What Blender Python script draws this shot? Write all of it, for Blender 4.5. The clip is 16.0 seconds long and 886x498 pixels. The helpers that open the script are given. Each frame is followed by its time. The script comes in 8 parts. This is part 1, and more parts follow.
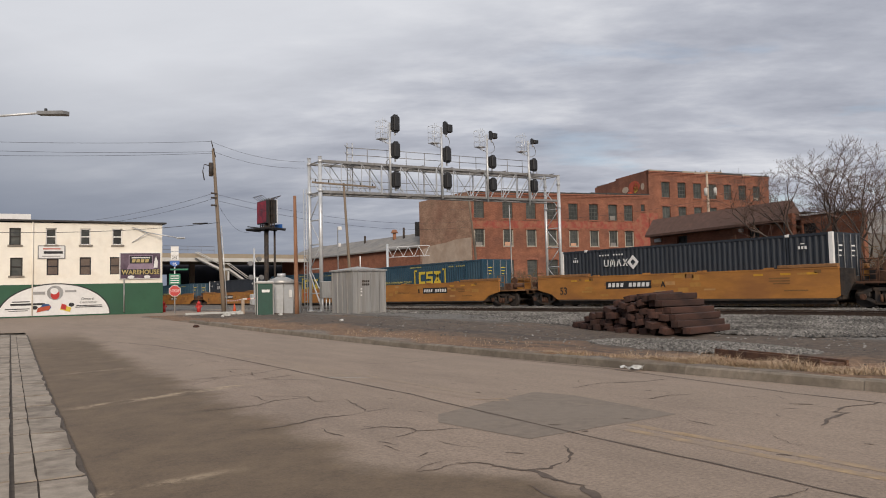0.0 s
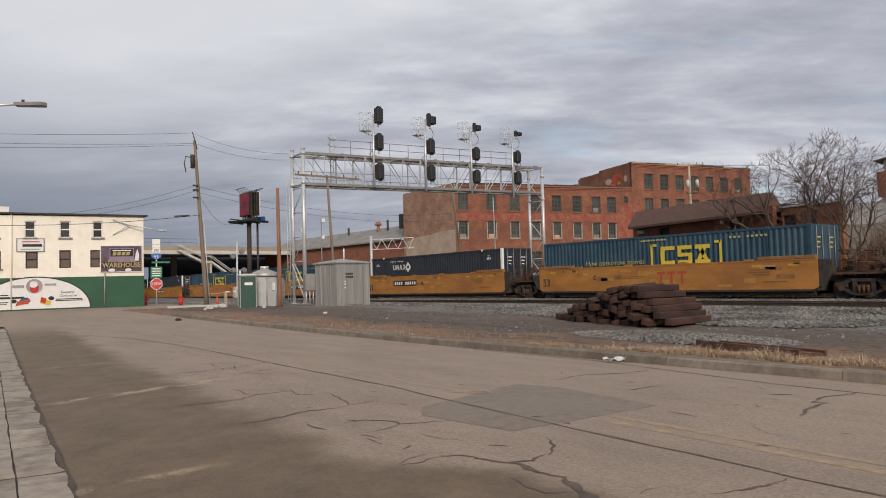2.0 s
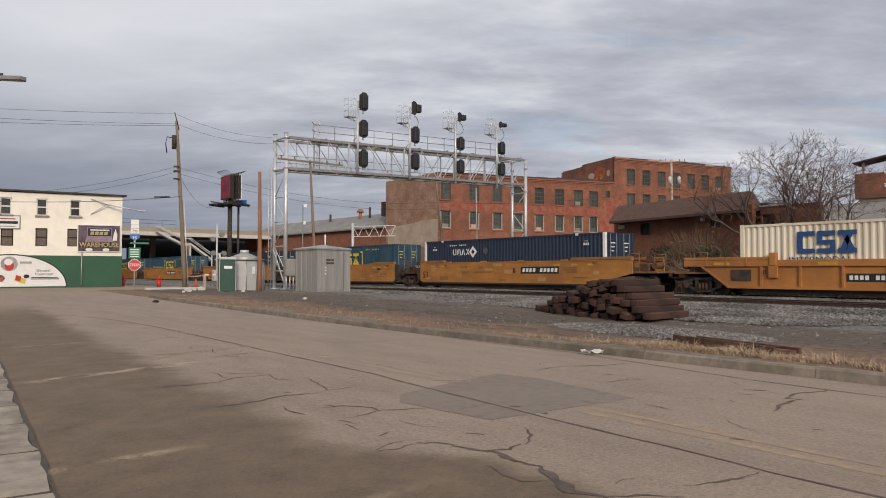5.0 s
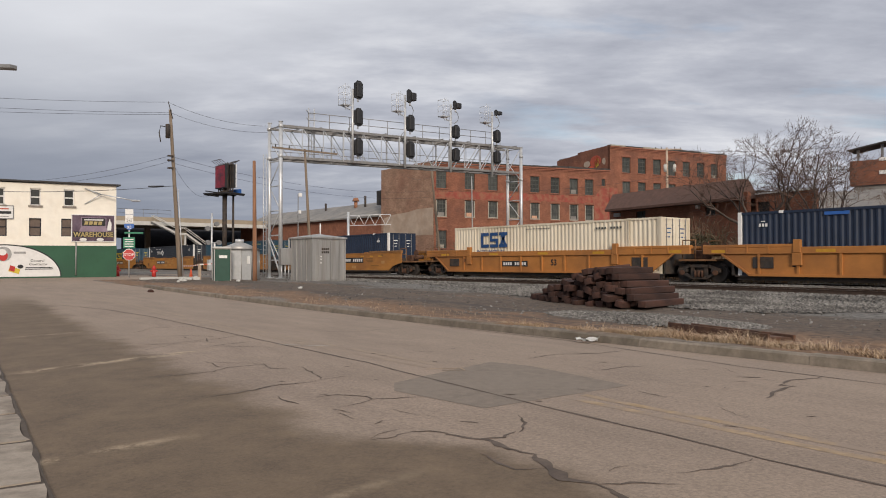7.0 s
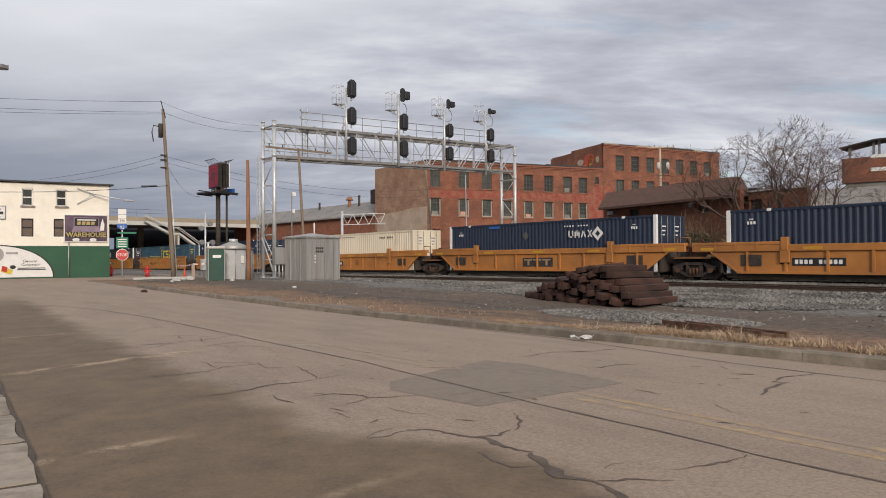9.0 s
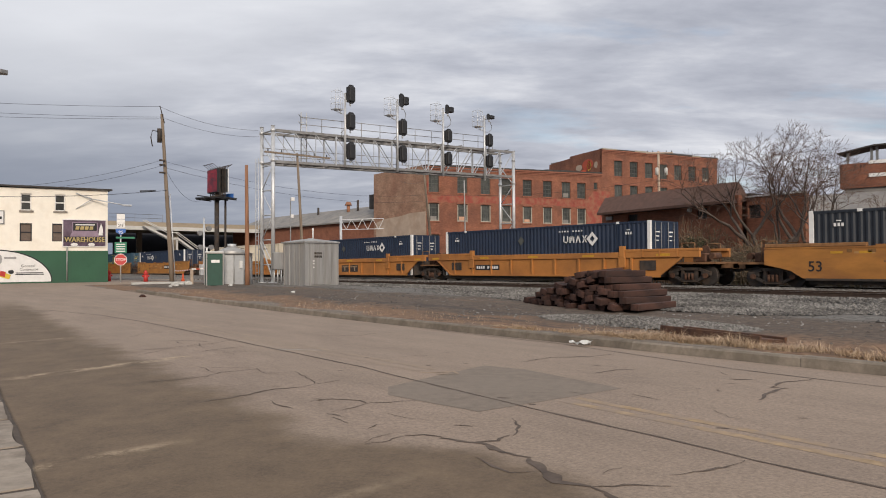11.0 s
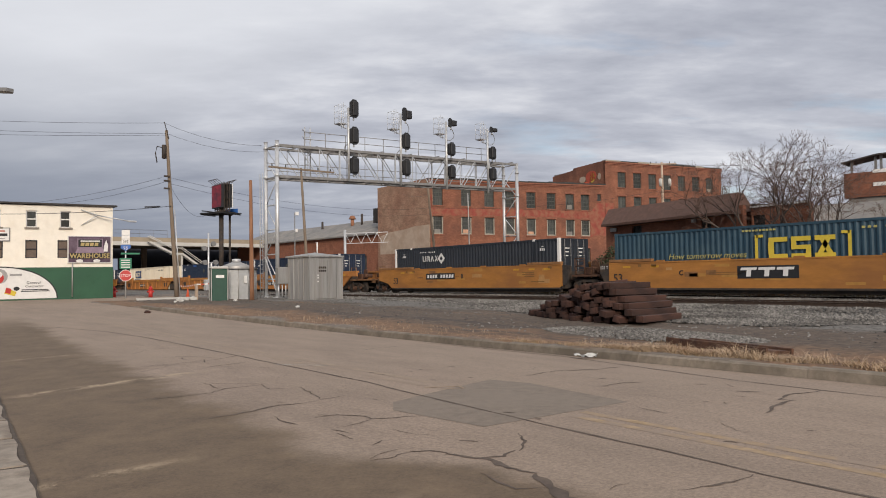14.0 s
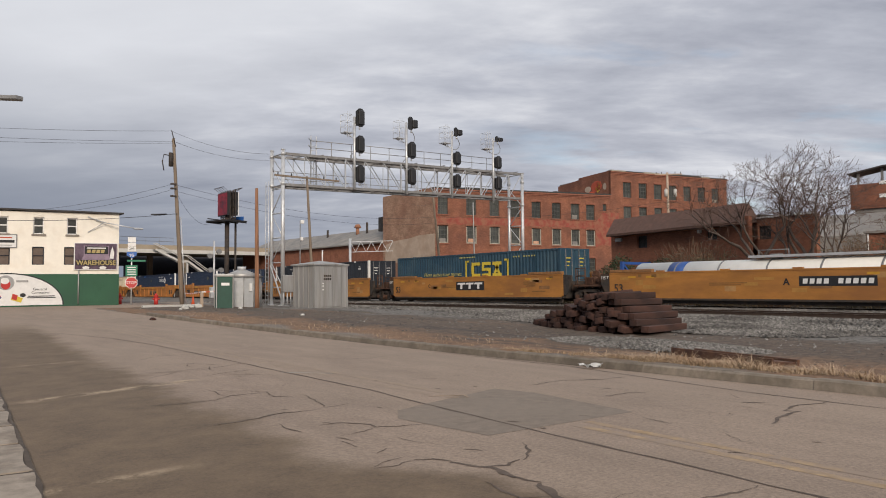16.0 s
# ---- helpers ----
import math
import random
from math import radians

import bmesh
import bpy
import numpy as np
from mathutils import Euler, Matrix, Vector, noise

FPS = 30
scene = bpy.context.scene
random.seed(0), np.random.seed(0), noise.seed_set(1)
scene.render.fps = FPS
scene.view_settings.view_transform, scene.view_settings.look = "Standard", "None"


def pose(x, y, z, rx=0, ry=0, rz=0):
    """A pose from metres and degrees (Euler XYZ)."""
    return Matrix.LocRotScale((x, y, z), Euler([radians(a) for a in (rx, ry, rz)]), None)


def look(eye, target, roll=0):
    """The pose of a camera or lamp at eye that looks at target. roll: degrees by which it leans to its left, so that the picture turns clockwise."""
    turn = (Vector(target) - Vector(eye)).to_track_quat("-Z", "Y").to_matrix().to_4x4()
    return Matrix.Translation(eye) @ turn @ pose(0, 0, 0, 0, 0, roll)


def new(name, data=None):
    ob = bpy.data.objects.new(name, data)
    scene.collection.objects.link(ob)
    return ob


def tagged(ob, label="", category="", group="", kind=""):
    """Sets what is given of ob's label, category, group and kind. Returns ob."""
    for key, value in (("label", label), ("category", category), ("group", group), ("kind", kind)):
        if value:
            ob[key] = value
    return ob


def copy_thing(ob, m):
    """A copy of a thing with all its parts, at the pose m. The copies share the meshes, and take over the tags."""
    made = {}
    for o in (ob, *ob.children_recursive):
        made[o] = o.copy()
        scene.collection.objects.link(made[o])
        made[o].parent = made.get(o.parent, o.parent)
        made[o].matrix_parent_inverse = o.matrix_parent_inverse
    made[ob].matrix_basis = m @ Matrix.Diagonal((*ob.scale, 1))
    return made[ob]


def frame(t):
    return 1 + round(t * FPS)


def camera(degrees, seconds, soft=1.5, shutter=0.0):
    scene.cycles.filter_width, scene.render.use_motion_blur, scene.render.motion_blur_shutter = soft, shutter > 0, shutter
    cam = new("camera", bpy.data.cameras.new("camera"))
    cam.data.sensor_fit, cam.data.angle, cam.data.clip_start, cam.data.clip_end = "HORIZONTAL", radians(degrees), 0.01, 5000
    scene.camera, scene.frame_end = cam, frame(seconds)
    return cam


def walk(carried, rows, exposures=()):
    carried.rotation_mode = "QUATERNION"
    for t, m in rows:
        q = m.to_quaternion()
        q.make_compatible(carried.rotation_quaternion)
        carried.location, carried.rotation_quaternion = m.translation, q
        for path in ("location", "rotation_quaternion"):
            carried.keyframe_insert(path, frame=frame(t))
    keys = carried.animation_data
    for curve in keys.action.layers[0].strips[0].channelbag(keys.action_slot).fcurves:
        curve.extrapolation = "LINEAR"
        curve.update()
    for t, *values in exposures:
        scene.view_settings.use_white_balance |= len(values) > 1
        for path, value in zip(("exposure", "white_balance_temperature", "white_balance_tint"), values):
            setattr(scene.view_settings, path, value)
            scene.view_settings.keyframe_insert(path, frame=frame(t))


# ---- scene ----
cam = camera(62.73, 16.0, soft=1.0)
walk(cam, [
    (0.0, look((-0.029, -0.015, 1.600), (29.686, 40.094, 4.477), -1.27)),
    (0.5, look((-0.020, -0.018, 1.598), (29.740, 40.062, 4.420), -1.38)),
    (1.0, look((-0.021, -0.023, 1.606), (30.014, 39.864, 4.247), -1.31)),
    (1.5, look((-0.006, -0.007, 1.605), (30.394, 39.618, 3.997), -1.41)),
    (2.0, look((-0.010, -0.015, 1.612), (30.584, 39.465, 3.914), -1.45)),
    (2.5, look((-0.009, -0.008, 1.608), (30.577, 39.468, 4.081), -1.08)),
    (3.0, look((-0.009, -0.005, 1.608), (30.513, 39.516, 4.166), -0.88)),
    (3.5, look((-0.017, 0.003, 1.596), (30.511, 39.520, 4.139), -0.32)),
    (4.0, look((-0.036, -0.009, 1.600), (31.034, 39.101, 3.851), 0.03)),
    (6.5, look((0.019, 0.021, 1.592), (31.854, 38.565, 2.529), 0.18)),
    (7.0, look((0.023, 0.015, 1.593), (31.861, 38.560, 2.378), -0.08)),
    (7.5, look((0.031, 0.009, 1.590), (31.882, 38.544, 2.332), -0.44)),
    (8.0, look((0.015, 0.007, 1.594), (31.998, 38.434, 2.302), -0.59)),
    (8.5, look((0.009, 0.006, 1.594), (32.091, 38.351, 2.274), -0.45)),
    (9.0, look((0.005, 0.010, 1.593), (32.160, 38.292, 2.291), -0.32)),
    (11.5, look((0.003, 0.003, 1.594), (32.223, 38.220, 2.734), -0.30)),
    (12.0, look((0.015, 0.009, 1.591), (32.243, 38.218, 2.795), -0.31)),
    (12.5, look((0.010, 0.011, 1.591), (32.307, 38.161, 2.810), -0.36)),
    (13.0, look((0.009, 0.003, 1.592), (32.292, 38.163, 2.861), -0.29)),
    (13.5, look((0.004, 0.002, 1.599), (32.217, 38.217, 2.973), -0.31)),
    (14.0, look((0.011, 0.006, 1.611), (31.997, 38.388, 3.544), -0.78)),
    (14.5, look((0.008, 0.007, 1.609), (31.898, 38.449, 3.904), -0.78)),
    (15.0, look((-0.006, -0.005, 1.609), (31.776, 38.521, 3.984), -0.59)),
    (15.5, look((0.008, 0.003, 1.603), (31.715, 38.583, 4.105), -0.48)),
    (16.0, look((-0.010, -0.010, 1.605), (31.702, 38.562, 4.166), -0.43)),
], exposures=[(0.0, -0.03), (6.5, 0.01), (11.5, 0.1), (14.5, 0.06), (16.0, 0.03)])

# ---- world, sun and exposure ----
SUN_EL, SUN_AZ = radians(20), radians(207)
world = bpy.data.worlds.new("overcast_sky")
scene.world = world
world.use_nodes = True


def sky_nodes(nt):
    N, L = nt.nodes, nt.links
    N.clear()

    def n(kind, **kw):
        node = N.new(kind)
        for k, v in kw.items():
            if k in ("operation", "blend_type", "sky_type", "sun_disc", "sun_elevation", "sun_rotation", "data_type", "noise_dimensions"):
                exec_set(node, k, v)
            else:
                node.inputs[k].default_value = v
        return node

    def exec_set(node, k, v):
        if k == "operation":
            node.operation = v
        elif k == "blend_type":
            node.blend_type = v
        elif k == "data_type":
            node.data_type = v

    tex = N.new("ShaderNodeTexCoord")
    sep = N.new("ShaderNodeSeparateXYZ")
    L.new(tex.outputs["Generated"], sep.inputs[0])
    zc = n("ShaderNodeMath", operation="MAXIMUM")
    L.new(sep.outputs[2], zc.inputs[0])
    zc.inputs[1].default_value = 0.0
    za = n("ShaderNodeMath", operation="ADD")
    L.new(zc.outputs[0], za.inputs[0])
    za.inputs[1].default_value = 0.16
    dx = n("ShaderNodeMath", operation="DIVIDE")
    dy = n("ShaderNodeMath", operation="DIVIDE")
    L.new(sep.outputs[0], dx.inputs[0]), L.new(za.outputs[0], dx.inputs[1])
    L.new(sep.outputs[1], dy.inputs[0]), L.new(za.outputs[0], dy.inputs[1])
    com = N.new("ShaderNodeCombineXYZ")
    L.new(dx.outputs[0], com.inputs[0]), L.new(dy.outputs[0], com.inputs[1])
    turn = N.new("ShaderNodeMapping")
    turn.inputs["Rotation"].default_value = (0, 0, radians(39))
    L.new(com.outputs[0], turn.inputs[0])
    rot = N.new("ShaderNodeMapping")
    rot.inputs["Scale"].default_value = (0.52, 1.0, 1)
    rot.inputs["Location"].default_value = (1.4, 7.1, 0)
    L.new(turn.outputs[0], rot.inputs[0])
    big = n("ShaderNodeTexNoise", Scale=1.7, Detail=7.0, Roughness=0.55, Distortion=0.15)
    L.new(rot.outputs[0], big.inputs["Vector"])
    fine = n("ShaderNodeTexNoise", Scale=4.4, Detail=6.0, Roughness=0.6, Distortion=0.1)
    L.new(rot.outputs[0], fine.inputs["Vector"])
    mixn = n("ShaderNodeMath", operation="MULTIPLY_ADD")
    L.new(fine.outputs[0], mixn.inputs[0])
    mixn.inputs[1].default_value = 0.55
    L.new(big.outputs[0], mixn.inputs[2])
    ramp = N.new("ShaderNodeValToRGB")
    e = ramp.color_ramp.elements
    e[0].position, e[0].color = 0.58, (0.36, 0.38, 0.45, 1)
    e[1].position, e[1].color = 1.0, (0.79, 0.80, 0.845, 1)
    m = e.new(0.78)
    m.color = (0.525, 0.545, 0.615, 1)
    L.new(mixn.outputs[0], ramp.inputs[0])
    # thinner, brighter cloud towards the west
    thin = n("ShaderNodeMath", operation="MULTIPLY_ADD")
    L.new(sep.outputs[0], thin.inputs[0])
    thin.inputs[1].default_value = -0.5
    L.new(sep.outputs[2], thin.inputs[2])
    thinr = N.new("ShaderNodeMapRange")
    thinr.interpolation_type = "SMOOTHSTEP"
    thinr.inputs["From Min"].default_value, thinr.inputs["From Max"].default_value = -0.08, 0.2
    thinr.inputs["To Max"].default_value = 0.8
    L.new(thin.outputs[0], thinr.inputs[0])
    thinm = N.new("ShaderNodeMix")
    thinm.data_type = "RGBA"
    L.new(thinr.outputs[0], thinm.inputs[0])
    L.new(ramp.outputs[0], thinm.inputs[6])
    thinm.inputs[7].default_value = (0.82, 0.835, 0.88, 1)
    # a darker, bluer bank low over the horizon
    low = N.new("ShaderNodeMapRange")
    low.inputs["From Min"].default_value, low.inputs["From Max"].default_value = 0.12, 0.34
    low.inputs["To Min"].default_value, low.inputs["To Max"].default_value = 1.0, 0.0
    west = n("ShaderNodeMath", operation="MULTIPLY_ADD")
    L.new(sep.outputs[0], west.inputs[0])
    west.inputs[1].default_value = 0.30
    L.new(sep.outputs[2], west.inputs[2])
    L.new(west.outputs[0], low.inputs[0])
    bank = N.new("ShaderNodeMix")
    bank.data_type = "RGBA"
    L.new(low.outputs[0], bank.inputs[0])
    L.new(thinm.outputs[2], bank.inputs[6])
    bank.inputs[7].default_value = (0.25, 0.28, 0.35, 1)
    # bright thin cloud and a blue gap low in the north-east
    gap = n("ShaderNodeTexNoise", Scale=2.1, Detail=6.0, Roughness=0.55)
    L.new(rot.outputs[0], gap.inputs["Vector"])
    sky = N.new("ShaderNodeTexSky")
    sky.sky_type = "NISHITA"
    sky.sun_disc = False
    sky.sun_elevation, sky.sun_rotation = SUN_EL, SUN_AZ
    skym = N.new("ShaderNodeMix")
    skym.data_type, skym.blend_type = "RGBA", "MULTIPLY"
    skym.inputs[0].default_value = 1.0
    L.new(sky.outputs[0], skym.inputs[6])
    skym.inputs[7].default_value = (0.13, 0.13, 0.13, 1)
    band = N.new("ShaderNodeValToRGB")
    b = band.color_ramp.elements
    b[0].position, b[0].color = 0.55, (0, 0, 0, 1)
    b[1].position, b[1].color = 0.72, (0.8, 0.8, 0.8, 1)
    L.new(gap.outputs[0], band.inputs[0])
    fin = N.new("ShaderNodeMix")
    fin.data_type = "RGBA"
    east = N.new("ShaderNodeMapRange")
    east.interpolation_type = "SMOOTHSTEP"
    east.inputs["From Min"].default_value, east.inputs["From Max"].default_value = 0.6, 0.82
    L.new(sep.outputs[0], east.inputs[0])
    gate = n("ShaderNodeMath", operation="MULTIPLY")
    L.new(band.outputs[0], gate.inputs[0]), L.new(east.outputs[0], gate.inputs[1])
    L.new(gate.outputs[0], fin.inputs[0])
    L.new(bank.outputs[2], fin.inputs[6])
    L.new(skym.outputs[2], fin.inputs[7])
    bg = N.new("ShaderNodeBackground")
    bg.inputs["Strength"].default_value = 0.93
    L.new(fin.outputs[2], bg.inputs[0])
    out = N.new("ShaderNodeOutputWorld")
    L.new(bg.outputs[0], out.inputs[0])


sky_nodes(world.node_tree)
sun = new("sun", bpy.data.lights.new("sun", "SUN"))
sun.data.energy, sun.data.angle, sun.data.color = 2.6, radians(16), (1.0, 0.87, 0.73)
sun.matrix_world = look((-16, -31, 13), (0, 0, 0))


# ---- materials ----
def material(name, color, rough=0.8, metal=0.0, vary=0.25, scale=3.0, bump=0.0, bscale=40.0, second=None, amount=0.5,
             sscale=0.6, rand=0.0, emit=0.0, stretch=(1, 1, 1), edge=(0.45, 0.65)):
    """A surface: base colour with grain at two scales, patches of a second colour, relief and a random shade per piece."""
    mat = bpy.data.materials.new(name)
    mat.use_nodes = True
    N, L = mat.node_tree.nodes, mat.node_tree.links
    bs = N["Principled BSDF"]
    bs.inputs["Roughness"].default_value, bs.inputs["Metallic"].default_value = rough, metal
    tex = N.new("ShaderNodeTexCoord")
    mp = N.new("ShaderNodeMapping")
    mp.inputs["Scale"].default_value = stretch
    L.new(tex.outputs["Object"], mp.inputs[0])
    n1 = N.new("ShaderNodeTexNoise")
    n1.inputs["Scale"].default_value, n1.inputs["Detail"].default_value = scale, 8
    n1.inputs["Roughness"].default_value = 0.65
    L.new(mp.outputs[0], n1.inputs["Vector"])
    r1 = N.new("ShaderNodeValToRGB")
    lo, hi = 1 - vary, 1 + vary
    r1.color_ramp.elements[0].position, r1.color_ramp.elements[1].position = 0.3, 0.7
    r1.color_ramp.elements[0].color = tuple(min(1, c * lo) for c in color) + (1,)
    r1.color_ramp.elements[1].color = tuple(min(1, c * hi) for c in color) + (1,)
    L.new(n1.outputs[0], r1.inputs[0])
    col = r1.outputs[0]
    if second:
        n2 = N.new("ShaderNodeTexNoise")
        n2.inputs["Scale"].default_value, n2.inputs["Detail"].default_value = sscale, 7
        n2.inputs["Roughness"].default_value = 0.6
        L.new(mp.outputs[0], n2.inputs["Vector"])
        mr = N.new("ShaderNodeMapRange")
        mr.inputs["From Min"].default_value, mr.inputs["From Max"].default_value = edge
        mr.inputs["To Max"].default_value = amount
        L.new(n2.outputs[0], mr.inputs[0])
        mx = N.new("ShaderNodeMix")
        mx.data_type = "RGBA"
        L.new(mr.outputs[0], mx.inputs[0])
        L.new(col, mx.inputs[6])
        mx.inputs[7].default_value = (*second, 1)
        col = mx.outputs[2]
    if rand:
        oi = N.new("ShaderNodeObjectInfo")
        mr = N.new("ShaderNodeMapRange")
        mr.inputs["To Min"].default_value, mr.inputs["To Max"].default_value = 1 - rand, 1 + rand
        L.new(oi.outputs["Random"], mr.inputs[0])
        hs = N.new("ShaderNodeHueSaturation")
        L.new(mr.outputs[0], hs.inputs["Value"])
        L.new(col, hs.inputs["Color"])
        col = hs.outputs[0]
    L.new(col, bs.inputs["Base Color"])
    if bump:
        nb = N.new("ShaderNodeTexNoise")
        nb.inputs["Scale"].default_value, nb.inputs["Detail"].default_value = bscale, 5
        L.new(mp.outputs[0], nb.inputs["Vector"])
        bp = N.new("ShaderNodeBump")
        bp.inputs["Strength"].default_value, bp.inputs["Distance"].default_value = bump, 0.02
        L.new(nb.outputs[0], bp.inputs["Height"])
        L.new(bp.outputs[0], bs.inputs["Normal"])
    if emit:
        L.new(col, bs.inputs["Emission Color"])
        bs.inputs["Emission Strength"].default_value = emit
    return mat


def brick_material(name, color, mortar, w=0.22, h=0.075, second=None, amount=0.4, sscale=0.25, axis="XZ"):
    """Brick courses for far walls: small bricks too fine to stand out singly."""
    mat = material(name, color, 0.9, vary=0.3, scale=0.9, second=second, amount=amount, sscale=sscale)
    N, L = mat.node_tree.nodes, mat.node_tree.links
    bs = N["Principled BSDF"]
    src = bs.inputs["Base Color"].links[0].from_socket
    tex = N.new("ShaderNodeTexCoord")
    sp, cb = N.new("ShaderNodeSeparateXYZ"), N.new("ShaderNodeCombineXYZ")
    L.new(tex.outputs["Object"], sp.inputs[0])
    ad = N.new("ShaderNodeMath")
    L.new(sp.outputs[0], ad.inputs[0]), L.new(sp.outputs[1], ad.inputs[1])
    L.new(ad.outputs[0], cb.inputs[0]), L.new(sp.outputs[2], cb.inputs[1])
    br = N.new("ShaderNodeTexBrick")
    br.inputs["Scale"].default_value = 1.0
    br.inputs["Brick Width"].default_value, br.inputs["Row Height"].default_value = w, h
    br.inputs["Mortar Size"].default_value = 0.008
    br.inputs["Color1"].default_value, br.inputs["Color2"].default_value = (1, 1, 1, 1), (0.72, 0.7, 0.7, 1)
    br.inputs["Mortar"].default_value = (*mortar, 1)
    L.new(cb.outputs[0], br.inputs["Vector"])
    mx = N.new("ShaderNodeMix")
    mx.data_type, mx.blend_type = "RGBA", "MULTIPLY"
    mx.inputs[0].default_value = 1.0
    L.new(src, mx.inputs[6]), L.new(br.outputs[0], mx.inputs[7])
    L.new(mx.outputs[2], bs.inputs["Base Color"])
    return mat


M_gutter = material("stained_gutter_concrete", (0.30, 0.25, 0.20), 0.92, vary=0.25, scale=5, bump=0.3, second=(0.15, 0.118, 0.09), amount=0.75, sscale=1.6, rand=0.12, edge=(0.5, 0.62))
M_kerb = material("weathered_kerb", (0.205, 0.172, 0.135), 0.92, vary=0.3, scale=5, bump=0.35, second=(0.13, 0.108, 0.082), amount=0.8, sscale=2.2, rand=0.15)
M_concrete = material("concrete", (0.27, 0.24, 0.205), 0.9, vary=0.22, scale=6, bump=0.25, second=(0.19, 0.16, 0.13), amount=0.7, sscale=1.7, rand=0.12)
M_galv = material("galvanised_steel", (0.56, 0.57, 0.58), 0.42, 0.45, vary=0.14, scale=3)
# darker copy of the steel: the chords' shadow in its base colour, brownish weathered patches
M_galvdull = material("shadowed_weathered_galvanised_steel", (0.27, 0.265, 0.26), 0.55, 0.35, vary=0.25, scale=4, second=(0.20, 0.18, 0.16), amount=0.5, sscale=1.5)
M_shed = material("shed_steel", (0.37, 0.365, 0.355), 0.45, 0.4, vary=0.2, scale=2.5, second=(0.27, 0.25, 0.225), amount=0.6, sscale=1.4, stretch=(1.6, 1.6, 0.15))
M_black = material("black_paint", (0.018, 0.018, 0.02), 0.55, vary=0.25, scale=5)
M_dark = material("dark_iron", (0.045, 0.038, 0.034), 0.75, 0.2, vary=0.35, scale=5, second=(0.11, 0.07, 0.045), amount=0.6, sscale=2)
M_yellow = material("well_car_yellow", (0.40, 0.172, 0.036), 0.62, vary=0.22, scale=1.6, second=(0.25, 0.105, 0.034), amount=0.75, sscale=0.9, stretch=(1, 0.4, 1.3))
M_yellow_old = material("weathered_well_car_yellow", (0.43, 0.175, 0.042), 0.7, vary=0.16, scale=1.4, second=(0.25, 0.105, 0.035), amount=0.7, sscale=0.6, stretch=(1, 0.5, 0.8))
M_umax = material("container_charcoal", (0.02, 0.025, 0.034), 0.5, vary=0.2, scale=1.5)
M_navy = material("container_navy", (0.014, 0.025, 0.052), 0.5, vary=0.2, scale=1.5)
M_teal = material("container_blue_green", (0.018, 0.056, 0.09), 0.5, vary=0.18, scale=1.2, second=(0.045, 0.08, 0.1), amount=0.6)
M_cream = material("container_cream", (0.72, 0.645, 0.51), 0.6, vary=0.08, scale=1.3, second=(0.45, 0.36, 0.24), amount=0.45, sscale=0.7, stretch=(1, 1, 0.3))
M_white = material("white_paint", (0.74, 0.73, 0.71), 0.6, vary=0.08, scale=4)
M_lyellow = material("lettering_yellow", (0.62, 0.47, 0.05), 0.6, vary=0.1, scale=4)
M_lyellow_faded = material("faded_lettering_yellow", (0.40, 0.36, 0.12), 0.7, vary=0.35, scale=7)
M_lblue = material("lettering_blue", (0.02, 0.07, 0.2), 0.6, vary=0.15, scale=4)
M_lred = material("lettering_red", (0.42, 0.07, 0.03), 0.6, vary=0.15, scale=4)
M_rust = material("rusty_steel", (0.085, 0.042, 0.026), 0.85, 0.1, vary=0.4, scale=6, second=(0.15, 0.07, 0.035), amount=0.6, sscale=3)
M_railside = material("dark_rail_steel", (0.055, 0.036, 0.027), 0.8, 0.2, vary=0.35, scale=6)
M_railtop = material("worn_rail_steel", (0.38, 0.36, 0.34), 0.35, 0.8, vary=0.15, scale=5)
M_tie = material("creosoted_timber", (0.042, 0.019, 0.014), 0.9, vary=0.4, scale=5, bump=0.4, bscale=25, rand=0.35, second=(0.085, 0.037, 0.024), amount=0.6, sscale=3, stretch=(1, 0.25, 1))
M_wood = material("weathered_pole_wood", (0.20, 0.155, 0.115), 0.9, vary=0.25, scale=8, bump=0.3, bscale=30, stretch=(1, 1, 0.08))
M_newwood = material("reddish_pole_wood", (0.25, 0.125, 0.07), 0.9, vary=0.4, scale=8, bump=0.3, bscale=30, stretch=(1, 1, 0.08))
M_cable = material("cable_black", (0.03, 0.03, 0.033), 0.6, vary=0.1)
M_glass_dark = material("dirty_dark_glass", (0.035, 0.038, 0.036), 0.62, vary=0.4, scale=2.5, second=(0.10, 0.10, 0.09), amount=0.5, sscale=1.2, rand=0.5)
M_frame_grey = material("painted_window_frame_grey", (0.085, 0.09, 0.082), 0.8, vary=0.2, scale=5)
M_cream_wall = material("cream_painted_render", (0.86, 0.81, 0.71), 0.9, vary=0.06, scale=1.5, second=(0.62, 0.50, 0.36), amount=0.45, sscale=0.5, bump=0.1, bscale=10, edge=(0.5, 0.75))
M_green_wall = material("green_painted_wall", (0.035, 0.105, 0.06), 0.8, vary=0.15, scale=1.2, second=(0.03, 0.075, 0.05), amount=0.6, sscale=0.6)
M_brick = brick_material("red_orange_brick", (0.265, 0.11, 0.066), (0.8, 0.72, 0.66), second=(0.165, 0.072, 0.05), amount=0.75, sscale=0.35)
M_brick_tan = brick_material("worn_tan_brick", (0.36, 0.225, 0.155), (0.9, 0.85, 0.8), second=(0.25, 0.12, 0.08), amount=0.7)
M_brick_low = brick_material("orange_brick", (0.28, 0.115, 0.068), (0.85, 0.78, 0.7), second=(0.26, 0.10, 0.06), amount=0.5)
M_redpaint = material("faded_red_paint", (0.255, 0.058, 0.042), 0.9, vary=0.25, scale=1.4, second=(0.27, 0.115, 0.07), amount=0.95, sscale=1.3, edge=(0.42, 0.6))
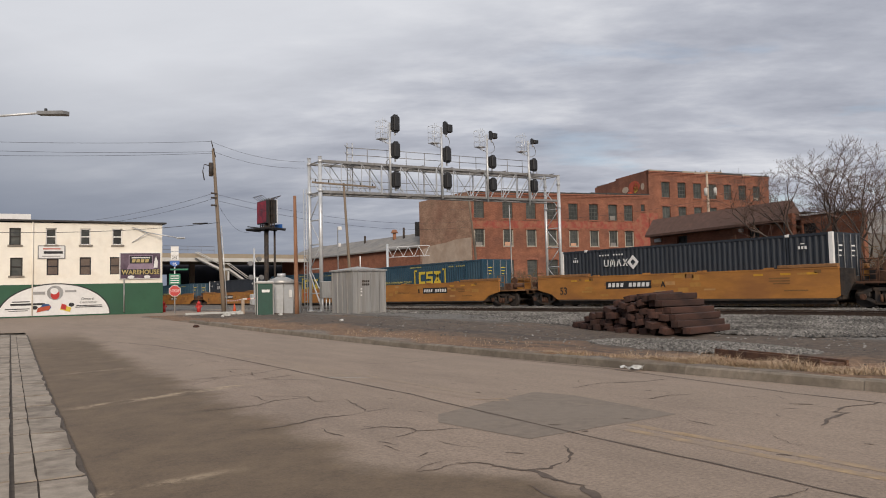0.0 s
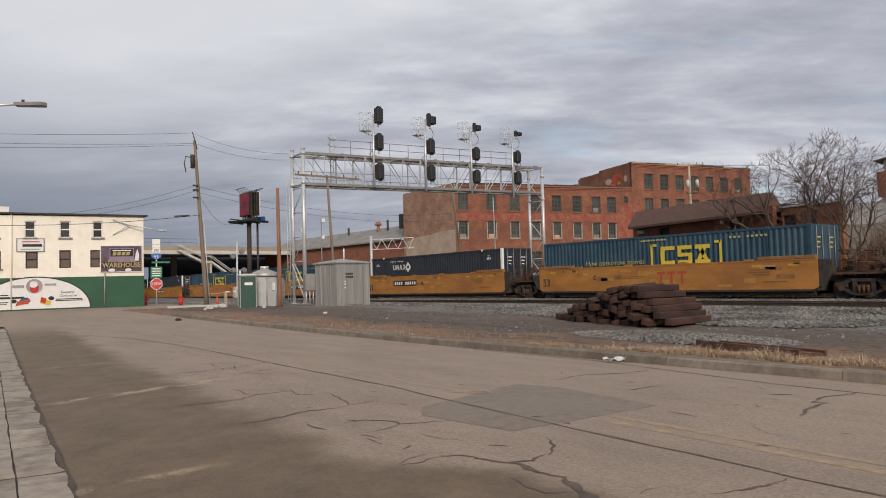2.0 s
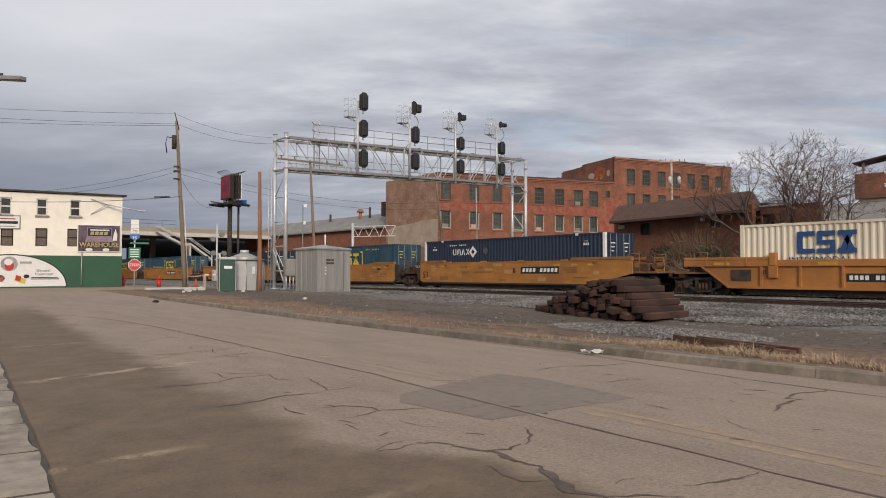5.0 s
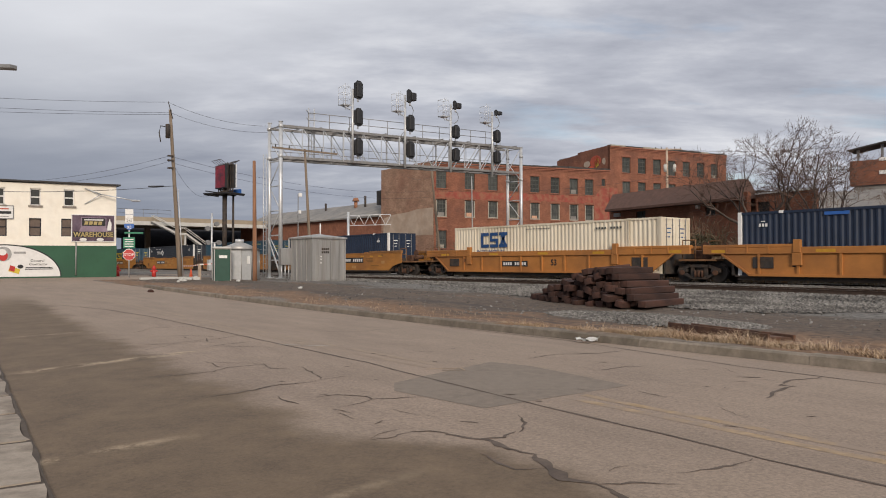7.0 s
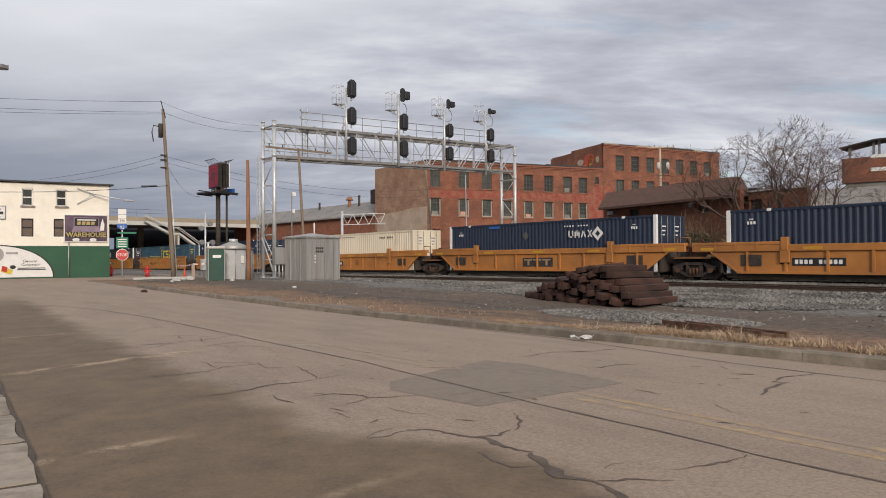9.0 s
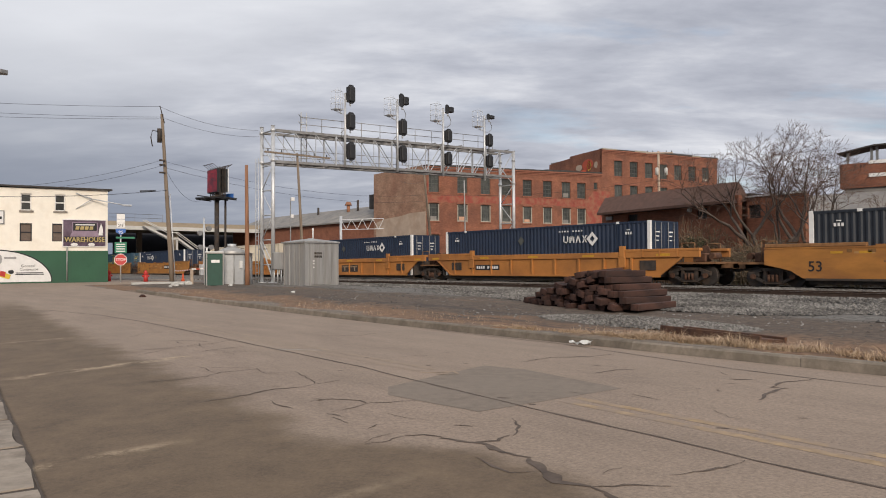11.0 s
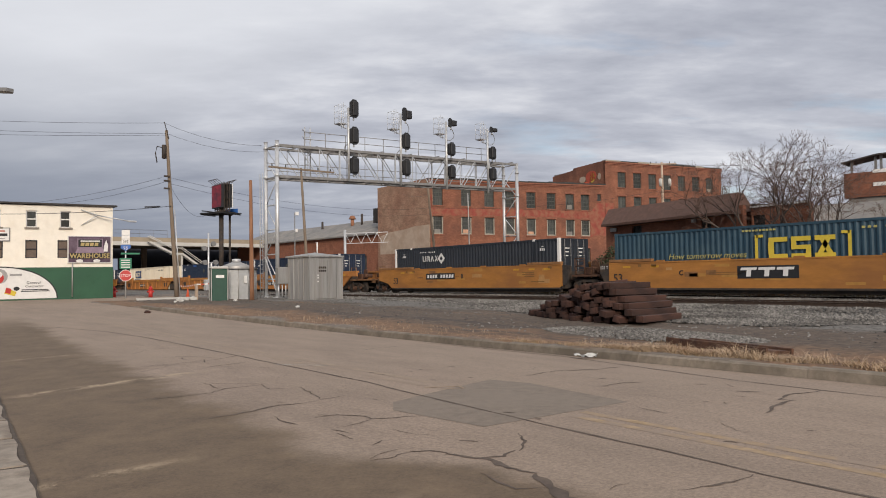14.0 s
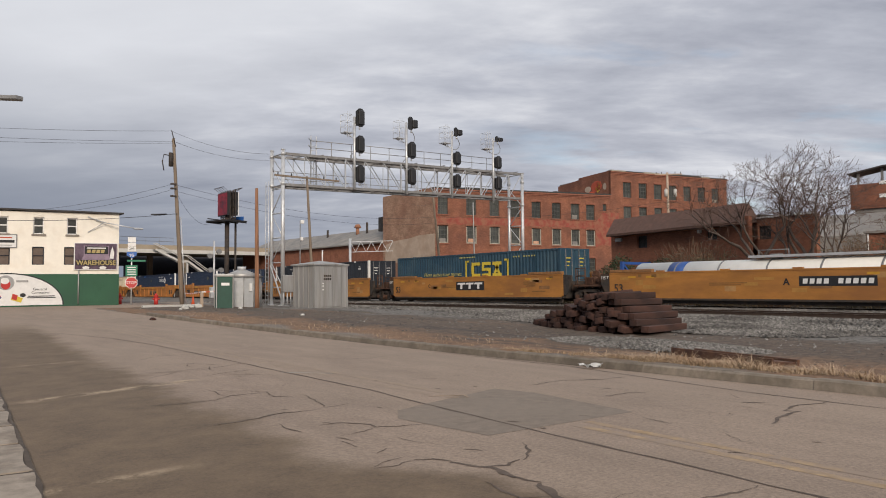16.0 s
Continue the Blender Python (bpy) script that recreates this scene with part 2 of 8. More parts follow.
M_palepatch = material("pale_render_patch", (0.43, 0.335, 0.26), 0.9, vary=0.18, scale=1.0, second=(0.34, 0.24, 0.17), amount=0.6, sscale=0.7)
M_roofgrey = material("grey_roofing", (0.20, 0.19, 0.18), 0.9, vary=0.25, scale=1.2, second=(0.30, 0.27, 0.23), amount=0.6, sscale=0.5)
M_roofbrown = material("brown_shingle_roof", (0.105, 0.055, 0.04), 0.9, vary=0.25, scale=2.5, bump=0.2, bscale=12, second=(0.085, 0.05, 0.04), amount=0.5)
M_roofdark = material("tar_roof_edge", (0.05, 0.045, 0.042), 0.9, vary=0.3, scale=2)
M_bark = material("bare_bark", (0.085, 0.065, 0.055), 0.95, vary=0.3, scale=4)
M_twig = material("twig_brown", (0.12, 0.075, 0.058), 0.95, vary=0.3, scale=4)
M_brush = material("dry_brush", (0.135, 0.085, 0.055), 0.95, vary=0.4, scale=1.0, second=(0.07, 0.075, 0.04), amount=0.7, sscale=0.3)
M_shrub = material("evergreen_shrub", (0.035, 0.05, 0.022), 0.9, vary=0.4, scale=1.5, second=(0.12, 0.075, 0.045), amount=0.5, sscale=0.6)
M_straw = material("dry_grass", (0.46, 0.345, 0.235), 0.95, vary=0.3, scale=3, second=(0.26, 0.16, 0.08), amount=0.6, sscale=1.2)
M_stone = material("ballast_stone", (0.168, 0.158, 0.145), 0.95, vary=0.6, scale=9, second=(0.07, 0.064, 0.058), amount=0.85, sscale=0.45, edge=(0.42, 0.62))
def vary_islands(mat, lo, hi):
    """A shade of its own for every loose stone of a heap."""
    N, L = mat.node_tree.nodes, mat.node_tree.links
    bs = N["Principled BSDF"]
    src = bs.inputs["Base Color"].links[0].from_socket
    geo, mr, hs = N.new("ShaderNodeNewGeometry"), N.new("ShaderNodeMapRange"), N.new("ShaderNodeHueSaturation")
    mr.inputs["To Min"].default_value, mr.inputs["To Max"].default_value = lo, hi
    L.new(geo.outputs["Random Per Island"], mr.inputs[0])
    L.new(mr.outputs[0], hs.inputs["Value"]), L.new(src, hs.inputs["Color"])
    L.new(hs.outputs[0], bs.inputs["Base Color"])


vary_islands(M_stone, 0.45, 1.55)
M_red = material("red_enamel", (0.48, 0.035, 0.03), 0.5, vary=0.15, scale=5)
M_orange = material("safety_orange", (0.65, 0.10, 0.035), 0.6, vary=0.1)
M_signgreen = material("sign_green", (0.01, 0.17, 0.09), 0.5, vary=0.08)
M_pottygreen = material("green_plastic", (0.012, 0.06, 0.04), 0.5, vary=0.12)
M_signblue = material("sign_blue", (0.03, 0.12, 0.40), 0.5, vary=0.08)
M_bridge = material("weathered_concrete_parapet", (0.30, 0.25, 0.185), 0.9, vary=0.15, scale=0.7, second=(0.26, 0.21, 0.16), amount=0.5)
M_bridgewhite = material("pale_girder_paint", (0.50, 0.49, 0.46), 0.8, vary=0.1, scale=0.8)
# near-black: the viaduct's undercroft shade as a colour, also the boarded windows' frames
M_shade = material("undercroft_shade_and_dark_frames", (0.02, 0.022, 0.03), 0.95, vary=0.3, scale=0.4)
M_ledred = material("led_panel_red", (0.25, 0.012, 0.025), 0.4, vary=0.5, scale=2.2, second=(0.05, 0.01, 0.02), amount=0.8, sscale=1.4)
M_tank = material("tank_white", (0.70, 0.68, 0.63), 0.45, vary=0.08, scale=1.2)
M_tankblue = material("tank_frame_blue", (0.02, 0.07, 0.26), 0.5, vary=0.15)
M_ventrust = material("rusty_vent", (0.30, 0.14, 0.08), 0.9, vary=0.3)
M_joint = material("dirt_filled_joint", (0.075, 0.056, 0.042), 0.95, vary=0.4, scale=6)
M_litter = material("white_paper", (0.8, 0.8, 0.78), 0.8, vary=0.05)
M_steelgrey = material("grey_steel", (0.22, 0.22, 0.22), 0.6, 0.3, vary=0.2)


# ---- building tools ----
def part(name, bm, mat, parent=None, label=""):
    """Link a bmesh as one mesh object under a thing."""
    me = bpy.data.meshes.new(name)
    bm.to_mesh(me)
    bm.free()
    for m in (mat if isinstance(mat, (list, tuple)) else [mat]):
        me.materials.append(m)
    ob = new(name, me)
    if parent is not None:
        ob.parent = parent
    if label:
        ob["label"] = label
    return ob


def thing(name, label, category, m=None, group="", kind=""):
    ob = new(name)
    ob.empty_display_size = 0.2
    if m is not None:
        ob.matrix_world = m
    return tagged(ob, label, category, group, kind)


def box(bm, x0, x1, y0, y1, z0, z1, bevel=0.0, mi=0):
    vs = [bm.verts.new((x, y, z)) for z in (z0, z1) for y in (y0, y1) for x in (x0, x1)]
    fs = [(0, 2, 3, 1), (4, 5, 7, 6), (0, 1, 5, 4), (2, 6, 7, 3), (0, 4, 6, 2), (1, 3, 7, 5)]
    faces = [bm.faces.new([vs[i] for i in f]) for f in fs]
    for f in faces:
        f.material_index = mi
    if bevel:
        ed = list({e for f in faces for e in f.edges})
        bmesh.ops.bevel(bm, geom=ed, offset=bevel, segments=1, affect="EDGES", profile=0.5)
    return faces


def bar(bm, a, b, w, h=None, mi=0):
    """A square bar from a to b."""
    a, b = Vector(a), Vector(b)
    d = (b - a).normalized()
    up = Vector((0, 0, 1)) if abs(d.z) < 0.95 else Vector((1, 0, 0))
    s = d.cross(up).normalized()
    u = s.cross(d)
    h = w if h is None else h
    q = [bm.verts.new(p + s * i * w / 2 + u * j * h / 2) for p in (a, b) for i, j in ((-1, -1), (1, -1), (1, 1), (-1, 1))]
    for f in ((3, 2, 1, 0), (4, 5, 6, 7), (0, 1, 5, 4), (1, 2, 6, 5), (2, 3, 7, 6), (3, 0, 4, 7)):
        bm.faces.new([q[i] for i in f]).material_index = mi


def rod(bm, a, b, r0, r1=None, seg=8, mi=0, caps=True):
    """A round rod from a to b, tapering from r0 to r1."""
    a, b = Vector(a), Vector(b)
    r1 = r0 if r1 is None else r1
    d = (b - a).normalized()
    up = Vector((0, 0, 1)) if abs(d.z) < 0.95 else Vector((1, 0, 0))
    s = d.cross(up).normalized()
    u = s.cross(d)
    rings = []
    for p, r in ((a, r0), (b, r1)):
        rings.append([bm.verts.new(p + (s * math.cos(k * 2 * math.pi / seg) + u * math.sin(k * 2 * math.pi / seg)) * r) for k in range(seg)])
    for k in range(seg):
        f = bm.faces.new([rings[0][k], rings[0][(k + 1) % seg], rings[1][(k + 1) % seg], rings[1][k]])
        f.smooth, f.material_index = True, mi
    if caps:
        bm.faces.new(rings[0][::-1]).material_index = mi
        bm.faces.new(rings[1]).material_index = mi


def tube(bm, pts, r, seg=6, r1=None):
    """A round tube along a line of points, in one piece."""
    pts = [Vector(p) for p in pts]
    prev, n = None, len(pts)
    for i, p in enumerate(pts):
        d = (pts[min(n - 1, i + 1)] - pts[max(0, i - 1)]).normalized()
        up = Vector((0, 0, 1)) if abs(d.z) < 0.95 else Vector((1, 0, 0))
        s = d.cross(up).normalized()
        u = s.cross(d)
        q = r + ((r1 if r1 is not None else r) - r) * i / (n - 1)
        ring = [bm.verts.new(p + (s * math.cos(k * 2 * math.pi / seg) + u * math.sin(k * 2 * math.pi / seg)) * q) for k in range(seg)]
        if prev:
            for k in range(seg):
                bm.faces.new((prev[k], prev[(k + 1) % seg], ring[(k + 1) % seg], ring[k])).smooth = True
        else:
            bm.faces.new(ring[::-1])
        prev = ring
    bm.faces.new(prev)


def prism(bm, pts, d, mi=0):
    """A polygon in 3D pushed along the vector d."""
    d = Vector(d)
    a = [bm.verts.new(p) for p in pts]
    b = [bm.verts.new(Vector(p) + d) for p in pts]
    bm.faces.new(a[::-1]).material_index = mi
    bm.faces.new(b).material_index = mi
    k = len(a)
    for i in range(k):
        bm.faces.new([a[i], a[(i + 1) % k], b[(i + 1) % k], b[i]]).material_index = mi


def smooth(a, b, x):
    t = min(1, max(0, (x - a) / (b - a)))
    return t * t * (3 - 2 * t)


def wall_frame(a, b):
    """A pose at a whose x axis runs towards b along the ground and whose y axis points into the building."""
    ang = math.atan2(b[1] - a[1], b[0] - a[0])
    return pose(a[0], a[1], a[2] if len(a) > 2 else 0, 0, 0, math.degrees(ang))


def text_mesh(name, body, size, mat, parent, m, label="", shear=0.0, wide=1.0, depth=0.004, bold=0.0):
    cu = bpy.data.curves.new(name, "FONT")
    cu.body, cu.size, cu.extrude, cu.align_x, cu.shear, cu.offset = body, size, depth, "CENTER", shear, bold
    cu.resolution_u = 3
    tmp = bpy.data.objects.new(name, cu)
    scene.collection.objects.link(tmp)
    dg = bpy.context.evaluated_depsgraph_get()
    dg.update()
    me = bpy.data.meshes.new_from_object(tmp.evaluated_get(dg))
    bpy.data.objects.remove(tmp)
    me.materials.clear()
    me.materials.append(mat)
    ob = new(name, me)
    me.transform(m @ Matrix.Diagonal((wide, 1, 1, 1)))
    ob.parent = parent
    if label:
        ob["label"] = label
    return ob


# ---- ground ----
def road_z(y):
    return 0.45 * smooth(12, 54, y)


def left_edge(y):
    return 0.55 + 0.1 * max(-10, min(y, 40))


KERB_X = 11.45


def ground_z(x, y):
    r = road_z(y)
    if x <= KERB_X + 0.05 or y > 47:
        base = r
    else:
        base = r + 0.03 + 0.11 * smooth(40, 34, y)
    yard = 0.22 + 0.23 * smooth(6, 40, y)
    z = base + (yard - base) * smooth(12.2, 16.5, x)
    bed = 0.22 + 0.08 * smooth(25.2, 27.0, x) + 0.14 * smooth(30.2, 31.5, x) - 0.1 * smooth(35.0, 37.0, x)
    z = z + (bed - z) * smooth(22.0, 25.5, x)
    if x > 37:
        z = bed + 0.5 * smooth(37, 44, x)
    return z


def zone_material(name):
    """Yard soil: brown verge by the kerb, grey gravel, dark cinders and pale ballast towards the tracks."""
    mat = material(name, (0.17, 0.145, 0.12), 0.95, vary=0.35, scale=2.5, bump=0.6, bscale=22)
    N, L = mat.node_tree.nodes, mat.node_tree.links
    bs = N["Principled BSDF"]
    col = bs.inputs["Base Color"].links[0].from_socket
    tex = N.new("ShaderNodeTexCoord")
    sep = N.new("ShaderNodeSeparateXYZ")
    L.new(tex.outputs["Object"], sep.inputs[0])
    wob = N.new("ShaderNodeTexNoise")
    wob.inputs["Scale"].default_value, wob.inputs["Detail"].default_value = 0.35, 6
    L.new(tex.outputs["Object"], wob.inputs["Vector"])
    grain = N.new("ShaderNodeTexNoise")
    grain.inputs["Scale"].default_value, grain.inputs["Detail"].default_value = 5.0, 6
    grain.inputs["Roughness"].default_value = 0.75
    L.new(tex.outputs["Object"], grain.inputs["Vector"])
    sx = N.new("ShaderNodeMath")
    sx.operation = "MULTIPLY_ADD"
    L.new(wob.outputs[0], sx.inputs[0])
    sx.inputs[1].default_value = 5.0
    L.new(sep.outputs[0], sx.inputs[2])

    def layer(below, color, lo, hi, most, spread):
        gr = N.new("ShaderNodeValToRGB")
        gr.color_ramp.elements[0].position, gr.color_ramp.elements[1].position = 0.35, 0.68
        gr.color_ramp.elements[0].color = tuple(c * (1 - spread) for c in color) + (1,)
        gr.color_ramp.elements[1].color = tuple(c * (1 + spread) for c in color) + (1,)
        L.new(grain.outputs[0], gr.inputs[0])
        mr = N.new("ShaderNodeMapRange")
        mr.interpolation_type = "SMOOTHSTEP"
        mr.inputs["From Min"].default_value, mr.inputs["From Max"].default_value = lo, hi
        mr.inputs["To Max"].default_value = most
        L.new(sx.outputs[0], mr.inputs[0])
        mx = N.new("ShaderNodeMix")
        mx.data_type = "RGBA"
        L.new(mr.outputs[0], mx.inputs[0]), L.new(below, mx.inputs[6]), L.new(gr.outputs[0], mx.inputs[7])
        return mx.outputs[2]

    col = layer(col, (0.19, 0.105, 0.055), 13.6, 14.6, 0.9, 0.5)
    col = layer(col, (0.095, 0.07, 0.052), 15.6, 17.2, 0.95, 0.5)
    col = layer(col, (0.13, 0.113, 0.098), 21.0, 23.0, 0.85, 0.6)
    col = layer(col, (0.155, 0.145, 0.13), 20.6, 22.4, 0.92, 0.65)
    rutmap = N.new("ShaderNodeMapping")
    rutmap.inputs["Scale"].default_value = (1.1, 0.13, 1.0)
    rutmap.inputs["Rotation"].default_value = (0, 0, radians(4))
    L.new(tex.outputs["Object"], rutmap.inputs[0])
    for seed, color, lo, hi, most in ((0.0, (0.05, 0.04, 0.034), 0.5, 0.63, 0.75), (7.0, (0.20, 0.11, 0.06), 0.55, 0.68, 0.6)):
        rut = N.new("ShaderNodeTexNoise")
        rut.noise_dimensions = "4D"
        rut.inputs["W"].default_value = seed
        rut.inputs["Scale"].default_value, rut.inputs["Detail"].default_value = 0.9, 8
        rut.inputs["Roughness"].default_value = 0.65
        L.new(rutmap.outputs[0], rut.inputs["Vector"])
        amount = N.new("ShaderNodeMapRange")
        amount.interpolation_type = "SMOOTHSTEP"
        amount.inputs["From Min"].default_value, amount.inputs["From Max"].default_value = lo, hi
        amount.inputs["To Max"].default_value = most
        L.new(rut.outputs[0], amount.inputs[0])
        mx = N.new("ShaderNodeMix")
        mx.data_type = "RGBA"
        L.new(amount.outputs[0], mx.inputs[0]), L.new(col, mx.inputs[6])
        mx.inputs[7].default_value = (*color, 1)
        col = mx.outputs[2]
    L.new(col, bs.inputs["Base Color"])
    return mat


def road_material(name):
    """Pale worn asphalt, brown oily dark lane along the left kerb, and tyre-polished streaks along the road."""
    mat = material(name, (0.262, 0.198, 0.15), 0.88, vary=0.16, scale=1.3, bump=0.3, bscale=45, second=(0.295, 0.225, 0.168), amount=0.7, sscale=0.35, stretch=(1, 0.3, 1))
    N, L = mat.node_tree.nodes, mat.node_tree.links
    bs = N["Principled BSDF"]
    col = bs.inputs["Base Color"].links[0].from_socket
    tex = N.new("ShaderNodeTexCoord")
    grit = N.new("ShaderNodeTexNoise")
    grit.inputs["Scale"].default_value, grit.inputs["Detail"].default_value = 28.0, 6
    grit.inputs["Roughness"].default_value = 0.8
    L.new(tex.outputs["Object"], grit.inputs["Vector"])
    gm = N.new("ShaderNodeMapRange")
    gm.inputs["From Min"].default_value, gm.inputs["From Max"].default_value = 0.3, 0.7
    gm.inputs["To Min"].default_value, gm.inputs["To Max"].default_value = 0.64, 1.36
    L.new(grit.outputs[0], gm.inputs[0])
    hv = N.new("ShaderNodeHueSaturation")
    L.new(gm.outputs[0], hv.inputs["Value"]), L.new(col, hv.inputs["Color"])
    col = hv.outputs[0]
    sep = N.new("ShaderNodeSeparateXYZ")
    L.new(tex.outputs["Object"], sep.inputs[0])
    wob = N.new("ShaderNodeTexNoise")
    wob.inputs["Scale"].default_value, wob.inputs["Detail"].default_value = 0.9, 9
    L.new(tex.outputs["Object"], wob.inputs["Vector"])
    a = N.new("ShaderNodeMath")
    a.operation = "MULTIPLY_ADD"
    L.new(sep.outputs[1], a.inputs[0])
    a.inputs[1].default_value = -0.075
    L.new(sep.outputs[0], a.inputs[2])
    b = N.new("ShaderNodeMath")
    b.operation = "MULTIPLY_ADD"
    L.new(wob.outputs[0], b.inputs[0])
    b.inputs[1].default_value = -1.3
    bulge = N.new("ShaderNodeMapRange")
    bulge.interpolation_type = "SMOOTHSTEP"
    bulge.inputs["From Min"].default_value, bulge.inputs["From Max"].default_value = 5.5, 4.3
    bulge.inputs["To Max"].default_value = 0.75
    L.new(sep.outputs[1], bulge.inputs[0])
    wide = N.new("ShaderNodeMath")
    wide.operation = "SUBTRACT"
    L.new(a.outputs[0], wide.inputs[0]), L.new(bulge.outputs[0], wide.inputs[1])
    L.new(wide.outputs[0], b.inputs[2])
    mr = N.new("ShaderNodeMapRange")
    mr.interpolation_type = "SMOOTHSTEP"
    mr.inputs["From Min"].default_value, mr.inputs["From Max"].default_value = 2.1, 2.75
    mr.inputs["To Min"].default_value, mr.inputs["To Max"].default_value = 0.92, 0.0
    L.new(b.outputs[0], mr.inputs[0])
    far = N.new("ShaderNodeMapRange")
    far.interpolation_type = "SMOOTHSTEP"
    far.inputs["From Min"].default_value, far.inputs["From Max"].default_value = 26, 36
    far.inputs["To Min"].default_value, far.inputs["To Max"].default_value = 1.0, 0.0
    L.new(sep.outputs[1], far.inputs[0])
    mm = N.new("ShaderNodeMath")
    mm.operation = "MULTIPLY"
    L.new(mr.outputs[0], mm.inputs[0]), L.new(far.outputs[0], mm.inputs[1])
    gr = N.new("ShaderNodeValToRGB")
    gr.color_ramp.elements[0].position, gr.color_ramp.elements[1].position = 0.36, 0.66
    gr.color_ramp.elements[0].color, gr.color_ramp.elements[1].color = (0.078, 0.052, 0.031, 1), (0.184, 0.127, 0.076, 1)
    mid = N.new("ShaderNodeTexNoise")
    mid.inputs["Scale"].default_value, mid.inputs["Detail"].default_value = 1.6, 9
    mid.inputs["Roughness"].default_value = 0.72
    L.new(tex.outputs["Object"], mid.inputs["Vector"])
    both = N.new("ShaderNodeMix")
    both.inputs[0].default_value = 0.6
    L.new(grit.outputs[0], both.inputs[2]), L.new(mid.outputs[0], both.inputs[3])
    L.new(both.outputs[0], gr.inputs[0])
    mx = N.new("ShaderNodeMix")
    mx.data_type = "RGBA"
    L.new(mm.outputs[0], mx.inputs[0]), L.new(col, mx.inputs[6]), L.new(gr.outputs[0], mx.inputs[7])
    col = mx.outputs[2]

    def math_node(op, a, b):
        node = N.new("ShaderNodeMath")
        node.operation = op
        for i, q in enumerate((a, b)):
            if isinstance(q, (int, float)):
                node.inputs[i].default_value = q
            else:
                L.new(q, node.inputs[i])
        return node.outputs[0]

    def step_node(v, lo, hi):
        node = N.new("ShaderNodeMapRange")
        node.interpolation_type = "SMOOTHSTEP"
        node.inputs["From Min"].default_value, node.inputs["From Max"].default_value = lo, hi
        L.new(v, node.inputs[0])
        return node.outputs[0]

    fine = N.new("ShaderNodeTexNoise")
    fine.inputs["Scale"].default_value, fine.inputs["Detail"].default_value = 2.2, 8
    fine.inputs["Roughness"].default_value = 0.75
    L.new(tex.outputs["Object"], fine.inputs["Vector"])
    # sandy streaks washed across the lane: offset and slope of their line, and their span
    for y0, slope, x0, x1, half, most in ((11.55, 0.2, 2.0, 4.9, 0.26, 1.0), (6.55, 0.02, 0.9, 2.3, 0.17, 0.9), (4.0, 0.1, 2.2, 3.2, 0.12, 0.4), (17.0, 0.1, 2.6, 4.2, 0.25, 0.4)):
        line = math_node("MULTIPLY_ADD", sep.outputs[0], slope)
        line.node.inputs[2].default_value = y0
        d = math_node("ABSOLUTE", math_node("SUBTRACT", sep.outputs[1], line), 0)
        k = math_node("MULTIPLY", step_node(d, half, 0.0), step_node(fine.outputs[0], 0.42, 0.62))
        k = math_node("MULTIPLY", k, math_node("MULTIPLY", step_node(sep.outputs[0], x0 - 0.3, x0 + 0.5), step_node(sep.outputs[0], x1 + 0.5, x1 - 0.6)))
        k = math_node("MULTIPLY", k, most)
        m2 = N.new("ShaderNodeMix")
        m2.data_type = "RGBA"
        L.new(k, m2.inputs[0]), L.new(col, m2.inputs[6])
        m2.inputs[7].default_value = (0.43, 0.33, 0.22, 1)
        col = m2.outputs[2]
    L.new(col, bs.inputs["Base Color"])
    return mat


M_yard = zone_material("yard_gravel_and_soil")
M_asphalt = road_material("worn_asphalt")
M_patch = material("asphalt_patch", (0.2, 0.16, 0.125), 0.92, vary=0.18, scale=7, bump=0.25, bscale=60, second=(0.215, 0.174, 0.137), amount=0.7, sscale=0.8)
M_tar = material("tar_seal", (0.088, 0.062, 0.046), 0.85, vary=0.35, scale=9, second=(0.15, 0.113, 0.088), amount=0.7, sscale=2)
M_lane_faint = material("faint_worn_line", (0.315, 0.24, 0.17), 0.88, vary=0.2, scale=8, second=(0.265, 0.2, 0.15), amount=1.0, sscale=2.0, edge=(0.36, 0.58))
M_lane = material("worn_yellow_line", (0.345, 0.24, 0.135), 0.88, vary=0.3, scale=9, second=(0.27, 0.205, 0.155), amount=1.0, sscale=2.5, edge=(0.36, 0.58))
M_whiteline = material("worn_white_line", (0.36, 0.33, 0.29), 0.85, vary=0.2, scale=8, second=(0.235, 0.20, 0.165), amount=1.0, sscale=2.5, edge=(0.4, 0.6))


def steps(*spans):
    out = []
    for a, b, n in spans:
        out += [a + (b - a) * i / n for i in range(n)]
    return out + [spans[-1][1]]


def build_ground():
    xs = steps((-2500, -60, 8), (-60, -4, 14), (-4, KERB_X, 16), (KERB_X, KERB_X + 0.1, 1), (KERB_X + 0.1, 40, 110), (40, 70, 20), (70, 2500, 10))
    ys = steps((-2500, -60, 8), (-60, -5, 14), (-5, 70, 170), (70, 180, 30), (180, 2500, 10))
    bm = bmesh.new()
    grid = []
    for y in ys:
        row = []
        for x in xs:
            z = ground_z(x, y)
            if x <= KERB_X + 0.02 or (y > 47 and x < 18):
                z -= 0.08
            elif 11 < x < 40 and -5 < y < 70:
                z += 0.05 * noise.noise((x * 0.5, y * 0.5, 0)) + 0.03 * noise.noise((x * 1.9, y * 1.9, 3))
            row.append(bm.verts.new((x, y, z)))
        grid.append(row)
    for j in range(len(ys) - 1):
        for i in range(len(xs) - 1):
            bm.faces.new((grid[j][i], grid[j][i + 1], grid[j + 1][i + 1], grid[j + 1][i])).smooth = True
    tagged(part("ground", bm, M_yard), "brown soil and grey gravel rail yard ground", "ground", kind="structure")


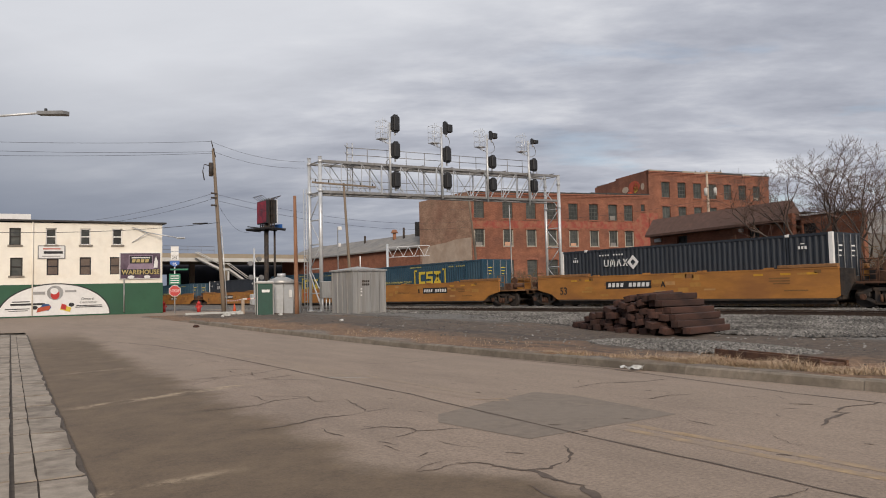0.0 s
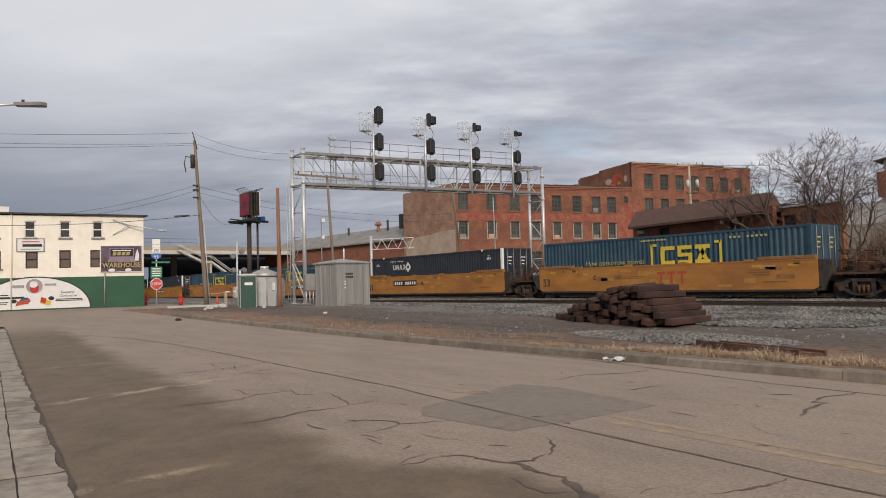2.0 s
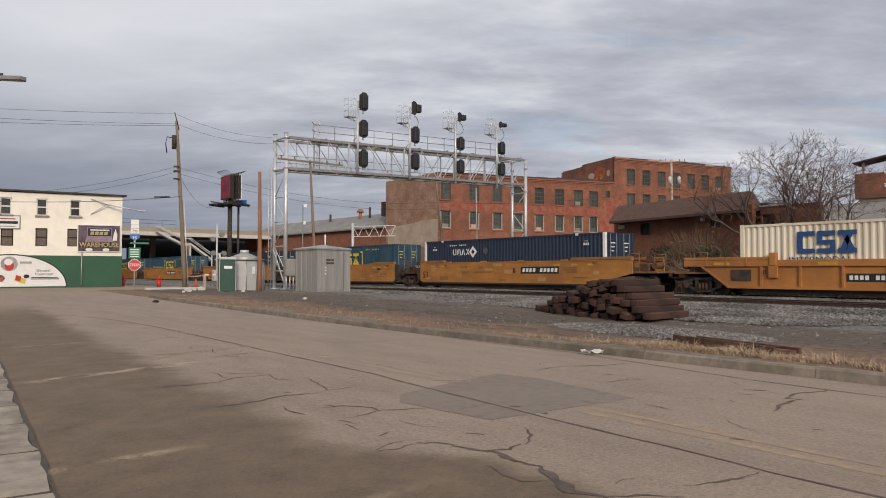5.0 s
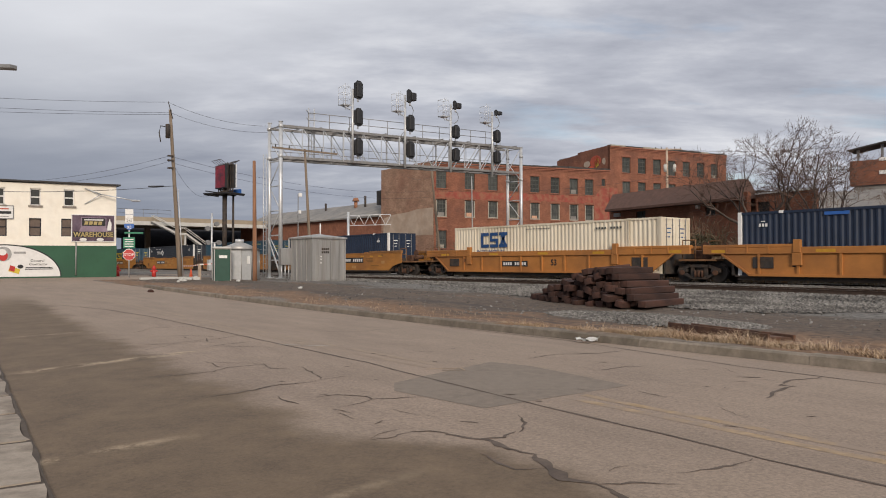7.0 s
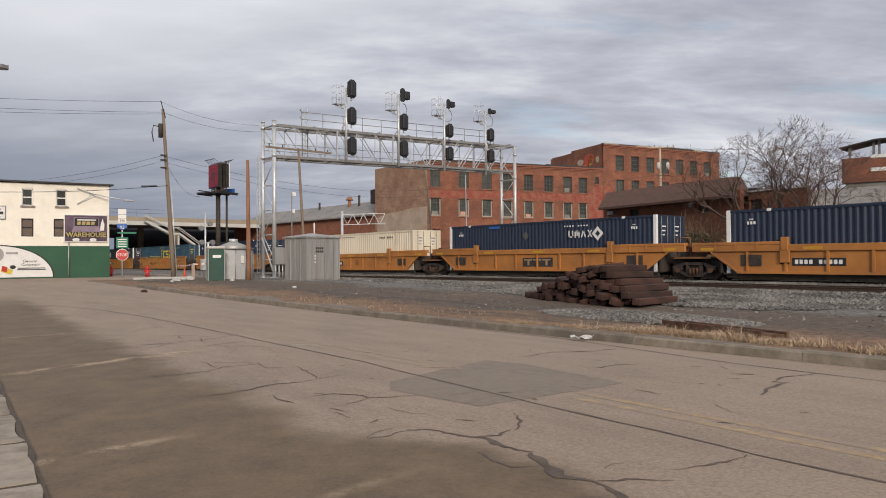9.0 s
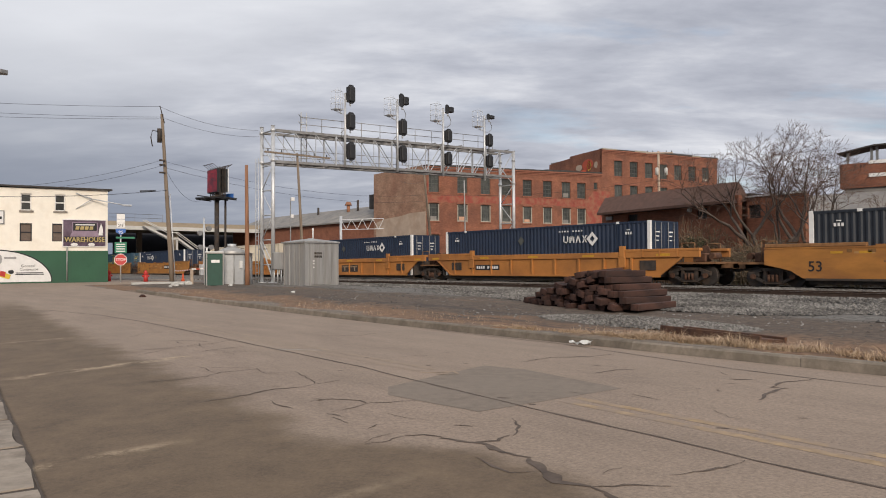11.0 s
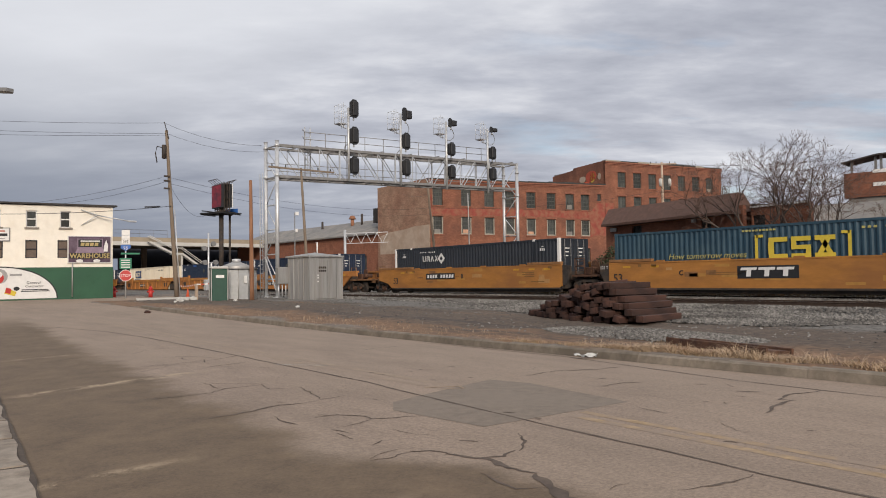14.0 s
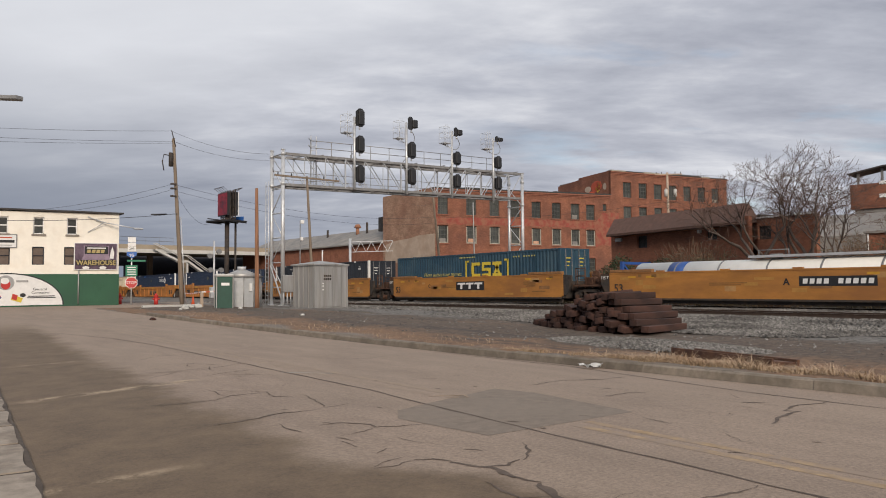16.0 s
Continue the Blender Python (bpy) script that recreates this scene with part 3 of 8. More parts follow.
def build_road():
    bm = bmesh.new()
    ys = steps((-60, 0, 12), (0, 38, 60), (38, 60, 22), (60, 62, 1))
    prev = None
    for y in ys:
        x0 = left_edge(y) if y < 35 else left_edge(35) - 30 * smooth(35, 39, y)
        x1 = KERB_X if y < 46 else KERB_X + 12 * smooth(46, 52, y)
        row = []
        for i in range(15):
            x = x0 + (x1 - x0) * i / 14
            crown = 0.05 * (1 - ((i - 7) / 7) ** 2) if y < 36 else 0.02
            row.append(bm.verts.new((x, y, road_z(y) + crown - 0.02)))
        if prev:
            for i in range(14):
                bm.faces.new((prev[i], prev[i + 1], row[i + 1], row[i])).smooth = True
        prev = row
    tagged(part("road", bm, M_asphalt), "worn pale asphalt street with cracks and stains", "road", kind="structure")


def on_road(x, y):
    x0, x1 = left_edge(y), KERB_X
    k = (x - x0) / (x1 - x0) * 2 - 1
    crown = 0.05 * (1 - k * k) if abs(k) < 1 else 0.0
    return road_z(y) + (crown if y < 36 else 0.02) - 0.02


def ribbon(name, pts, width, mat, label, lift=0.004, jag=0.0, seed=1, category="road marking", pieces=6):
    """A thin strip laid on the road along a line of points, with an uneven width."""
    rng = random.Random(seed)
    bm = bmesh.new()
    line = []
    for (xa, ya), (xb, yb) in zip(pts, pts[1:]):
        n = max(2, int(math.hypot(xb - xa, yb - ya) * pieces / 2))
        for i in range(n):
            f = i / n
            line.append((xa + (xb - xa) * f, ya + (yb - ya) * f))
    line.append(pts[-1])
    prev = None
    step = 2.0 / pieces
    for i, (x, y) in enumerate(line):
        a = line[max(0, i - 1)]
        b = line[min(len(line) - 1, i + 1)]
        dx, dy = b[0] - a[0], b[1] - a[1]
        l = math.hypot(dx, dy) or 1
        nx, ny = -dy / l, dx / l
        w = width / 2
        if jag:
            s = i * step
            off = jag * (2.2 * noise.noise((s * 1.9, seed * 7.3, 0)) + 1.3 * noise.noise((s * 6.0, seed * 3.1, 4)) + rng.uniform(-0.35, 0.35))
            x += nx * off
            y += ny * off
            ends = min(1.0, 0.25 + min(i, len(line) - 1 - i) * 0.2)
            w *= (0.85 + 0.9 * noise.noise((s * 4.0, seed * 1.7, 9)) + rng.uniform(-0.15, 0.25)) * ends
        w = max(w, 0.003)
        row = [bm.verts.new((x + nx * q * w, y + ny * q * w, on_road(x + nx * q * w, y + ny * q * w) + lift)) for q in (1, -1)]
        if prev:
            bm.faces.new((prev[0], prev[1], row[1], row[0]))
        prev = row
    return tagged(part(name, bm, mat), label, category, kind="structure")


def build_road_marks():
    ribbon("tar_seam", [(5.5, -4), (5.59, 1.9), (5.62, 2.83), (5.73, 3.9), (5.78, 4.93), (5.87, 5.85), (5.99, 7.18), (6.23, 9.38), (6.38, 12.9), (6.48, 16.5), (6.5, 20.5), (6.2, 23.6), (5.5, 26.5), (4.2, 27.6)], 0.042, M_tar, "long dark tar seam along the street", jag=0.012)
    ribbon("tar_seam", [(10.3, -4), (10.33, 4.3), (10.4, 5.6), (10.75, 7.3), (11.05, 8.8), (11.22, 9.6), (11.3, 14)], 0.035, M_tar, "thin dark tar seam beside the gutter", jag=0.012, seed=4)
    for i, (x0, y0, x1, y1) in enumerate(((5.95, -4, 6.4, 5.5), (6.62, 8.4, 7.5, 34))):
        ribbon("lane_line", [(x0, y0), (x1, y1)], 0.13, M_lane_faint if i else M_lane, "worn faded yellow centre line", lift=0.002, seed=5 + i)
        ribbon("lane_line", [(x0 + 0.28, y0), (x1 + 0.26, y1)], 0.13, M_lane_faint if i else M_lane, "worn faded yellow centre line", lift=0.002, seed=8 + i)
    bm = bmesh.new()
    for x, y in ((5.14, 7.13), (5.27, 5.68), (6.23, 5.62), (7.6, 5.55), (7.9, 7.5), (7.74, 8.2), (6.6, 7.9), (5.47, 7.59)):
        bm.verts.new((x, y, on_road(x, y) + 0.003))
    bm.faces.new(list(bm.verts))
    tagged(part("asphalt_patch", bm, M_patch), "darker square asphalt repair patch", "road patch", kind="structure")


def build_kerbs():
    rng = random.Random(3)
    kerb = thing("kerb", "worn pale concrete kerb in long pieces", "kerb", kind="structure")
    y = -6.0
    while y < 36:
        n = rng.uniform(2.6, 3.2)
        bm = bmesh.new()
        dz = rng.uniform(-0.012, 0.012)
        dx = rng.uniform(-0.02, 0.02)
        z0, z1 = road_z(y), road_z(y + n)
        sec = [(0, -0.1), (0.03, 0.11), (0.07, 0.138), (0.22, 0.14), (0.24, -0.1)]
        a = [bm.verts.new((KERB_X + dx + px, y + 0.003, z0 + pz + dz)) for px, pz in sec]
        b = [bm.verts.new((KERB_X + dx + px, y + n - 0.003, z1 + pz + dz)) for px, pz in sec]
        bm.faces.new(a[::-1]), bm.faces.new(b)
        for i in range(5):
            bm.faces.new((a[i], a[(i + 1) % 5], b[(i + 1) % 5], b[i]))
        part("kerb_stone", bm, M_kerb, kerb)
        y += n
    gutter = thing("gutter", "cracked pale concrete gutter slabs along the street", "gutter", kind="structure")
    cuts = [-4.0, -2.4, -0.6, 1.2, 2.9, 4.4, 5.9, 7.3, 8.7, 9.9, 11.2, 12.5, 13.8, 15.7, 17.9, 20.2, 22.4, 24.5, 26.8, 29.0, 31.2, 33.0]
    for col, (o0, o1) in enumerate(((-0.01, 0.35), (0.362, 0.525), (0.565, 0.97))):
        for y, y2 in zip(cuts, cuts[1:]):
            bm = bmesh.new()
            up = (0.0, 0.02, 0.045)[col] + rng.uniform(-0.001, 0.004)
            a, b = y + rng.uniform(0.03, 0.05), y2 - rng.uniform(0.03, 0.05)
            m = max(2, int((b - a) / 0.16))
            rows = []
            for i in range(m + 1):
                yy = a + (b - a) * i / m
                worn = 0.06 * noise.noise((yy * 1.6, col * 5.0, 3)) + 0.02 * noise.noise((yy * 7.0, col * 5.0, 8))
                near = o0 + (worn if col == 0 else 0.25 * worn)
                far = o1 - (0.35 * abs(worn) if col == 0 else 0)
                skew = 0.05 * (i / m - 0.5)
                rows.append([bm.verts.new((left_edge(yy) - o, yy + (o - 0.3) * skew, road_z(yy) + up + dz + 0.004)) for o, dz in ((near, -0.2), (near, 0), (far, 0.012 if col == 0 else 0), (far, -0.2))])
            for p, q in zip(rows, rows[1:]):
                for i in range(3):
                    bm.faces.new((p[i], p[i + 1], q[i + 1], q[i]))
            bm.faces.new(rows[0]), bm.faces.new(rows[-1])
            bmesh.ops.recalc_face_normals(bm, faces=bm.faces)
            part("slab", bm, M_gutter, gutter)
    bm = bmesh.new()
    for y in range(-5, 33):
        q = [bm.verts.new((left_edge(yy) - o, yy, road_z(yy) + dz)) for yy in (y, y + 1) for o, dz in ((-0.02, -0.004), (0.35, 0.007), (0.37, 0.015), (0.97, 0.038))]
        for i in (0, 1, 2):
            bm.faces.new((q[i], q[i + 1], q[i + 5], q[i + 4]))
    part("joint_bed", bm, M_joint, gutter)
    bm = bmesh.new()
    q = [(-60, -60), (left_edge(-60) - 0.99, -60), (left_edge(-10) - 0.99, -10), (left_edge(33) - 0.99, 33), (-60, 33)]
    prism(bm, [(x, y, -0.2) for x, y in q], (0, 0, 0.245))
    tagged(part("pavement", bm, M_concrete), "grey concrete pavement beside the gutter", "pavement", kind="structure")


# ---- tracks ----
def track_z(y):
    return 0.5 - 0.005 * max(0.0, y - 30) + (0.002 * (max(0.0, y - 110)))


def build_track(cx, name):
    tr = thing(name, "railway track of rusty rails on timber sleepers", "railway track", kind="structure")
    for s in (-0.7175, 0.7175):
        bm = bmesh.new()
        sec = [(-0.075, -0.17), (0.075, -0.17), (0.075, -0.155), (0.012, -0.13), (0.012, -0.045), (0.036, -0.03), (0.036, 0), (-0.036, 0), (-0.036, -0.03), (-0.012, -0.045), (-0.012, -0.13), (-0.075, -0.155)]
        prev = None
        for y in steps((-60, 30, 2), (30, 260, 12)):
            ring = [bm.verts.new((cx + s + px, y, track_z(y) + pz)) for px, pz in sec]
            if prev:
                for i in range(12):
                    f = bm.faces.new((prev[i], prev[(i + 1) % 12], ring[(i + 1) % 12], ring[i]))
                    f.material_index = 1 if i == 6 else 0
            prev = ring
        part("rail", bm, [M_railside, M_railtop], tr)
    tie = bmesh.new()
    box(tie, -1.3, 1.3, -0.115, 0.115, -0.36, -0.18)
    first = part("sleeper", tie, M_tie, tr)
    first.location = (cx, -10, track_z(-10))
    rng = random.Random(7)
    for i in range(1, 150):
        y = -10 + i * 0.52
        o = new("sleeper", first.data)
        o.parent = tr
        o.location = (cx + rng.uniform(-0.05, 0.05), y, track_z(y) + rng.uniform(-0.01, 0.01))


def build_ballast():
    rng = random.Random(11)
    verts, faces = [], []

    def stone(x, y, z, r):
        k = len(verts)
        a = rng.uniform(0, 6.28)
        for i in range(4):
            q = r * rng.uniform(0.7, 1.2)
            verts.append((x + q * math.cos(a + i * 1.57), y + q * math.sin(a + i * 1.57), z + r * rng.uniform(-0.3, 0.3)))
        verts.append((x + rng.uniform(-r, r) * 0.3, y + rng.uniform(-r, r) * 0.3, z + r * rng.uniform(0.5, 0.9)))
        for i in range(4):
            faces.append((k + i, k + (i + 1) % 4, k + 4))

    for _ in range(15000):
        y = rng.triangular(3, 26, 9)
        x = rng.uniform(18.2 + 0.12 * max(0, y - 12), 24)
        if noise.noise((x * 0.35, y * 0.35, 8)) > -0.35:
            stone(x, y, ground_z(x, y) + 0.015, rng.uniform(0.035, 0.08))
    for _ in range(32000):
        y = rng.triangular(4, 62, 14)
        x = rng.uniform(22.3, 32.5)
        if min(abs(x - 28.0), abs(x - 29.44)) < 0.13:
            continue
        stone(x, y, ground_z(x, y) + 0.015, rng.uniform(0.04, 0.095))
    for _ in range(2600):
        y = rng.uniform(5, 45)
        x = rng.uniform(13, 22.3)
        stone(x, y, ground_z(x, y) + 0.0, rng.uniform(0.02, 0.05))
    for _ in range(5000):
        d, a = rng.random() ** 0.5, rng.uniform(0, 6.28)
        x, y = 14.6 + 1.0 * d * math.cos(a), 10.2 + 3.0 * d * math.sin(a)
        stone(x, y, ground_z(x, y) + 0.10 * (1 - d * d), rng.uniform(0.03, 0.05))
    me = bpy.data.meshes.new("ballast")
    me.from_pydata(verts, [], faces)
    me.materials.append(M_stone)
    tagged(new("ballast", me), "loose grey crushed stone ballast", "ballast", kind="stuff")


build_ground()
build_road()
build_road_marks()
build_kerbs()
build_track(28.72, "near_track")
build_track(33.45, "far_track")
build_ballast()


# ---- train ----
M_amber = material("amber_reflector", (0.52, 0.27, 0.025), 0.5, vary=0.15)
M_yellow_touch = material("touched_up_yellow", (0.40, 0.20, 0.045), 0.6, vary=0.15, scale=3)
M_yellow_worn = material("worn_brown_yellow", (0.25, 0.12, 0.045), 0.8, vary=0.3, scale=3)
M_yellow_pale = material("faded_yellow_patch", (0.42, 0.23, 0.085), 0.7, vary=0.2, scale=3)
M_rustyellow = material("rusty_yellow_ironwork", (0.21, 0.105, 0.045), 0.85, vary=0.4, scale=5, second=(0.09, 0.05, 0.03), amount=0.8, sscale=2.5)
M_stencil_pale = material("faded_pale_stencil", (0.30, 0.21, 0.13), 0.7, vary=0.2)
M_stencil = material("faded_stencil", (0.20, 0.10, 0.03), 0.7, vary=0.2)

def container_mesh_parts(root, body_mat, post_mat, kind):
    """A 53 foot box: corrugated sides, rails, posts at the ends and at the 40 foot marks, rear doors with lock rods."""
    L2, W2, H = 8.07, 1.295, 2.9
    for side in (-1, 1):
        bm = bmesh.new()
        pitch, prev, y = 0.278, None, -L2 + 0.2
        prof = []
        while y < L2 - 0.3:
            prof += [(y, 0.0), (y + 0.07, 0.0), (y + 0.139, -0.042), (y + 0.209, -0.042)]
            y += pitch
        prof.append((L2 - 0.2, 0.0))
        for py, px in prof:
            r = [bm.verts.new((side * (W2 - 0.02 + px), py, z)) for z in (0.12, H - 0.1)]
            if prev:
                bm.faces.new((prev[0], prev[1], r[1], r[0]) if side > 0 else (prev[1], prev[0], r[0], r[1]))
            prev = r
        part("side_panel", bm, body_mat, root)
        for z0, z1, nm in ((0, 0.14, "bottom_rail"), (H - 0.11, H, "top_rail")):
            bm = bmesh.new()
            box(bm, *sorted((side * (W2 - 0.07), side * W2)), -L2 + 0.02, L2 - 0.02, z0, z1)
            part(nm, bm, body_mat, root)
        for y in (-L2, L2 - 0.19):
            bm = bmesh.new()
            box(bm, *sorted((side * (W2 - 0.14), side * (W2 + 0.006))), y, y + 0.19, 0, H + 0.01, 0.01)
            part("corner_post", bm, post_mat if side < 0 else body_mat, root)
        for y in (-6.05, 6.05):
            bm = bmesh.new()
            box(bm, *sorted((side * (W2 - 0.1), side * (W2 + 0.004))), y - 0.035, y + 0.035, 0.1, H, 0.0)
            part("load_post", bm, body_mat, root)
            bm = bmesh.new()
            box(bm, *sorted((side * (W2 - 0.1), side * (W2 + 0.012))), y - 0.1, y + 0.1, H - 0.11, H + 0.015, 0.01)
            part("corner_casting", bm, M_white if kind == "umax" else body_mat, root)
    bm = bmesh.new()
    box(bm, -W2 + 0.06, W2 - 0.06, -L2 + 0.05, L2 - 0.05, H - 0.06, H - 0.03)
    part("roof", bm, body_mat, root)
    bm = bmesh.new()
    box(bm, -W2 + 0.05, W2 - 0.05, L2 - 0.08, L2 - 0.03, 0.05, H - 0.02)
    part("front_wall", bm, body_mat, root)
    for s in (-1, 1):
        bm = bmesh.new()
        box(bm, *sorted((s * 0.012, s * (W2 - 0.13))), -L2 + 0.03, -L2 + 0.08, 0.12, H - 0.1, 0.01)
        door = part("door", bm, body_mat, root)
        for k in (0.32, 0.86):
            bm = bmesh.new()
            rod(bm, (s * k, -L2 - 0.01, 0.1), (s * k, -L2 - 0.01, H - 0.06), 0.022, seg=6)
            for z in (0.4, 1.0, 1.9, 2.5):
                box(bm, s * k - 0.045, s * k + 0.045, -L2 - 0.02, -L2 + 0.03, z - 0.02, z + 0.02)
            part("lock_rod", bm, M_steelgrey, door)
        for k in range(3):
            bm = bmesh.new()
            box(bm, s * 0.6 - (0.2 - 0.04 * k), s * 0.6 + (0.2 - 0.06 * k), -L2 + 0.024, -L2 + 0.03, 2.3 - k * 0.22, 2.36 - k * 0.22)
            part("door_marking", bm, M_lyellow if kind == "csx" else M_white if kind == "umax" else M_lblue, door)
    for z0, z1, nm in ((0, 0.12, "door_sill"), (H - 0.11, H, "door_header")):
        bm = bmesh.new()
        box(bm, -W2 + 0.14, W2 - 0.14, -L2, -L2 + 0.1, z0, z1)
        part(nm, bm, body_mat, root)


def marks(root, name, mat, rects, x=-1.325, label=""):
    """Flat painted shapes on the side that faces the street: (y0, y1, z0, z1), optional slant."""
    bm = bmesh.new()
    for q in rects:
        y0, y1, z0, z1 = q[:4]
        sl = q[4] if len(q) > 4 else 0
        v = [bm.verts.new(p) for p in ((x, y0, z0), (x, y1, z0), (x, y1 - sl, z1), (x, y0 - sl, z1))]
        bm.faces.new((v[0], v[3], v[2], v[1]))
    ob = part(name, bm, mat, root, label)
    return tagged(ob, kind="stuff") if len(rects) > 1 else ob


def lozenge(root, name, mat, y, z, r, hole, x=-1.326):
    bm = bmesh.new()
    o = [bm.verts.new((x, y + a * r, z + b * r)) for a, b in ((1, 0), (0, 1), (-1, 0), (0, -1))]
    if hole:
        i = [bm.verts.new((x, y + a * r * hole, z + b * r * hole)) for a, b in ((1, 0), (0, 1), (-1, 0), (0, -1))]
        for k in range(4):
            bm.faces.new((o[k], i[k], i[(k + 1) % 4], o[(k + 1) % 4]))
    else:
        bm.faces.new(o[::-1])
    return part(name, bm, mat, root)


SIDE = Matrix(((0, 0, -1, 0), (-1, 0, 0, 0), (0, 1, 0, 0), (0, 0, 0, 1)))   # text plane facing -x, reading towards -y


def side_text(name, body, size, mat, root, y, z, x=-1.33, **kw):
    return text_mesh(name, body, size, mat, root, Matrix.Translation((x, y, z)) @ SIDE, **kw)


def umax_container(mat, label, logo_y, diamond_y=None, plate=False):
    root = thing("container", label, "shipping container", group="containers on the train")
    container_mesh_parts(root, mat, M_white, "umax")
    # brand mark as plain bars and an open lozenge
    w, z0, z1, q = 0.36, 1.88, 2.28, []
    for i in range(4):
        y1 = logo_y + 0.68 - i * 0.45
        lean = (0, 0, 0.13, 0.26)[i]
        q += [(y1 - 0.09, y1, z0, z1, lean), (y1 - w, y1 - w + 0.09, z0, z1, -lean)]
        q += [(y1 - w, y1, z0, z0 + 0.08)] if i == 0 else [(y1 - w, y1, z1 - 0.08, z1), (y1 - w / 2 - 0.04, y1 - w / 2 + 0.04, z0 + 0.1, z1)] if i == 1 else []
    marks(root, "brand_mark", M_white, q)
    lozenge(root, "brand_lozenge", M_white, logo_y - 1.38, 2.07, 0.40, 0.42)
    marks(root, "code_marking", M_white, [(logo_y + 1.0 - i * 0.2 - 0.11, logo_y + 1.0 - i * 0.2, 2.5, 2.58) for i in range(9) if i != 4])
    for y in (-6.75, 6.85):
        marks(root, "small_marking", M_white, [(y - 0.1, y + 0.1, 2.44, 2.48), (y - 0.2, y - 0.1, 2.22, 2.36), (y - 0.05, y + 0.05, 2.22, 2.36), (y + 0.1, y + 0.2, 2.22, 2.36)])
    if diamond_y is not None:
        lozenge(root, "placard", M_frame_grey, diamond_y, 2.1, 0.28, 0)
    if plate:
        marks(root, "blue_sticker", M_signblue, [(3.2, 4.2, 2.62, 2.76)])
    return root


def csx_container():
    root = thing("container", "blue-green corrugated container with yellow bracketed block mark", "shipping container", group="containers on the train")
    container_mesh_parts(root, M_teal, M_teal, "csx")
    k = -1.75
    br = []
    for s in (1, -1):
        yb = k + s * 1.98
        br += [(yb - 0.07, yb + 0.07, 1.25, 2.45), (min(yb, yb - s * 0.32), max(yb, yb - s * 0.32), 2.33, 2.45), (min(yb, yb - s * 0.32), max(yb, yb - s * 0.32), 1.25, 1.37)]
    marks(root, "brand_bracket", M_lyellow, br)
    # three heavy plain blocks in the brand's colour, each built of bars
    blocks = []
    for i in range(3):
        c = k + 1.0 - i * 1.0
        blocks += [(c - 0.42, c + 0.42, 2.1, 2.3), (c - 0.42, c + 0.42, 1.36, 1.56)]
        if i == 0:
            blocks += [(c + 0.18, c + 0.44, 1.56, 2.1)]
        elif i == 1:
            blocks += [(c - 0.42, c + 0.42, 1.74, 1.92), (c + 0.2, c + 0.42, 1.92, 2.1), (c - 0.42, c - 0.2, 1.56, 1.74)]
        else:
            blocks += [(c - 0.32, c - 0.08, 1.56, 2.1, -0.3), (c + 0.08, c + 0.32, 1.56, 2.1, 0.3)]
    marks(root, "brand_block", M_lyellow, blocks)
    side_text("slogan", "How tomorrow moves", 0.40, M_lyellow_faded, root, 2.75, 1.46, shear=0.25, wide=1.08)
    marks(root, "code_marking", M_lyellow_faded, [(-4.2 - i * 0.22 - 0.13, -4.2 - i * 0.22, 2.5, 2.59) for i in range(9) if i != 3] + [(0.9 - i * 0.16 - 0.12, 0.9 - i * 0.16, 2.62, 2.7) for i in range(10)])
    return root


def cream_container():
    root = thing("container", "cream corrugated container with large blue block mark", "shipping container", group="containers on the train")
    container_mesh_parts(root, M_cream, M_cream, "cream")
    blocks = []
    for i in range(3):
        c = 5.05 - i * 0.84
        blocks += [(c - 0.37, c + 0.37, 2.3, 2.5), (c - 0.37, c + 0.37, 1.55, 1.75)]
        blocks += [(c + 0.14, c + 0.39, 1.75, 2.3)] if i == 0 else [(c - 0.37, c + 0.37, 1.93, 2.11), (c + 0.17, c + 0.37, 2.11, 2.3), (c - 0.37, c - 0.17, 1.75, 1.93)] if i == 1 else [(c - 0.28, c - 0.06, 1.75, 2.3, -0.27), (c + 0.06, c + 0.28, 1.75, 2.3, 0.27)]
    marks(root, "brand_block", M_lblue, blocks)
    side_text("lettering", "INTERMODAL", 0.42, M_lblue, root, 4.5, 1.12)
    marks(root, "code_marking", M_frame_grey, [(-3.9 - i * 0.2 - 0.13, -3.9 - i * 0.2, 2.4, 2.52) for i in range(9) if i != 4] + [(1.4 - i * 0.2 - 0.15, 1.4 - i * 0.2, 2.58, 2.63) for i in range(10)])
    return root


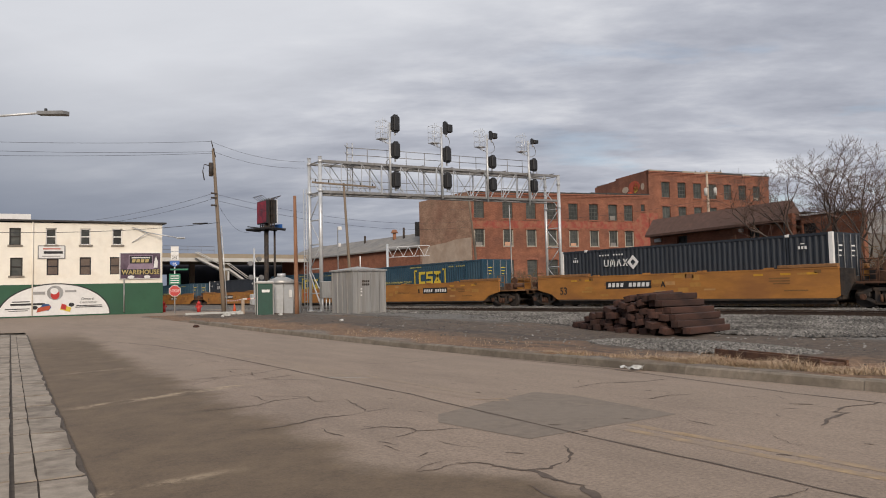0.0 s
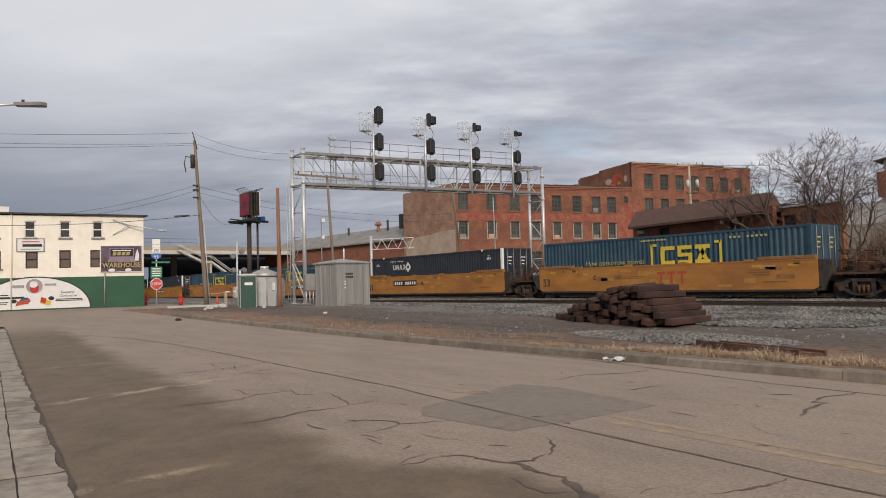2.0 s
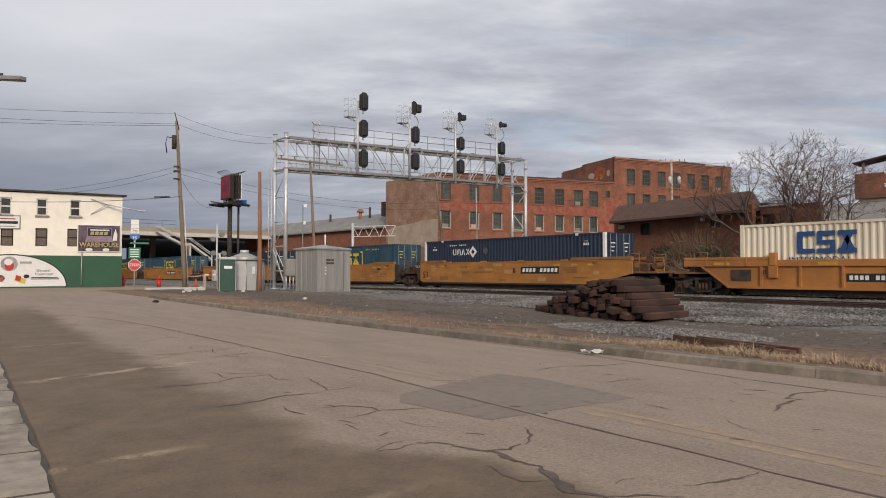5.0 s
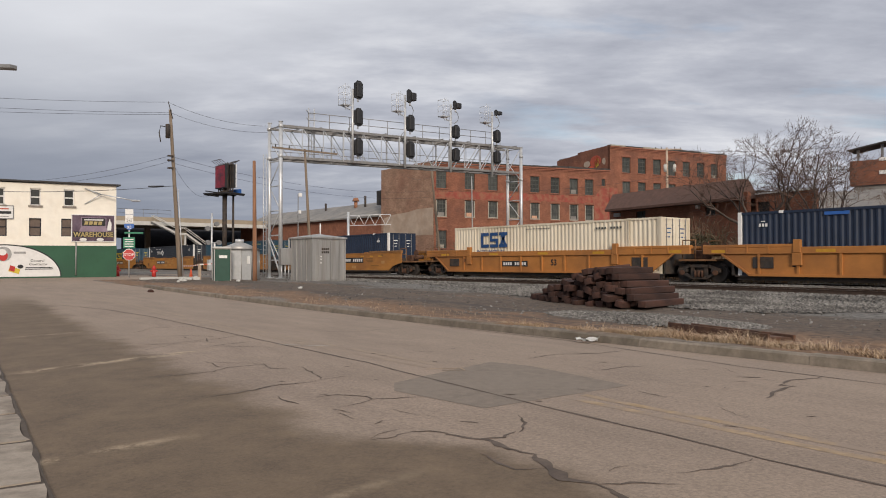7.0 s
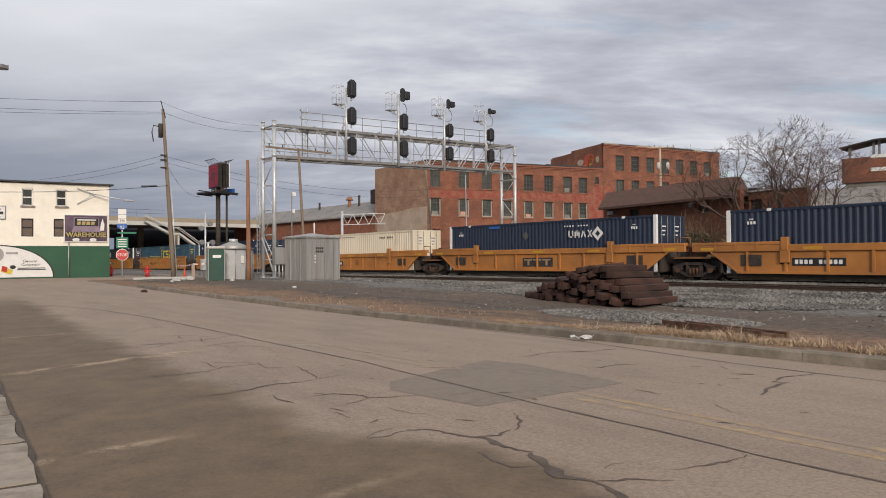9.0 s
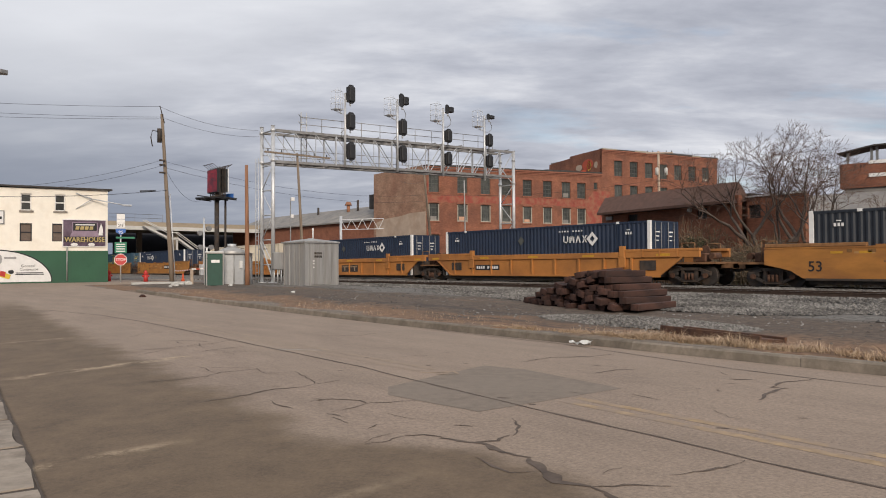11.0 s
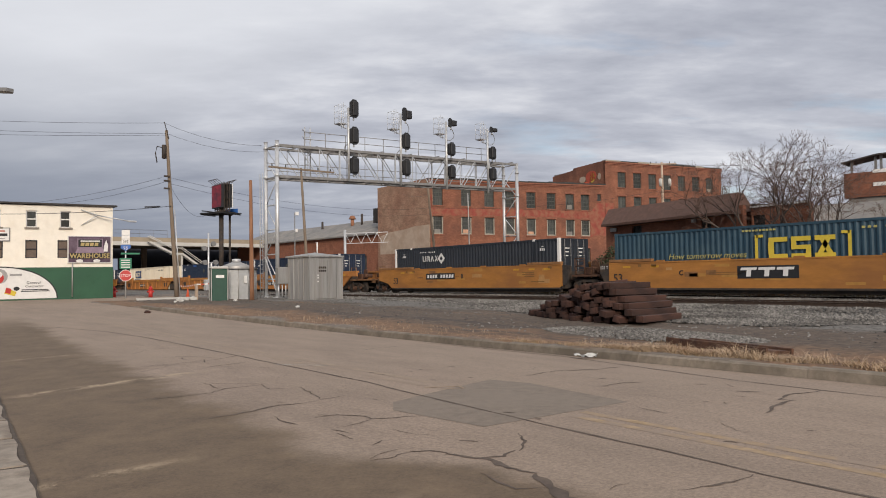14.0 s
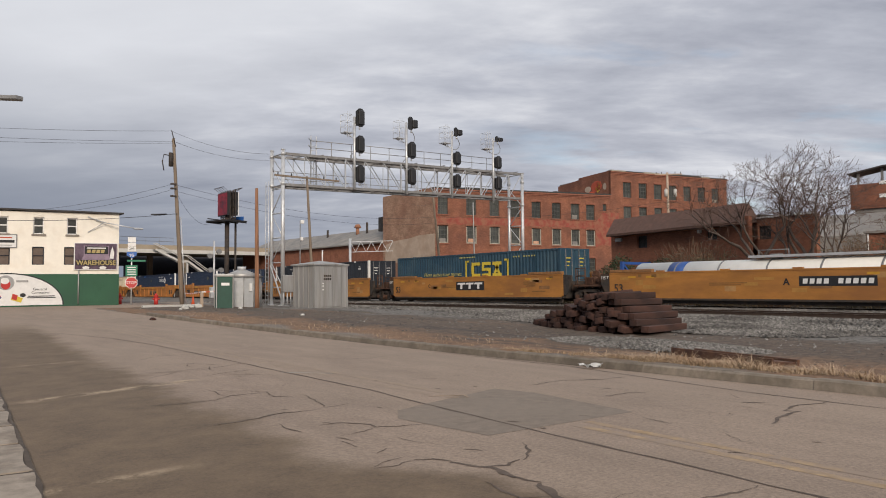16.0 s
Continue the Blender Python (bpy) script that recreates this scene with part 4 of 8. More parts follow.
def tank_container():
    root = thing("tank_container", "white tank in a blue frame with walkway on top", "tank container", group="containers on the train")
    bm = bmesh.new()
    rod(bm, (0, -7.2, 0.96), (0, 7.2, 0.96), 0.93, seg=28)
    part("tank", bm, M_tank, root)
    for y in (-4.8, -2.4, 0, 2.4, 4.8):
        bm = bmesh.new()
        rod(bm, (0, y - 0.04, 0.96), (0, y + 0.04, 0.96), 0.945, seg=28)
        part("tank_band", bm, M_steelgrey, root)
    bm = bmesh.new()
    rod(bm, (0, 4.3, 0.96), (0, 5.2, 0.96), 0.938, seg=28)
    part("blue_label_band", bm, M_tankblue, root)
    for y in (-7.7, 7.7):
        for s in (-1.2, 1.2):
            bm = bmesh.new()
            box(bm, s - 0.08, s + 0.08, y - 0.08, y + 0.08, 0, 1.98)
            part("frame_post", bm, M_tankblue, root)
        for z in (0.08, 1.9):
            bm = bmesh.new()
            box(bm, -1.2, 1.2, y - 0.07, y + 0.07, z - 0.07, z + 0.07)
            part("frame_beam", bm, M_tankblue, root)
        bm = bmesh.new()
        bar(bm, (-1.2, y, 0.1), (1.2, y, 1.88), 0.1)
        bar(bm, (1.2, y, 0.1), (-1.2, y, 1.88), 0.1)
        part("frame_brace", bm, M_tankblue, root)
    for s in (-1.2, 1.2):
        bm = bmesh.new()
        box(bm, s - 0.06, s + 0.06, -7.7, 7.7, 0.02, 0.16)
        part("side_beam", bm, M_tankblue, root)
    bm = bmesh.new()
    box(bm, -0.55, 0.15, -5.5, 1.0, 1.95, 2.06)
    part("walkway", bm, M_galv, root)
    bm = bmesh.new()
    for y in (-0.8, 0.6):
        rod(bm, (-0.3, y, 2.0), (-0.3, y, 2.32), 0.025, seg=6)
    rod(bm, (-0.3, -0.8, 2.3), (-0.3, 0.6, 2.3), 0.025, seg=6)
    rod(bm, (0, -0.1, 1.8), (0, -0.1, 2.12), 0.28, seg=12)
    part("manway", bm, M_steelgrey, root)
    return root


def wheelset(parent, y):
    bm = bmesh.new()
    rod(bm, (-1.05, 0, 0), (1.05, 0, 0), 0.085, seg=8)
    for s in (-1, 1):
        rod(bm, (s * 0.70, 0, 0), (s * 0.83, 0, 0), 0.457, seg=20)
        rod(bm, (s * 0.665, 0, 0), (s * 0.70, 0, 0), 0.485, seg=20)
        for k in range(4):
            a = k * math.pi / 2
            rod(bm, (s * 0.832, 0.2 * math.cos(a), 0.2 * math.sin(a)), (s * 0.84, 0.2 * math.cos(a), 0.2 * math.sin(a)), 0.05, seg=6)
    ob = part("wheelset", bm, M_dark, parent)
    ob.location = (0, y, 0.457)
    return ob


def truck(car, y):
    bm = bmesh.new()
    for s in (-1, 1):
        x = s * 1.0
        for (ya, za), (yb, zb), h in (((-1.12, 0.56), (-0.5, 0.78), 0.14), ((-0.55, 0.78), (0.55, 0.78), 0.14), ((0.5, 0.78), (1.12, 0.56), 0.14), ((-1.0, 0.5), (-0.4, 0.21), 0.12),
                                      ((-0.44, 0.2), (0.44, 0.2), 0.12), ((0.4, 0.21), (1.0, 0.5), 0.12), ((-0.36, 0.2), (-0.36, 0.78), 0.12), ((0.36, 0.2), (0.36, 0.78), 0.12)):
            bar(bm, (x, ya, za), (x, yb, zb), 0.17, h)
        for q in (-1, 1):
            box(bm, x - 0.1, x + 0.1, q * 0.89 - 0.24, q * 0.89 + 0.24, 0.46, 0.66, 0.02)
    box(bm, -0.95, 0.95, -0.22, 0.22, 0.42, 0.86)
    ob = part("truck_frame", bm, M_dark, car)
    ob.location = (0, y, 0)
    for s in (-1, 1):
        for k in (-0.18, 0, 0.18):
            bm = bmesh.new()
            rod(bm, (s * 1.1, k, 0.24), (s * 1.1, k, 0.56), 0.065, seg=8)
            part("spring", bm, M_rust, ob)
        for k in (-0.89, 0.89):
            bm = bmesh.new()
            rod(bm, (s * 1.08, k, 0.457), (s * 1.16, k, 0.457), 0.13, seg=10)
            part("bearing_cap", bm, M_rust, ob)
    wheelset(ob, -0.89)
    wheelset(ob, 0.89)


def end_platform(car, y, s, mat):
    """Brake gear, rails and step irons over a truck. s: +1 at the leading end."""
    bm = bmesh.new()
    box(bm, -1.25, 1.25, y - 1.0, y + 1.0, 1.02, 1.12)
    box(bm, -0.35, 0.35, y - 1.7, y + 1.7, 0.82, 1.04)
    part("end_platform", bm, mat, car)
    for sx in (-1, 1):
        bm = bmesh.new()
        for k in (-0.8, -0.1):
            rod(bm, (sx * 1.2, y + s * k, 1.1), (sx * 1.2, y + s * k, 2.05), 0.028, seg=6)
        rod(bm, (sx * 1.2, y - s * 0.8, 2.05), (sx * 1.2, y - s * 0.1, 2.05), 0.028, seg=6)
        rod(bm, (sx * 1.2, y - s * 0.8, 1.6), (sx * 1.2, y - s * 0.1, 1.6), 0.025, seg=6)
        part("hand_rail", bm, mat, car)
    bm = bmesh.new()
    box(bm, -0.95, -0.4, y - 0.3, y + 0.35, 1.12, 1.55, 0.03)
    rod(bm, (-0.9, y + s * 0.6, 1.4), (-0.2, y + s * 0.6, 1.4), 0.16, seg=10)
    rod(bm, (-0.3, y + 0.05, 1.12), (-0.3, y + 0.05, 1.75), 0.05, seg=6)
    rod(bm, (-0.36, y + 0.05, 1.7), (-0.28, y + 0.05, 1.7), 0.25, seg=14)
    part("brake_gear", bm, M_rust, car)


def coupler(car, y, s):
    bm = bmesh.new()
    box(bm, -0.12, 0.12, min(y, y + s * 0.9), max(y, y + s * 0.9), 0.72, 0.98, 0.02)
    box(bm, -0.2, 0.2, min(y + s * 0.7, y + s * 1.05), max(y + s * 0.7, y + s * 1.05), 0.66, 1.04, 0.03)
    part("coupler", bm, M_dark, car)


def smooth_well_car(front_end, rear_end, plate, red_mark, name_plate_y=None, letter="A", mat=None):
    """A smooth-sided well car. front_end or rear_end True: a coupler end with its own truck; False: an articulated joint."""
    mat = mat or M_yellow
    car = thing("well_car", "yellow smooth-sided well car with black lettering", "rail car", group="well cars of the train")
    top, bot, X = 1.74, 0.40, 1.47
    yf = 9.95 if front_end else 8.35
    yr = -9.95 if rear_end else -8.35
    for s in (-1, 1):
        pts = [(s * X, -8.1, bot), (s * X, 8.1, bot)]
        pts += [(s * X, 8.3, 0.42), (s * X, 8.8, 0.74), (s * X, 9.3, 0.86), (s * X, yf, 1.0), (s * X, yf, top - 0.12), (s * X, yf - 0.14, top)] if front_end else [(s * X, yf, bot + 0.12), (s * X, yf, top)]
        pts += [(s * X, yr + 0.14, top), (s * X, yr, top - 0.12), (s * X, yr, 1.0), (s * X, -9.3, 0.86), (s * X, -8.8, 0.74), (s * X, -8.3, 0.42)] if rear_end else [(s * X, yr, top), (s * X, yr, bot + 0.12)]
        bm = bmesh.new()
        prism(bm, pts, (-s * 0.07, 0, 0))
        bmesh.ops.recalc_face_normals(bm, faces=bm.faces)
        part("side_panel", bm, mat, car)
        bm = bmesh.new()
        box(bm, *sorted((s * (X - 0.16), s * (X + 0.035))), -8.15, 8.15, bot - 0.07, bot + 0.02)
        box(bm, *sorted((s * (X - 0.34), s * (X - 0.2))), -8.1, 8.1, bot - 0.24, bot - 0.05)
        part("side_sill", bm, M_dark, car)
        bm = bmesh.new()
        box(bm, *sorted((s * (X - 0.14), s * (X + 0.02))), yr + 0.02, yf - 0.02, top - 0.05, top + 0.02)
        part("top_chord", bm, mat, car)
        for a, b in ((yf - 0.05, yf - (4.2 if front_end else 2.7)), (yr + 0.05, yr + (4.2 if rear_end else 2.7))):
            bm = bmesh.new()
            box(bm, *sorted((s * (X - 0.2), s * (X + 0.045))), min(a, b), max(a, b), top + 0.02, top + 0.17, 0.015)
            part("end_ledge", bm, M_yellow_worn, car)
        for y in (-5.2, -1.7, 1.7, 5.2):
            bm = bmesh.new()
            box(bm, *sorted((s * (X - 0.13), s * (X + 0.01))), y - 0.22, y + 0.22, top + 0.02, top + 0.085)
            part("guide_block", bm, mat, car)
    bm = bmesh.new()
    box(bm, -X + 0.08, X - 0.08, -8.15, 8.15, 0.30, 0.36)
    part("well_floor", bm, M_dark, car)
    for y, s in ((8.25, 1), (-8.25, -1)):
        bm = bmesh.new()
        box(bm, -X + 0.08, X - 0.08, y - 0.06, y + 0.06, 0.36, 1.35)
        part("bulkhead", bm, M_dark, car)
    xm = -X - 0.006
    rng = random.Random(int(name_plate_y or 0) + ord(letter) + int(10 * (plate or 0)))
    for _ in range(15):
        y, z = rng.uniform(-7.6, 7.6), rng.uniform(0.55, 1.5)
        marks(car, "paint_patch", rng.choice((M_yellow_touch, M_yellow_touch, M_yellow_pale, M_yellow_worn)), [(y - rng.uniform(0.15, 0.5), y + rng.uniform(0.15, 0.5), z, z + rng.uniform(0.08, 0.28))], xm + 0.003)
    for y in ((-7.2, -6.0, -4.7, 5.8, 6.9) if letter != "C" else (-7.3, -5.6, 5.5, 7.2)):
        marks(car, "reflector", M_amber, [(y - 0.24, y + 0.24, 1.46, 1.56)], xm)
    marks(car, "stencil_block", M_stencil, [(-7.6, -7.3, 1.52, 1.66), (-7.0, -5.9, 0.74, 0.80), (-6.2, -5.2, 1.30, 1.36), (-6.2, -5.2, 1.18, 1.24), (-6.2, -5.4, 1.06, 1.12),
                                        (6.3, 6.5, 1.5, 1.64), (5.4, 5.7, 1.5, 1.64), (0.6, 2.5, 1.14, 1.18), (0.9, 2.5, 1.05, 1.09)], xm)
    side_text("capacity_number", "53", 0.62, M_black, car, 7.75, 0.72, x=xm - 0.004, bold=0.003)
    if plate is not None:
        marks(car, "number_panel", M_black, [(plate - 1.55, plate + 1.55, 1.0, 1.42)], xm)
        for i in (0, 1, 2, 3, 5, 6, 7, 8, 9):
            marks(car, "number_bar", M_white, [(plate + 1.4 - i * 0.29 - 0.2, plate + 1.4 - i * 0.29, 1.1, 1.32, 0.03)], xm - 0.006)
        side_text("unit_letter", letter, 0.42, M_black, car, plate + (2.1 if rear_end else -2.3), 1.05, x=xm - 0.004, bold=0.008)
    else:
        side_text("unit_letter", letter, 0.34, M_black, car, 4.0, 1.05, x=xm - 0.004, bold=0.008)
        if red_mark:
            marks(car, "brand_mark", M_lred, [(-0.15 - i * 0.62 - 0.5, -0.15 - i * 0.62, 1.25, 1.38) for i in range(3)] + [(-0.33 - i * 0.62 - 0.14, -0.33 - i * 0.62, 0.72, 1.25) for i in range(3)], xm)
        else:
            marks(car, "brand_panel", M_black, [(-1.7, 1.1, 0.86, 1.44)], xm)
            marks(car, "brand_mark", M_white, [(0.95 - i * 0.84 - 0.76, 0.95 - i * 0.84, 1.24, 1.36, 0.03) for i in range(3)] + [(0.68 - i * 0.84 - 0.22, 0.68 - i * 0.84, 0.95, 1.24, 0.03) for i in range(3)], xm - 0.006)
    for flag, yend, s in ((front_end, 10.35, 1), (rear_end, -10.35, -1)):
        if flag:
            truck(car, s * 9.75)
            end_platform(car, s * 10.3, s, M_rustyellow)
            coupler(car, s * 11.2, s)
            bm = bmesh.new()
            box(bm, -0.35, 0.35, min(s * 8.3, s * 11.4), max(s * 8.3, s * 11.4), 0.80, 1.05)
            part("draft_sill", bm, M_dark, car)
        else:
            bm = bmesh.new()
            box(bm, -0.55, 0.55, min(s * 8.3, s * 10.05), max(s * 8.3, s * 10.05), 0.75, 1.10)
            for sx in (-1, 1):
                prism(bm, [(sx * 1.44, s * 8.36, 0.55), (sx * 1.44, s * 8.36, 1.72), (sx * 1.44, s * 8.95, 1.66), (sx * 1.44, s * 8.95, 1.2), (sx * 1.44, s * 8.6, 0.55)], (-sx * 0.12, 0, 0))
            bmesh.ops.recalc_face_normals(bm, faces=bm.faces)
            part("joint_arm", bm, M_dark, car)
            for yy in (9.2, 9.75):
                bm = bmesh.new()
                rod(bm, (-1.2, s * yy, 0.95), (-1.2, s * yy, 1.95), 0.025, seg=6)
                part("ladder_rail", bm, M_rust, car)
            for z in (1.15, 1.4, 1.65, 1.9):
                bm = bmesh.new()
                rod(bm, (-1.2, s * 9.2, z), (-1.2, s * 9.75, z), 0.02, seg=6)
                part("step_iron", bm, M_rust, car)
            if s > 0:
                side_text("load_stencil", "125 T", 0.22, M_white, car, 8.68, 1.42, x=-1.45)
            if s < 0:
                truck(car, -10.0)
                end_platform(car, -9.9, -1, M_rust)
    return car


def ribbed_well_car(front_end, rear_end, plate, letter):
    """An older well car with outside posts and a deep top chord."""
    mat = M_yellow_old
    car = thing("well_car", "weathered yellow well car with ribbed side posts", "rail car", group="well cars of the train")
    X = 1.42
    yf, yr = (10.9 if front_end else 9.75), (-10.9 if rear_end else -9.75)
    for s in (-1, 1):
        bm = bmesh.new()
        box(bm, *sorted((s * (X - 0.1), s * (X + 0.05))), yr, yf, 1.36, 1.66, 0.015)
        part("top_chord", bm, mat, car)
        bm = bmesh.new()
        prism(bm, [(s * (X - 0.03), yr + 0.9, 1.36), (s * (X - 0.03), yr + 2.3, 0.42), (s * (X - 0.03), yf - 2.3, 0.42), (s * (X - 0.03), yf - 0.9, 1.36)], (-s * 0.05, 0, 0))
        bmesh.ops.recalc_face_normals(bm, faces=bm.faces)
        part("side_panel", bm, mat, car)
        bm = bmesh.new()
        box(bm, *sorted((s * (X - 0.12), s * (X + 0.06))), yr + 2.25, yf - 2.25, 0.36, 0.47)
        for e, k in ((yf, -1), (yr, 1)):
            bar(bm, (s * X, e + k * 0.95, 1.36), (s * X, e + k * 2.3, 0.42), 0.10, 0.08)
        part("bottom_chord", bm, mat, car)
        y = -7.0
        while y < 7.2:
            bm = bmesh.new()
            box(bm, *sorted((s * (X - 0.03), s * (X + 0.05))), y - 0.05, y + 0.05, 0.47, 1.36)
            part("side_post", bm, mat, car)
            y += 1.75
        for e, k in ((yf, -1), (yr, 1)):
            bm = bmesh.new()
            box(bm, *sorted((s * (X - 0.25), s * (X + 0.06))), *sorted((e, e + k * 4.3)), 1.66, 1.80, 0.015)
            part("end_ledge", bm, mat, car)
            bm = bmesh.new()
            box(bm, *sorted((s * (X - 0.1), s * (X + 0.1))), *sorted((e + k * 4.3, e + k * 4.62)), 1.40, 1.98, 0.02)
            box(bm, *sorted((s * X, s * (X + 0.09))), *sorted((e + k * 4.25, e + k * 4.68)), 0.85, 1.40, 0.02)
            part("stake", bm, mat, car)
            bm = bmesh.new()
            box(bm, *sorted((s * (X - 0.02), s * (X + 0.012))), *sorted((e + k * 2.45, e + k * 3.4)), 0.72, 1.22)
            part("end_panel", bm, M_dark, car)
        for e, k in ((yf, -1), (yr, 1)):
            for q in (1.2, 2.2, 3.2):
                bm = bmesh.new()
                box(bm, *sorted((s * X, s * (X + 0.075))), e + k * q - 0.04, e + k * q + 0.04, 1.40, 1.78)
                part("ledge_bracket", bm, mat, car)
    bm = bmesh.new()
    box(bm, -X + 0.08, X - 0.08, -8.2, 8.2, 0.32, 0.38)
    part("well_floor", bm, M_dark, car)
    for y in (8.3, -8.3):
        bm = bmesh.new()
        box(bm, -X + 0.08, X - 0.08, y - 0.06, y + 0.06, 0.38, 1.4)
        part("bulkhead", bm, M_dark, car)
    for sx in (-1, 1):
        bm = bmesh.new()
        box(bm, *sorted((sx * 1.1, sx * 1.24)), -8.1, 8.1, 0.16, 0.34)
        part("under_sill", bm, M_dark, car)
    xm = -X - 0.012
    for y in (8.9, -8.9, 4.1, -0.1, -4.2):
        marks(car, "reflector", M_amber, [(y - 0.4, y + 0.4, 1.43, 1.56)], xm - 0.042)
    side_text("capacity_number", "53", 0.48, M_black, car, 5.3 if letter != "B" else -0.9, 0.80, x=xm + 0.03, bold=0.01)
    if plate is not None:
        marks(car, "number_panel", M_black, [(plate - 1.1, plate + 1.1, 0.72, 1.06)], xm + 0.036)
        for i in (0, 1, 2, 3, 5, 6, 7, 8, 9):
            marks(car, "number_bar", M_white, [(plate + 0.98 - i * 0.2 - 0.14, plate + 0.98 - i * 0.2, 0.8, 0.98)], xm + 0.03)
    else:
        marks(car, "brand_panel", M_dark, [(-1.2, 1.2, 0.62, 1.15)], xm + 0.036)
        marks(car, "brand_mark", M_stencil_pale, [(1.05 - i * 0.72 - 0.64, 1.05 - i * 0.72, 0.98, 1.07) for i in range(3)] + [(0.8 - i * 0.72 - 0.16, 0.8 - i * 0.72, 0.7, 0.98) for i in range(3)], xm + 0.03)
    side_text("unit_letter", letter, 0.3, M_black, car, 6.8, 1.02, x=xm - 0.09)
    for flag, s in ((front_end, 1), (rear_end, -1)):
        if flag:
            truck(car, s * 10.1)
            end_platform(car, s * 10.6, s, M_rustyellow)
            coupler(car, s * 11.2, s)
            bm = bmesh.new()
            box(bm, -0.35, 0.35, min(s * 8.3, s * 11.4), max(s * 8.3, s * 11.4), 0.80, 1.05)
            part("draft_sill", bm, M_dark, car)
        else:
            bm = bmesh.new()
            box(bm, -0.55, 0.55, min(s * 8.3, s * 10.05), max(s * 8.3, s * 10.05), 0.75, 1.10)
            part("joint_arm", bm, M_dark, car)
            if s < 0:
                truck(car, -10.0)
                end_platform(car, -10.0, -1, M_rustyellow)
    return car


TRACK_X = 33.45 - 0.13
MOVERS = []


def load_train():
    """Cars and boxes with their place along the train: metres ahead of the street's zero line at the start."""
    cars = [
        (150.9, smooth_well_car(True, False, 0.6, False, letter="A"), csx_container()),
        (130.9, smooth_well_car(False, False, None, True, letter="C"), umax_container(M_umax, "charcoal corrugated container with white end posts", 4.2)),
        (110.9, smooth_well_car(False, True, -1.0, False, letter="B"), csx_container()),
        (86.8, smooth_well_car(True, False, 0.6, False, letter="A"), umax_container(M_umax, "charcoal corrugated container with white end posts", 4.2)),
        (66.8, smooth_well_car(False, False, None, True, letter="C"), csx_container()),
        (46.75, smooth_well_car(False, True, -2.6, False, letter="B"), csx_container()),
        (23.15, smooth_well_car(True, False, 2.9, False, letter="A"), umax_container(M_umax, "charcoal corrugated container with white end posts", 4.0)),
        (3.25, smooth_well_car(False, False, None, True, letter="C"), csx_container()),
        (-16.7, smooth_well_car(False, True, -3.3, False, letter="B"), umax_container(M_navy, "navy corrugated container with white end posts and a grey placard", 4.2, 1.6)),
        (-40.6, ribbed_well_car(True, False, 2.3, "B"), cream_container()),
        (-60.8, ribbed_well_car(False, False, None, "C"), umax_container(M_navy, "navy corrugated container with blue sticker and white end posts", -3.0, 1.0, True)),
        (-80.7, ribbed_well_car(False, True, 3.9, "A"), umax_container(M_navy, "navy corrugated container with white end posts on a ribbed car", -3.0, 1.0)),
        (-104.7, smooth_well_car(True, False, 2.6, False, letter="B"), umax_container(M_umax, "charcoal corrugated container with white end posts", 4.0)),
        (-124.7, smooth_well_car(False, False, None, False, letter="C"), csx_container()),
        (-144.7, smooth_well_car(False, True, -3.3, False, letter="A"), tank_container()),
        (-168.7, smooth_well_car(True, False, 2.9, False, letter="A"), umax_container(M_umax, "charcoal corrugated container with white end posts", 4.0)),
    ]
    for s, car, cargo in cars:
        MOVERS.append((car, s, 0.0))
        MOVERS.append((cargo, s, 0.375))


load_train()


def train_run(t):
    return 10.0605 * t + 0.0065 * (t * t - 16 * t)


def motions():
    for ob, s, up in MOVERS:
        rows = []
        for k in range(17):
            y = s + train_run(k)
            grade = math.degrees(math.atan((track_z(y + 8) - track_z(y - 8)) / 16))
            rows.append((float(k), pose(TRACK_X, y, track_z(y) + up, grade, 0, 0)))
        walk(ob, rows)
    for ob in [o for o in bpy.data.objects if o.name.split(".")[0] == "wheelset"]:
        y0 = ob.location.y
        walk(ob, [(k / 15, pose(0, y0, 0.457, -math.degrees(train_run(k / 15) / 0.485), 0, 0)) for k in range(241)])


# ---- signal bridge ----
def signal_head(bm, x, y, z, h, w):
    """A tall black signal head with clipped corners and hoods, facing along the track."""
    c = w * 0.3
    pts = [(x - w / 2, y, z - h / 2 + c), (x - w / 2 + c, y, z - h / 2), (x + w / 2 - c, y, z - h / 2), (x + w / 2, y, z - h / 2 + c),
           (x + w / 2, y, z + h / 2 - c), (x + w / 2 - c, y, z + h / 2), (x - w / 2 + c, y, z + h / 2), (x - w / 2, y, z + h / 2 - c)]
    prism(bm, pts, (0, 0.05, 0))


